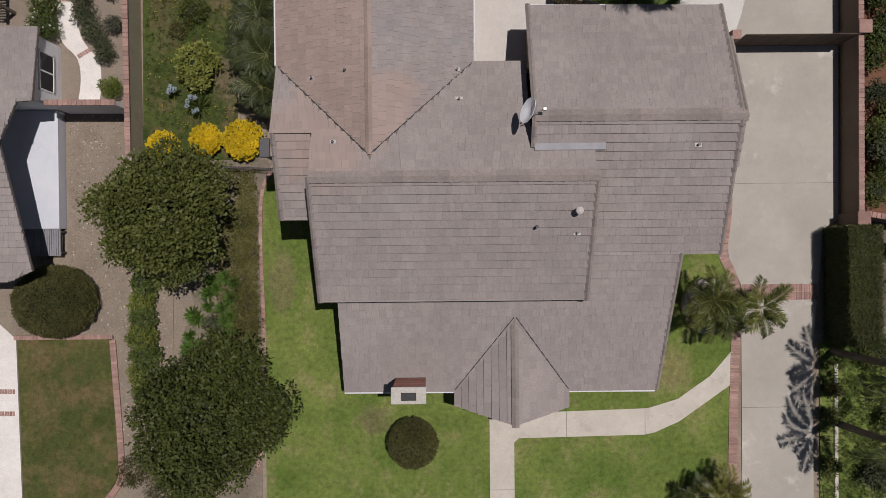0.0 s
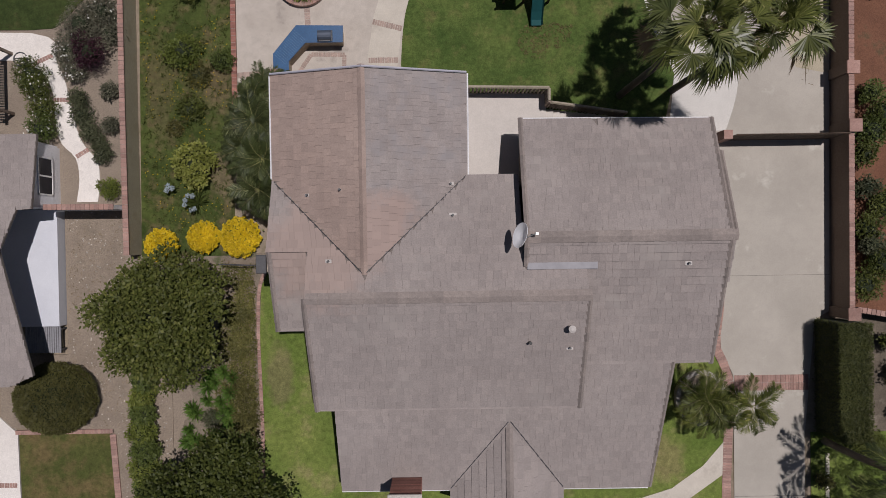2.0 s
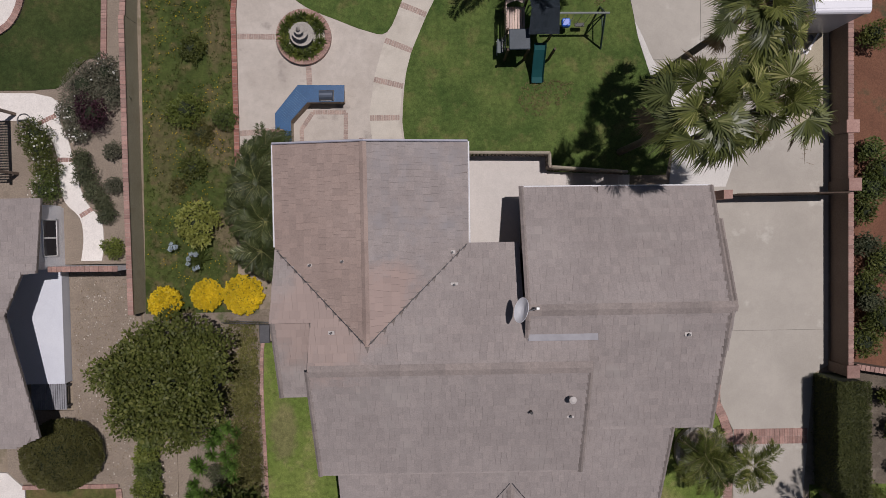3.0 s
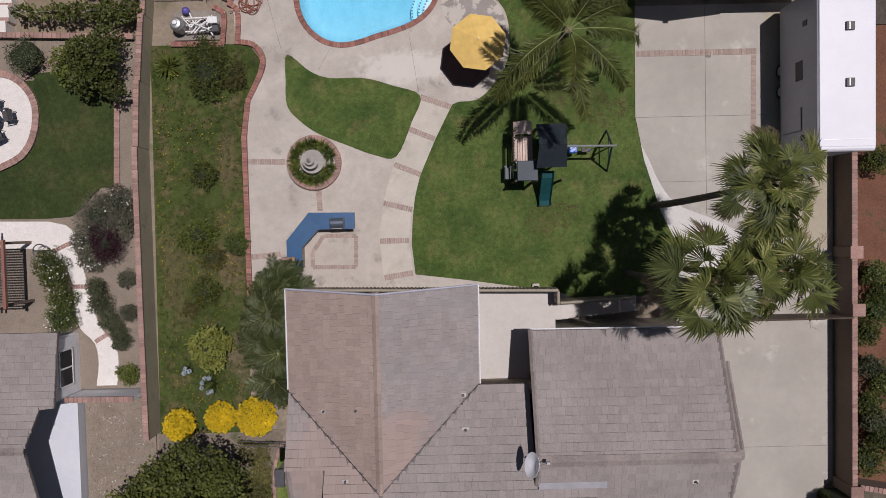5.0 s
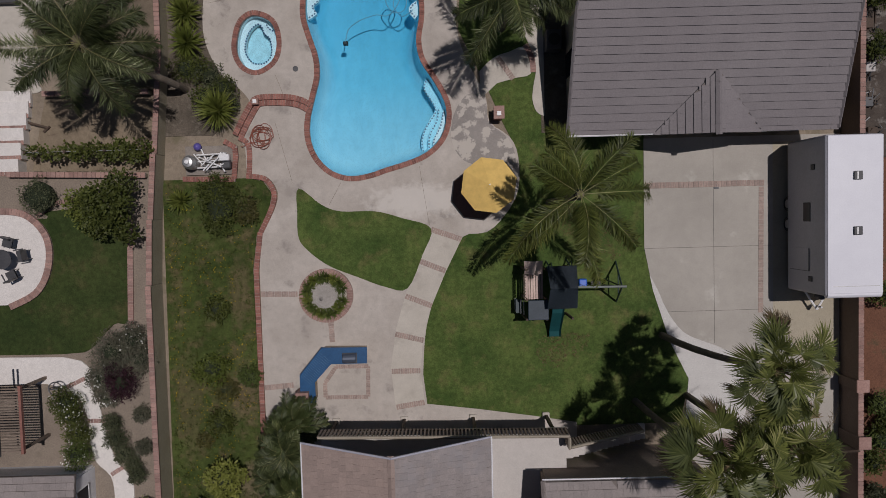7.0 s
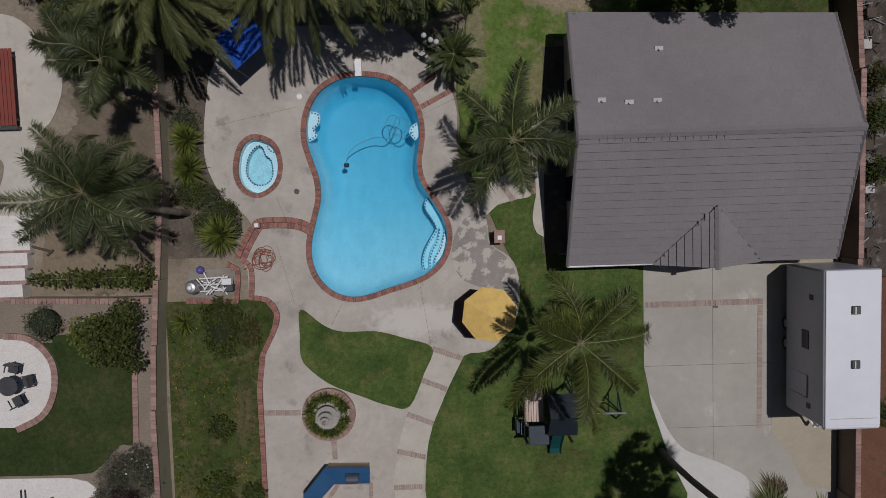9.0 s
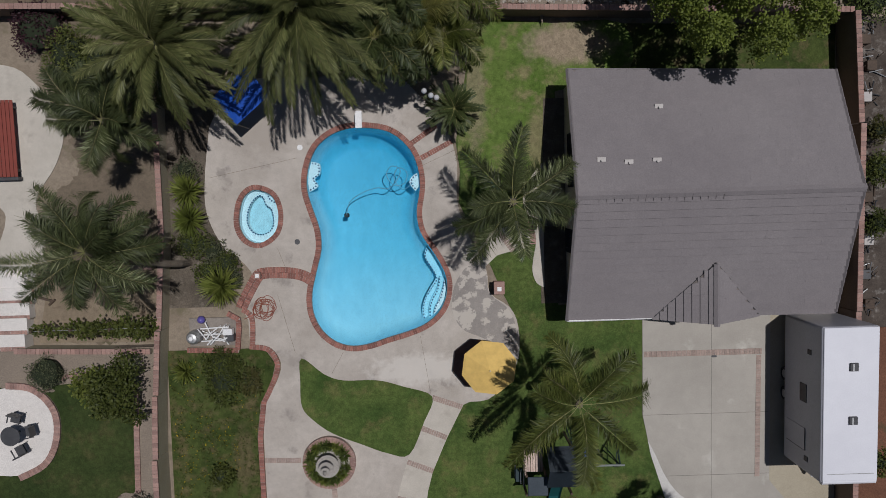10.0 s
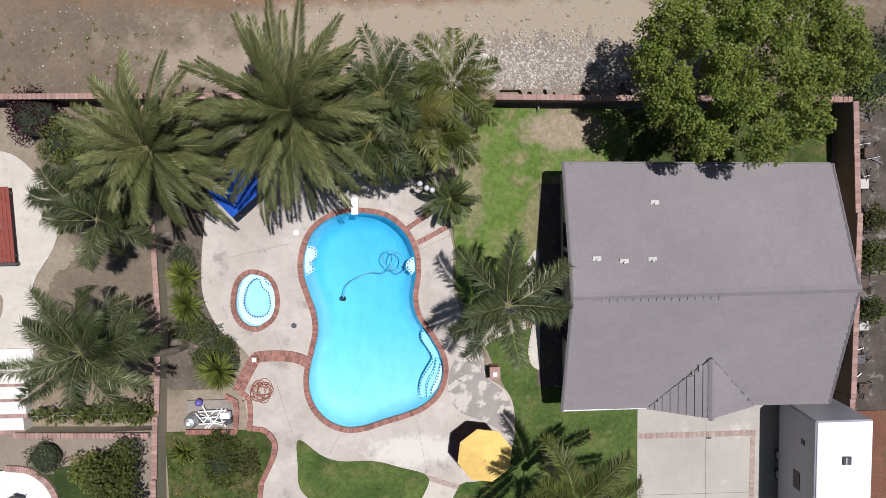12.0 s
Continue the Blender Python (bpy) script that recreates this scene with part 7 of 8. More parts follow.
def tufts(name, label, region, count, seed, blades, height, spread, material, z=0.05, width=0.02, kind="stuff", category="grass"):
    """Grassy tufts strewn over a plan polygon, joined."""
    rng = np.random.default_rng(seed)
    pts = []
    xs, ys = [p[0] for p in region], [p[1] for p in region]
    while len(pts) < count:
        q = (rng.uniform(min(xs), max(xs)), rng.uniform(min(ys), max(ys)))
        if inside(q, region):
            pts.append((*q, z))
    o = np.repeat(np.array(pts), blades, 0)
    n = len(o)
    a = rng.uniform(0, math.tau, n)
    out = np.stack([np.cos(a), np.sin(a), np.zeros(n)], 1)
    h = height * rng.uniform(0.5, 1.2, (n, 1))
    s = spread * rng.uniform(0.3, 1.1, (n, 1))
    o = o + out * rng.uniform(0, 0.06, (n, 1))
    w = np.stack([-out[:, 1], out[:, 0], np.zeros(n)], 1) * width
    up = np.array([0, 0, 1.0])
    cards = np.stack([o - w * 0.6, o + out * s * 0.5 + up * h * 0.8 - w, o + out * s + up * h, o + out * s * 0.5 + up * h * 0.8 + w], 1)
    return solid(name, quads(name, cards), material, label, category, kind=kind)


# trees beside the front lawn
solid("bed_gravel", sheet(ragged(smooth_line([(-14.3, -3.4), (-12.7, -3.5), (-12.75, -4.6), (-13.1, -6.2), (-13.5, -7.6), (-13.9, -8.8), (-14.4, -8.2)], 4), 0.25, 21, 0.08), 0.05, 0.03), GRAVEL, "pale gritty ground between hedge row and flowers", "gravel", kind="structure")
fence = base("iron_fence", "low dark iron fence beside the house", "fence")
for z in (0.25, 0.9):
    part("fence_rail", tube([(-11.1, 1.12, z), (-8.35, 0.98, z)], 0.02, 5), DARK_GREY, fence)
for k in range(20):
    part("fence_bar", tube([(-11.05 + 0.14 * k, 1.12 - 0.007 * k, 0.05), (-11.05 + 0.14 * k, 1.12 - 0.007 * k, 1.0)], 0.01, 4), DARK_GREY, fence)
tree(-12.75, -0.98, 2.95, 2.9, 1.7, 19000, 11, "broad dark green tree over the planting bed", LEAF_DARK)
tree(-11.2, -9.7, 3.2, 2.7, 1.7, 21000, 12, "broad dark green tree over the front bed", LEAF_DARK, lobes=((-8.75, -9.5, 1.35), (-12.2, -11.3, 2.0), (-10.4, -7.6, 1.6)))
tree(10.2, 35.4, 2.5, 5.4, 2.4, 60000, 13, "leafy green tree behind the rear house", leafy("fresh green tree leaves", (0.07, 0.10, 0.015), (0.23, 0.28, 0.05), (0.46, 0.48, 0.13)), 0.11, 0.075, lobes=((12.9, 34.9, 1.2), (7.6, 34.4, 1.0), (7.9, 36.9, 1.3), (12.6, 37.4, 1.5), (13.9, 36.3, 1.1), (14.6, 35.2, 0.7), (6.9, 35.7, 0.8), (11.3, 32.5, 0.85), (9.1, 32.7, 0.8), (12.9, 33.2, 0.8), (8.2, 33.6, 0.6), (10.2, 37.9, 1.2)), heart=0.25, share=0.16, count=80)
shrub("topiary", "round clipped dark green shrub on the front lawn", -2.6, -11.5, 1.12, 1.5, LEAF_OLIVE, 10000, 21, 0.085, 0.05, heart=0.86, clipped=True)
shrub("clipped_hedge", "large rounded clipped hedge beside the white house", -18.65, -4.9, 1.85, 1.7, LEAF_OLIVE, 17000, 22, 0.085, 0.045, squash=0.88, heart=0.88, clipped=True)
for i, (x, y, r) in enumerate(((-13.8, 2.08, 0.68), (-11.84, 2.42, 0.66), (-10.18, 2.4, 0.84))):
    b = shrub("flowering_shrub", "rounded shrub covered in bright yellow flowers", x, y - 0.05, r, 1.05, YELLOW, 9500, 31 + i, 0.075, 0.065, group="yellow shrubs in a row", heart=0.84, clipped=0.75)
    part("green_leaves", quads("green_leaves", crown([(x, y, 0.46, r * 0.98, r * 0.98, 0.57)], 500, 0.1, 0.06, 51 + i)), LEAF_LIGHT, b)
shrub("leafy_shrub", "light yellow-green leafy shrub on the bank", -12.15, 5.75, 0.98, 1.3, leafy("bright yellow-green leaves", (0.12, 0.15, 0.025), (0.25, 0.27, 0.06), (0.36, 0.36, 0.1)), 2400, 41, 0.15, 0.09, heart=0.72)
strip_shrubs = ((-14.95, -4.1, 0.6), (-15.05, -4.95, 0.56), (-15.0, -5.75, 0.6), (-15.05, -6.6, 0.62), (-14.95, -7.4, 0.64), (-15.0, -8.3, 0.72), (-14.9, -9.2, 0.7))
for i, (x, y, r) in enumerate(strip_shrubs):
    shrub("hedge_shrub", "straggling olive green shrub in the hedge row", x + 0.25, y, r, 1.0, LEAF_LIGHT if i % 2 else LEAF_MID, 1900, 60 + i, 0.13, 0.06, group="hedge row in the bed")
for i, (x, y, r, h, m) in enumerate(((-10.5, -2.58, 0.8, 0.35, BED_GRASS), (-10.35, -4.66, 0.8, 0.3, LEAF_OLIVE), (-10.11, -5.96, 0.7, 0.35, LEAF_OLIVE), (-10.5, -1.34, 0.66, 0.4, BED_GRASS), (-15.38, -12.68, 0.8, 0.6, LEAF_OLIVE), (-13.83, -13.48, 1.05, 0.6, LEAF_OLIVE), (-11.76, -6.06, 0.45, 0.5, LEAF_GREY), (-10.2, -7.4, 0.7, 0.5, LEAF_MID), (-12.6, -13.9, 1.0, 0.7, LEAF_MID))):
    shrub("ground_cover", "low spreading leafy ground cover in the bed", x, y, r, h, m, int(900 * r * r) + 300, 80 + i, 0.16, 0.035, group="ground cover plants", heart=0)
bed = [(-11.9, -12.5), (-9.7, -12.5), (-9.65, 1.0), (-11.2, 1.2), (-11.6, -3.0)]
tufts("ground_grass", "wispy olive ground cover in the planting bed", bed, 1300, 5, 9, 0.12, 0.16, BED_GRASS, 0.04, 0.018)
tufts("bed_grass", "fresh green grassy plants in the planting bed", [(-12.0, -12.0), (-9.75, -12.0), (-9.75, 0.2), (-10.4, 0.8), (-10.8, -2.0), (-10.9, -4.0), (-11.0, -6.5)], 1300, 15, 9, 0.12, 0.15, BED_GRASS, 0.05, 0.02)
tufts("yard_litter", "dry brown leaf litter on the bare yard", [(-18.3, -6.3), (-15.2, -6.3), (-15.2, 3.5), (-18.3, 3.5)], 420, 61, 4, 0.02, 0.07, DRY_LITTER, 0.1, 0.02)
tufts("bed_pebbles", "dry leaf litter in the planting bed", bed, 900, 6, 4, 0.03, 0.12, STRAW, 0.045, 0.03)
# the weedy bank
bank = [(-14.75, 2.6), (-10.6, 2.6), (-10.6, 15.5), (-10.0, 18.6), (-10.2, 19.6), (-14.6, 19.7)]
tufts("bank_grass", "rough tufted grass on the bank", bank, 1100, 7, 8, 0.07, 0.1, leafy("bank grass", (0.046, 0.066, 0.015), (0.105, 0.125, 0.033), (0.18, 0.175, 0.065)), 0.06, 0.015)
rng = np.random.default_rng(8)
spots = []
while len(spots) < 620:
    q = (rng.uniform(-14.7, -10.5), rng.uniform(2.8, 19.5))
    if inside(q, bank) and noise.noise(Vector((q[0] * 0.5, q[1] * 0.5, 3.0))) > -0.15:
        spots.append((*q, 0.2))
solid("wild_flowers", quads("wild_flowers", leaf_cards(np.array(spots), 0.05, 0.042, rng, lift=2.0)), YELLOW, "scattered small yellow wild flowers", "flowers", kind="stuff")
for i, (x, y, r, h, m) in enumerate(((-11.92, 18.42, 1.15, 1.0, LEAF_DARK), (-12.02, 19.2, 0.9, 0.9, LEAF_DARK), (-12.33, 13.78, 0.6, 0.6, LEAF_DARK), (-12.64, 10.96, 0.78, 0.8, LEAF_LIGHT), (-10.85, 10.5, 0.5, 0.6, LEAF_MID), (-12.39, 8.33, 0.6, 0.6, LEAF_DARK), (-13.18, 7.44, 0.36, 0.3, LEAF_OLIVE), (-10.75, 18.3, 0.6, 0.6, LEAF_OLIVE), (-12.1, 9.9, 0.6, 0.25, LEAF_OLIVE))):
    shrub("bank_shrub", "loose dark green shrub on the bank", x, y, r, h, m, int(1300 * r) + 300, 100 + i, 0.13, 0.05, group="shrubs on the bank", heart=0.55)


def spiky(name, label, x, y, r, h, blades, material, seed, category="plant", group="", z=0.05, width=0.05, under=None):
    rng = np.random.default_rng(seed)
    n = blades
    a = rng.uniform(0, math.tau, n)
    el = rng.uniform(0.15, 1.3, n)
    out = np.stack([np.cos(a) * np.cos(el), np.sin(a) * np.cos(el), np.sin(el)], 1)
    o = np.tile(np.array([x, y, z]), (n, 1))
    l = r * rng.uniform(0.75, 1.1, (n, 1))
    w = np.stack([-np.sin(a), np.cos(a), np.zeros(n)], 1) * width
    mid = o + out * l * 0.55 + np.array([0, 0, h * 0.15])
    tip = o + out * l
    me = quads(name, np.stack([o - w * 0.5, mid - w, tip, mid + w], 1))
    return part(name, me, material, under) if under else solid(name, me, material, label, category, group)


POM = leafy("pale blue blossom", (0.26, 0.32, 0.36), (0.40, 0.46, 0.50), tilt=0.15)
for k, (x, y, r, heads) in enumerate(((-12.25, 3.95, 0.72, 7), (-13.4, 4.62, 0.45, 5))):
    lily = base("blue_lily", "clump of strappy green leaves with pale blue flower heads", "plant", "blue lilies on the bank")
    spiky("leaf_clump", "", x, y, r, 0.5, 110 if k == 0 else 70, LEAF_MID, 120 + k, width=0.022, under=lily)
    rngl = random.Random(40 + k)
    for i in range(heads):
        hx, hy, hz = x + rngl.uniform(-0.38, 0.38) * (r / 0.6), y + rngl.uniform(-0.3, 0.3) * (r / 0.6), rngl.uniform(0.6, 0.8)
        stalk = part("flower_stalk", tube([(x, y, 0.06), (hx, hy, hz)], 0.01, 4), LEAF_MID, lily)
        part("flower_head", quads("flower_head", crown([(hx, hy, hz, 0.08, 0.08, 0.08)], 50, 0.06, 0.05, 600 + 20 * k + i, 0.7, 0.2)), POM, stalk, "pale blue flower head")
rngl = random.Random(77)
for i, (x, y) in enumerate([(-11.9, -4.0), (-11.3, -3.8), (-10.8, -4.2), (-12.0, -4.6), (-11.5, -4.5), (-11.0, -4.9), (-11.9, -5.2), (-11.4, -5.3), (-10.9, -5.6), (-12.7, -5.6), (-12.4, -5.9), (-11.3, -6.0), (-10.9, -6.3), (-12.9, -6.6), (-12.6, -7.1), (-12.2, -7.2), (-13.0, -7.3), (-11.7, -6.8)]):
    spiky("strap_lily", "bright green strappy lily clump in the planting bed", x + rngl.uniform(-0.12, 0.12), y + rngl.uniform(-0.12, 0.12), rngl.uniform(0.42, 0.56), 0.4, 90, LEAF_FRESH, 620 + i, group="strappy lilies in the bed", width=0.024)
spiky("yucca", "bright green spiky yucca beside the wall", -13.85, 18.85, 0.75, 0.6, 120, LEAF_LIGHT, 122, width=0.03)
spiky("yucca", "yellow-green spiky palm by the pool pumps", -11.75, 22.95, 1.2, 0.9, 260, LEAF_LIGHT, 123, z=0.5, width=0.03)
for i, (x, y) in enumerate(((-13.1, 27.4), (-13.1, 26.1))):
    spiky("fern_palm", "bright green spiky plant along the wall", x, y, 1.0, 0.8, 220, LEAF_LIGHT, 124 + i, group="spiky plants along the wall", z=0.4, width=0.03)
for i, (x, y, r) in enumerate(((-12.17, 24.6, 0.65), (-11.5, 24.0, 0.6), (-12.6, 24.9, 0.55), (-11.3, 23.3, 0.5), (-12.4, 23.6, 0.6), (-13.2, 25.0, 0.7), (-13.2, 28.4, 0.6))):
    shrub("bed_shrub", "dull grey-green shrub beside the pool deck", x, y, r, 0.7, LEAF_GREY if i % 3 == 0 else LEAF_DARK, 800, 130 + i, 0.1, 0.05, group="shrubs beside the pool deck", heart=0.6)
ringp = [(-7.22 + 0.86 * math.cos(a * math.tau / 17), 14.24 + 0.86 * math.sin(a * math.tau / 17)) for a in range(17)]
for i, (x, y) in enumerate(ringp):
    if i not in (0,):
        spiky("fountain_plant", "arching green strappy plant round the fountain", x, y, 0.42, 0.3, 90, LEAF_LIGHT if i % 3 == 0 else LEAF_MID, 140 + i, group="plants round the fountain", z=0.22, width=0.022)
# the neighbouring terrace
LEAF_ASH = leafy("ashy grey-brown leaves", (0.085, 0.085, 0.055), (0.17, 0.165, 0.115), (0.26, 0.25, 0.19))
for i, (x, y, r, h, m) in enumerate(((-16.45, 10.6, 0.78, 1.25, LEAF_PURPLE), (-17.45, 10.75, 0.75, 0.8, LEAF_ASH), (-16.95, 12.0, 0.95, 0.8, LEAF_ASH), (-17.3, 9.85, 0.5, 0.7, LEAF_ASH), (-16.0, 12.5, 0.85, 0.8, LEAF_ASH), (-17.1, 8.67, 0.45, 0.7, LEAF_GREY), (-17.0, 7.95, 0.5, 0.7, LEAF_GREY), (-15.85, 4.6, 0.5, 0.6, LEAF_LIGHT), (-16.65, 7.2, 0.5, 0.7, LEAF_GREY), (-16.15, 6.2, 0.45, 0.6, LEAF_GREY), (-15.8, 9.0, 0.45, 0.5, LEAF_ASH), (-15.75, 7.5, 0.4, 0.5, LEAF_ASH), (-15.7, 11.6, 0.8, 0.7, LEAF_ASH), (-16.9, 11.2, 0.6, 0.8, LEAF_ASH), (-16.3, 6.7, 0.35, 0.5, LEAF_GREY),
                                    (-19.1, 9.75, 0.75, 1.0, LEAF_DARK), (-18.85, 9.1, 0.6, 1.1, LEAF_DARK), (-18.7, 7.3, 0.75, 1.0, LEAF_MID), (-18.6, 8.2, 0.6, 0.9, LEAF_DARK))):
    s = shrub("terrace_shrub", ("dark purple-leaved shrub on the terrace" if m is LEAF_PURPLE else "loose grey flowering shrub on the terrace" if m in (LEAF_ASH, LEAF_GREY) else "leafy green shrub with white blossom on the terrace"), x, y, r, h, m, int(1900 * r), 160 + i, 0.12, 0.04, 0.7, group="shrubs on the terrace", heart=0.45)
    if x < -18.5 or i in (1, 3, 4):
        part("blossom", quads("blossom", crown([(x, y, 0.7 + h * 0.55, r, r, h * 0.5)], 40, 0.09, 0.08, 190 + i)), WHITE_BLOOM, s, "white blossom")
tree(-16.3, 18.65, 1.2, 2.1, 1.1, 3600, 210, "dense dark green garden tree beside the wall", LEAF_DARK, 0.15, 0.085, 0.08, lobes=((-15.75, 19.7, 0.7), (-15.6, 17.5, 0.55), (-16.9, 17.7, 0.5)), heart=0.3)
shrub("lime_shrub", "light yellow-green shrub beside the garden tree", -17.55, 18.75, 0.85, 1.3, LEAF_LIGHT, 1500, 211, 0.14, 0.08, 0.7, heart=0.5)
shrub("round_bush", "rounded grey-green bush beside the brick wall", -19.9, 19.2, 0.85, 1.0, LEAF_GREY, 1500, 220, 0.1, 0.04, 0.6)
vine = base("vine_row", "row of leafy dark vines tied to posts and wires", "vine")
for x in (-20.4, -18.6, -16.8, -15.1):
    part("vine_post", box(x - 0.05, 21.15, 0.05, x + 0.05, 21.25, 1.25, 0.008), BROWN_WOOD, vine)
for z in (0.7, 1.15):
    part("vine_wire", tube([(-20.5, 21.2, z), (-15.0, 21.2, z)], 0.012, 4), METAL, vine)
part("vine_leaves", quads("vine_leaves", crown([(-20.2 + 0.42 * k, 21.2 + 0.14 * math.sin(k * 2.1), 0.95 + 0.12 * math.sin(k * 1.3), 0.3 + 0.025 * k, 0.26 + 0.022 * k, 0.3) for k in range(13)], 1500, 0.15, 0.11, 221, 0.3)), LEAF_DARK, vine)
for p, q in (((-20.9, 22.74, 0.2), (-19.84, 22.42, 0.16)), ((-20.1, 22.25, 0.13), (-19.8, 22.5, 0.13))):
    solid("timber", tube([p, q], 0.06, 6), BROWN_WOOD, "dark timber post lying on the bare soil", "timber")
shrub("flowering_bush", "dark bush with red flowers by the rear wall", -19.3, 35.0, 1.25, 1.2, LEAF_PURPLE, 2600, 222, 0.12, 0.06)
for i, (x, y, r) in enumerate(((-17.95, 33.7, 1.1), (-16.6, 33.2, 1.0), (-17.3, 32.4, 0.7))):
    shrub("garden_bush", "dense dark green bush by the lower circle", x, y, r, 1.4, LEAF_DARK, 2200, 223 + i, 0.12, 0.06)
# hedge and shrubs beyond the east wall
hedge = base("long_hedge", "tall dark clipped hedge beside the driveway", "hedge")
# Near-black box paints the hedge's inner shade behind its leaves.
part("inner_foliage", box(16.5, -7.0, 0, 17.75, -1.85, 2.15, 0.12, seg=2), INNER_SHADE, hedge, "near-black inner shade")
rngh = np.random.default_rng(230)
n = 15000
pts = np.stack([rngh.uniform(16.42, 17.85, n), rngh.uniform(-7.05, -1.8, n), rngh.uniform(2.12, 2.26, n)], 1)
west = np.stack([rngh.normal(16.47, 0.05, 5000), rngh.uniform(-7.05, -1.8, 5000), rngh.uniform(0.1, 2.22, 5000)], 1)
south = np.stack([rngh.uniform(16.42, 17.85, 2500), rngh.normal(-7.05, 0.06, 2500), rngh.uniform(0.1, 2.22, 2500)], 1)
part("foliage", quads("foliage", leaf_cards(np.concatenate([pts, west, south]), 0.075, 0.045, rngh)), leafy("dark hedge leaves", (0.04, 0.05, 0.014), (0.10, 0.11, 0.034), (0.17, 0.175, 0.06)), hedge)
for i, (x, y, r, m) in enumerate(((18.3, 5.72, 0.6, LEAF_DARK), (18.4, 4.2, 0.55, LEAF_GREY), (18.4, 2.4, 0.7, LEAF_DARK), (18.3, -0.2, 0.8, LEAF_DARK), (18.8, 13.73, 0.6, LEAF_DARK), (18.6, 8.5, 0.55, LEAF_MID), (18.7, 6.8, 0.8, LEAF_MID), (18.6, 1.6, 0.6, LEAF_GREY), (19.3, 3.4, 0.9, LEAF_DARK), (19.2, 0.8, 0.9, LEAF_DARK), (19.3, 7.5, 0.9, LEAF_DARK), (18.5, 25.0, 0.6, LEAF_DARK), (18.6, 27.5, 0.8, LEAF_DARK), (18.5, 29.2, 0.6, LEAF_OLIVE), (18.4, 35.4, 1.4, LEAF_MID), (19.2, 36.5, 1.5, LEAF_GREY))):
    shrub("border_shrub", "untidy dark shrub behind the boundary wall", x, y, r, 1.1, m, int(1500 * r), 240 + i, 0.13, 0.06, 0.3, group="shrubs behind the east wall", heart=0.6)
for i, (x, y, r, m) in enumerate(((19.6, -2.9, 0.4, LEAF_DARK), (20.2, -4.4, 0.6, LEAF_DARK), (20.6, -6.2, 0.6, LEAF_DARK), (16.55, -9.3, 0.32, LEAF_OLIVE), (16.5, -10.4, 0.3, LEAF_DARK), (18.6, -7.7, 0.8, LEAF_DARK), (19.3, -10.6, 0.6, LEAF_LIGHT), (16.5, -12.8, 0.35, LEAF_DARK), (18.7, -13.2, 0.8, LEAF_GREY))):
    shrub("garden_shrub", "shaded green shrub beside the driveway", x, y, r, 1.0, m, int(1500 * r), 260 + i, 0.15, 0.06, 0.05, group="shrubs beside the driveway", heart=0.6)
tufts("weed_tufts", "rough grass beside the driveway", [(16.3, -16), (22, -16), (22, -7.3), (16.3, -7.3)], 1500, 9, 8, 0.15, 0.2, LEAF_MID, 0.06, 0.018)
solid("kerb_path", box(16.95, -15, 0.0, 17.12, -8.2, 0.14, 0.01), WALKWAY, "narrow pale kerb in the shaded garden", "kerb", kind="structure")

# palms
feather_palm(-6.75, 34.3, 5.2, 88, 4.6, 300, "massive date palm with long grey-green fronds", FROND_DATE, 0.44, 175, 0.42, rise=(-0.8, 1.45), droop=(0.7, 1.3), hang=0.3, width=0.055, plume=0.04, sweep=0.5, curl=0.22)
feather_palm(-12.3, 33.05, 5.1, 66, 4.0, 301, "date palm with long grey-green fronds", FROND_DATE, 0.42, 160, 0.4, rise=(-0.8, 1.45), droop=(0.7, 1.3), hang=0.3, width=0.055, plume=0.04, sweep=0.5, curl=0.3)
for i, (x, y, z, ln, m) in enumerate(((-0.6, 35.2, 4.5, 2.6, FROND), (-2.1, 34.1, 4.2, 2.5, FROND_YELLOW), (-1.2, 33.3, 3.8, 2.2, FROND), (-3.3, 34.9, 4.8, 2.6, FROND_DARK), (-3.9, 33.2, 4.4, 2.4, FROND_DARK), (-2.7, 32.9, 3.6, 2.1, FROND_DARK))):
    feather_palm(x, y, z, 14, ln, 310 + i, "queen palm with arching green fronds", m, 0.5, 95, 0.14, group="queen palms by the rear wall", hang=0.35, width=0.045, plume=0.6)
feather_palm(1.4, 26.5, 5.2, 12, 3.5, 320, "queen palm with drooping dark green fronds", FROND_GREY, 0.58, 320, 0.17, rise=(-0.3, 1.1), droop=(0.9, 1.5), hang=1.1, width=0.036, plume=0.9, curl=0.55, ways=(168, 137, 105, 63, 31, 322, 345, 275, 236, 205, 85, 10))
feather_palm(3.75, 18.5, 5.9, 11, 4.0, 321, "queen palm with drooping yellow-green fronds", FROND, 0.56, 320, 0.17, rise=(-0.05, 1.0), droop=(0.7, 1.25), hang=1.0, width=0.036, plume=0.85, curl=0.5, bend=(0.25, 0.2), ways=(160, 88, 55, 3, 320, 285, 230, 195, 120, 30, 262, 340))
for i, (x, y, z, ln, lean) in enumerate(((-15.75, 25.0, 4.8, 3.6, (-2.35, 0.95)), (-15.1, 30.3, 4.0, 2.9, (-0.5, 0.2)), (-16.6, 31.2, 3.4, 2.0, (0, 0)))):
    feather_palm(x, y, z, (24, 12, 9)[i], ln, 330 + i, "queen palm with dark arching fronds", FROND_GREY, 0.58, 280, 0.15, lean, group="queen palms beside the boundary wall", hang=1.0, width=0.036, plume=0.9, curl=0.55, rise=(-0.25, 1.1))
feather_palm(-0.7, 30.7, 1.5, 40, 1.4, 340, "dark green cycad with a flat rosette of fronds", FROND_DARK, 0.17, 46, 0.2, rise=(0.0, 1.2), droop=(0.4, 0.7), hang=0.05, width=0.05, name="cycad")
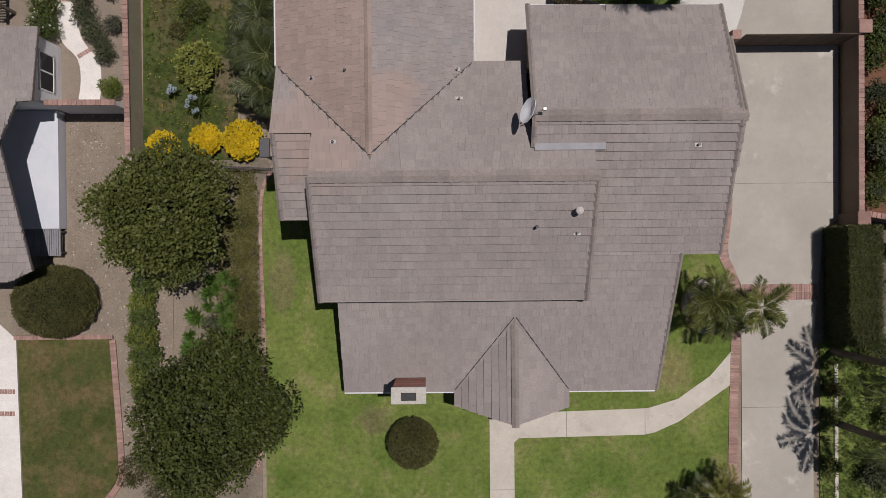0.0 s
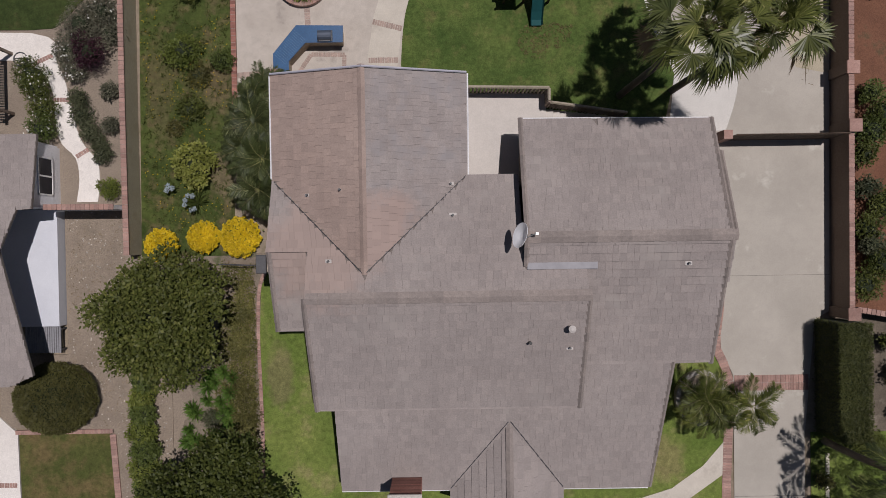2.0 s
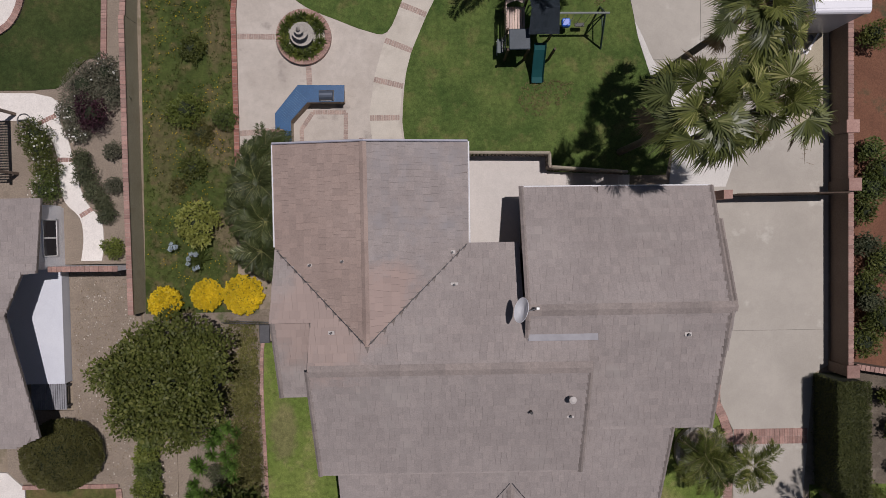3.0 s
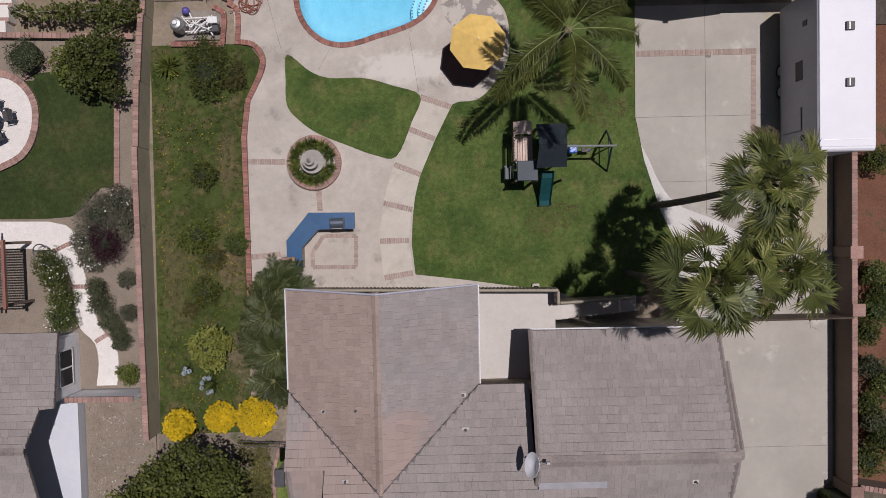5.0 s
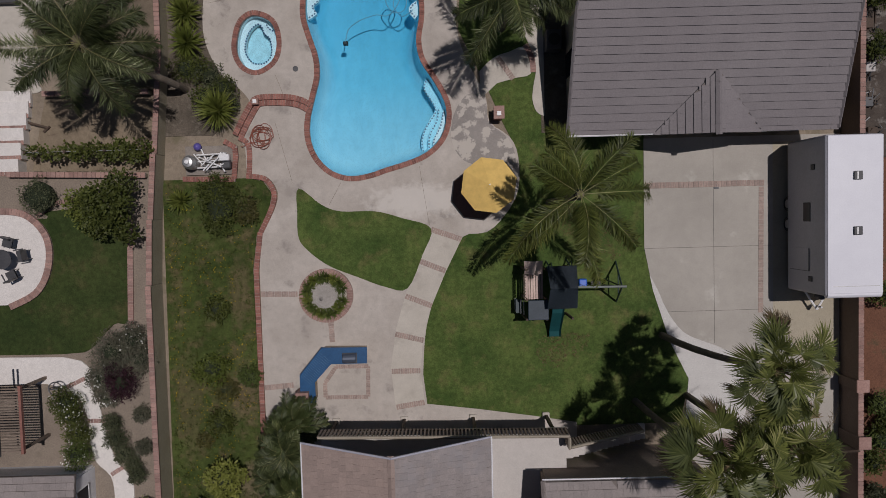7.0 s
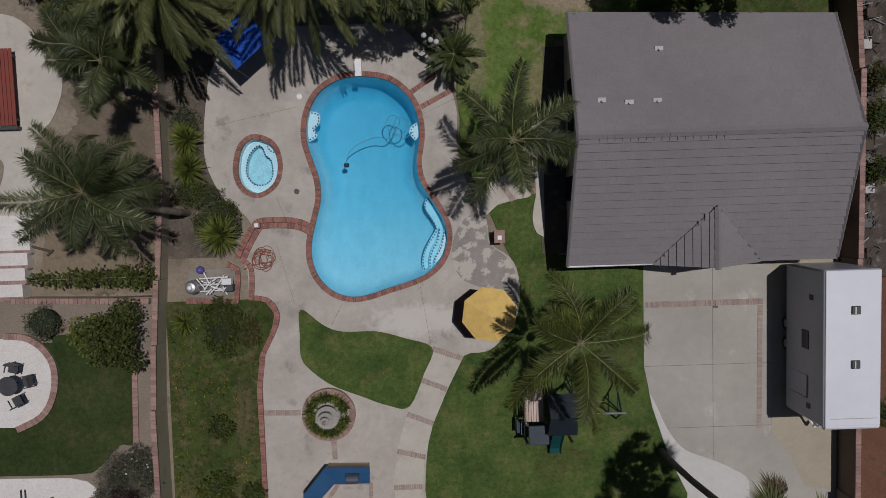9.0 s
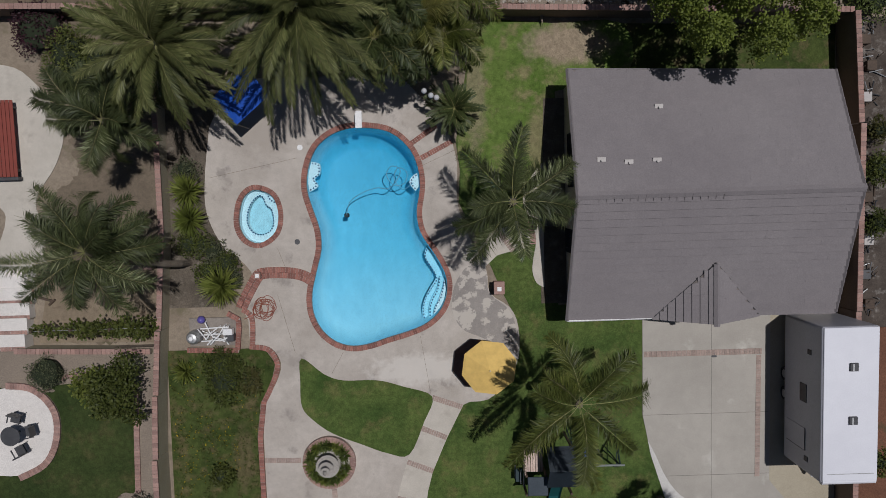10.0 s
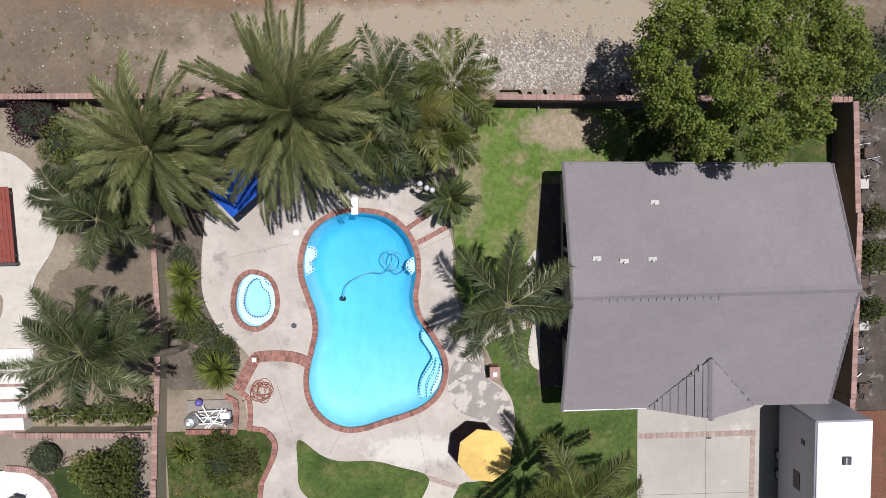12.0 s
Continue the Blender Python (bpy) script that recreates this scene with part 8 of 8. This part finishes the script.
for i, (x, y, z) in enumerate(((-8.95, 7.4, 2.2), (-8.6, 5.7, 2.3), (-9.35, 6.2, 1.9), (-8.9, 8.2, 2.0), (-8.9, 4.4, 1.9), (-8.5, 8.6, 1.8))):
    feather_palm(x, y, z, 26, 1.5, 350 + i, "slender green palm against the house", FROND_DARK if i % 2 else FROND_GREY, 0.36, 70, 0.07, group="palms against the house", hang=0.5, width=0.04, plume=0.4)
for i, (x, y, z) in enumerate(((10.55, -5.0, 2.2), (12.35, -5.3, 2.5), (10.9, -5.7, 1.8))):
    feather_palm(x, y, z, 11, 1.7, 360 + i, "small feathery palm in the round planter", FROND, 0.38, 110, 0.08, group="palms in the planter", hang=0.6, width=0.03, ground=0.2, plume=0.6)
feather_palm(11.35, -13.6, 1.4, 22, 1.3, 370, "small palm with yellowing fronds by the driveway", FROND_YELLOW, 0.35, 36, 0.14, hang=0.25, width=0.035)
feather_palm(10.2, -13.9, 1.0, 14, 1.2, 371, "small dark palm with a reddish crown", FROND_DARK, 0.3, 36, 0.16, hang=0.25, width=0.04)
feather_palm(17.3, -7.5, 5.2, 8, 2.5, 372, "tall palm beside the driveway", FROND_DARK, 0.45, 90, 0.15, hang=0.5, width=0.045, plume=0.4, bend=(0.4, 0.1), ways=(178, 205, 232, 262, 140, 100, 40, 330))
feather_palm(17.15, -10.5, 5.4, 8, 2.6, 373, "tall palm beside the driveway", FROND_DARK, 0.45, 90, 0.15, hang=0.5, width=0.045, plume=0.4, bend=(0.4, 0.3), ways=(170, 200, 240, 268, 135, 95, 30, 320))
fan_palm(9.55, 12.3, 9.6, 34, 2.15, 380, "tall fan palm with shiny green fans", (0.8, 0.45))
fan_palm(7.85, 9.0, 9.3, 36, 2.4, 381, "tall fan palm with shiny green fans", (0.4, 0.3))
fan_palm(10.4, 9.3, 8.8, 34, 2.3, 382, "tall fan palm with shiny green fans", (0.5, 0.4))

DRY_GRASS = leafy("dry brown grass", (0.12, 0.10, 0.04), (0.2, 0.165, 0.075))
for k, (patch_x, patch_y, patch_r, n) in enumerate(((4.1, 11.5, 1.1, 170), (3.4, 10.9, 0.7, 70), (6.2, 16.6, 1.2, 260), (4.6, 17.4, 0.9, 200))):
    tufts("worn_grass", "thin dry brown patch in the lawn", [(patch_x + patch_r * (1 + 0.3 * math.sin(3 * q + k)) * math.cos(q), patch_y + patch_r * (0.75 + 0.25 * math.cos(2 * q + k)) * math.sin(q)) for q in np.linspace(0, 6.2, 18)], n, 500 + k, 6, 0.03, 0.07, DRY_GRASS, 0.09 if patch_x < 0 else 0.04, 0.012)
# rubble, rocks and the far slope
rng = random.Random(12)
verts, faces = [], []
for i in range(4300):
    if i < 3600:
        x, y, z, s = rng.gauss(2.6, 3.2), rng.gauss(36.4, 0.75), 0.345, rng.choice((0.03, 0.04, 0.05, 0.06, 0.08))
    else:
        x, y, z, s = rng.uniform(-20, 12), rng.uniform(36.2, 39.8), 0.32, rng.choice((0.02, 0.03, 0.05))
    if y < 35.6 - 0.035 * x:
        continue
    if i % 700 == 5:
        s = 0.24
    k = len(verts)
    a = rng.random() * 6.28
    for dx, dy, dz in ((1, 0, 0), (0, 0.8, 0), (-0.9, 0, 0), (0, -0.9, 0), (0.1, 0.1, 0.8)):
        verts.append((x + s * (dx * math.cos(a) - dy * math.sin(a)), y + s * (dx * math.sin(a) + dy * math.cos(a)), z + s * dz))
    faces += [(k, k + 1, k + 4), (k + 1, k + 2, k + 4), (k + 2, k + 3, k + 4), (k + 3, k, k + 4)]
ROCK = surface("pale crushed rock", (0.42, 0.385, 0.345), (0.58, 0.54, 0.49), 1.0, 8.0, rough=0.95, rnd=0.35)
solid("crushed_rock", mesh_of("crushed_rock", verts, faces), ROCK, "strewn pale crushed rock behind the wall", "rocks", kind="stuff")
tufts("slope_weeds", "sparse dry weeds on the slope", [(-22, 36.3), (20, 35.4), (20, 40.5), (-22, 40.5)], 110, 13, 8, 0.06, 0.1, STRAW, 0.31, 0.01)
tufts("slope_greenery", "sparse green weeds on the slope", [(-22, 36.6), (-14, 36.6), (-14, 39), (-22, 39)], 30, 14, 12, 0.06, 0.1, LEAF_LIGHT, 0.31, 0.02)
verts, faces = [], []
for i in range(900):
    x, y = rng.uniform(-18.2, -13.7), rng.uniform(-13.5, 3.8)
    if (x > -15.0 and y > -3) or (x < -16.2 and y < -6.4):
        continue
    s, k, a = rng.choice((0.02, 0.03, 0.045)), len(verts), rng.random() * 6.28
    for dx, dy, dz in ((1, 0, 0), (0, 0.8, 0), (-0.9, 0, 0), (0, -0.9, 0), (0.1, 0.1, 0.8)):
        verts.append((x + s * (dx * math.cos(a) - dy * math.sin(a)), y + s * (dx * math.sin(a) + dy * math.cos(a)), 0.1 + s * dz))
    faces += [(k, k + 1, k + 4), (k + 1, k + 2, k + 4), (k + 2, k + 3, k + 4), (k + 3, k, k + 4)]
solid("yard_pebbles", mesh_of("yard_pebbles", verts, faces), ROCK, "loose pebbles on the bare yard", "pebbles", kind="stuff")
# stored odds and ends beyond the north-east wall
rng = random.Random(77)
for i, (x, y) in enumerate(((18.2, 33.4), (18.5, 32.2), (18.3, 30.8), (18.5, 24.2), (18.4, 22.6), (18.6, 21.2), (18.4, 26.2))):
    j = base("scrap_pile", "heap of discarded metal bars behind the wall", "scrap", "scrap heaps")
    for k in range(9):
        a, ln, m = rng.uniform(0, 3.14), rng.uniform(0.12, 0.4), rng.choice((METAL, DARK_GREY, DARK_GREY, BROWN_WOOD))
        cx, cy, z0, z1 = x + rng.uniform(-0.4, 0.4), y + rng.uniform(-0.5, 0.5), 0.32 + 0.01 * k, 0.32 + rng.uniform(0, 0.3)
        part("bar", tube([(cx - ln * math.cos(a), cy - ln * math.sin(a), z0), (cx + ln * math.cos(a), cy + ln * math.sin(a), z1)], rng.uniform(0.015, 0.03), 6), m, j)
    part("crate", box(x - 0.3, y - 0.25, 0.3, x + 0.15, y + 0.2, 0.55, 0.02), rng.choice((DARK_GREY, BROWN_WOOD, VENT_GREY)), j)


# ---- tiles and bricks, laid last ----
for pane, tiles, material, near in TILE_JOBS:
    single = []
    if near:
        order = sorted(range(len(tiles)), key=lambda i: math.dist(sum((Vector(v) for v in tiles[i][:4]), Vector())[:2], (near[0] * 4, near[1] * 4)))
        single = order[:100]
    chosen = set(single)
    verts, faces = [], []
    for i, t in enumerate(tiles):
        if i in chosen:
            c = sum((Vector(v) for v in t), Vector()) / 8
            part("roof_tile", mesh_of("roof_tile", [v - c for v in t], BOX_FACES), material, pane, m=Matrix.Translation(c))
        else:
            k = len(verts)
            verts += t
            faces += [[k + j for j in f] for f in BOX_FACES]
    if verts:
        tagged(part("roof_tiles", mesh_of("roof_tiles", verts, faces), material, pane), kind="stuff")
for parent, places, step, depth, z, material, name in PIECES:
    gap = places[0][3]
    me = brick_mesh(gap * 0.9, depth, 0.06)
    me.materials.append(material)
    whole = places[:300] if len(places) < 320 else places[:0]
    for x, y, a, g in whole:
        part(name, me, material, parent, m=Matrix.Translation((x, y, z + random.uniform(-0.003, 0.003))) @ Matrix.Rotation(a + random.uniform(-0.015, 0.015), 4, "Z"))
    rest = places[len(whole):]
    if rest:
        verts, faces = [], []
        for x, y, a, g in rest:
            k, m = len(verts), Matrix.Translation((x, y, z)) @ Matrix.Rotation(a, 4, "Z")
            verts += [m @ v.co for v in me.vertices]
            faces += [[k + j for j in p.vertices] for p in me.polygons]
        tagged(part(name + "s", mesh_of(name, verts, faces), material, parent), kind="stuff")
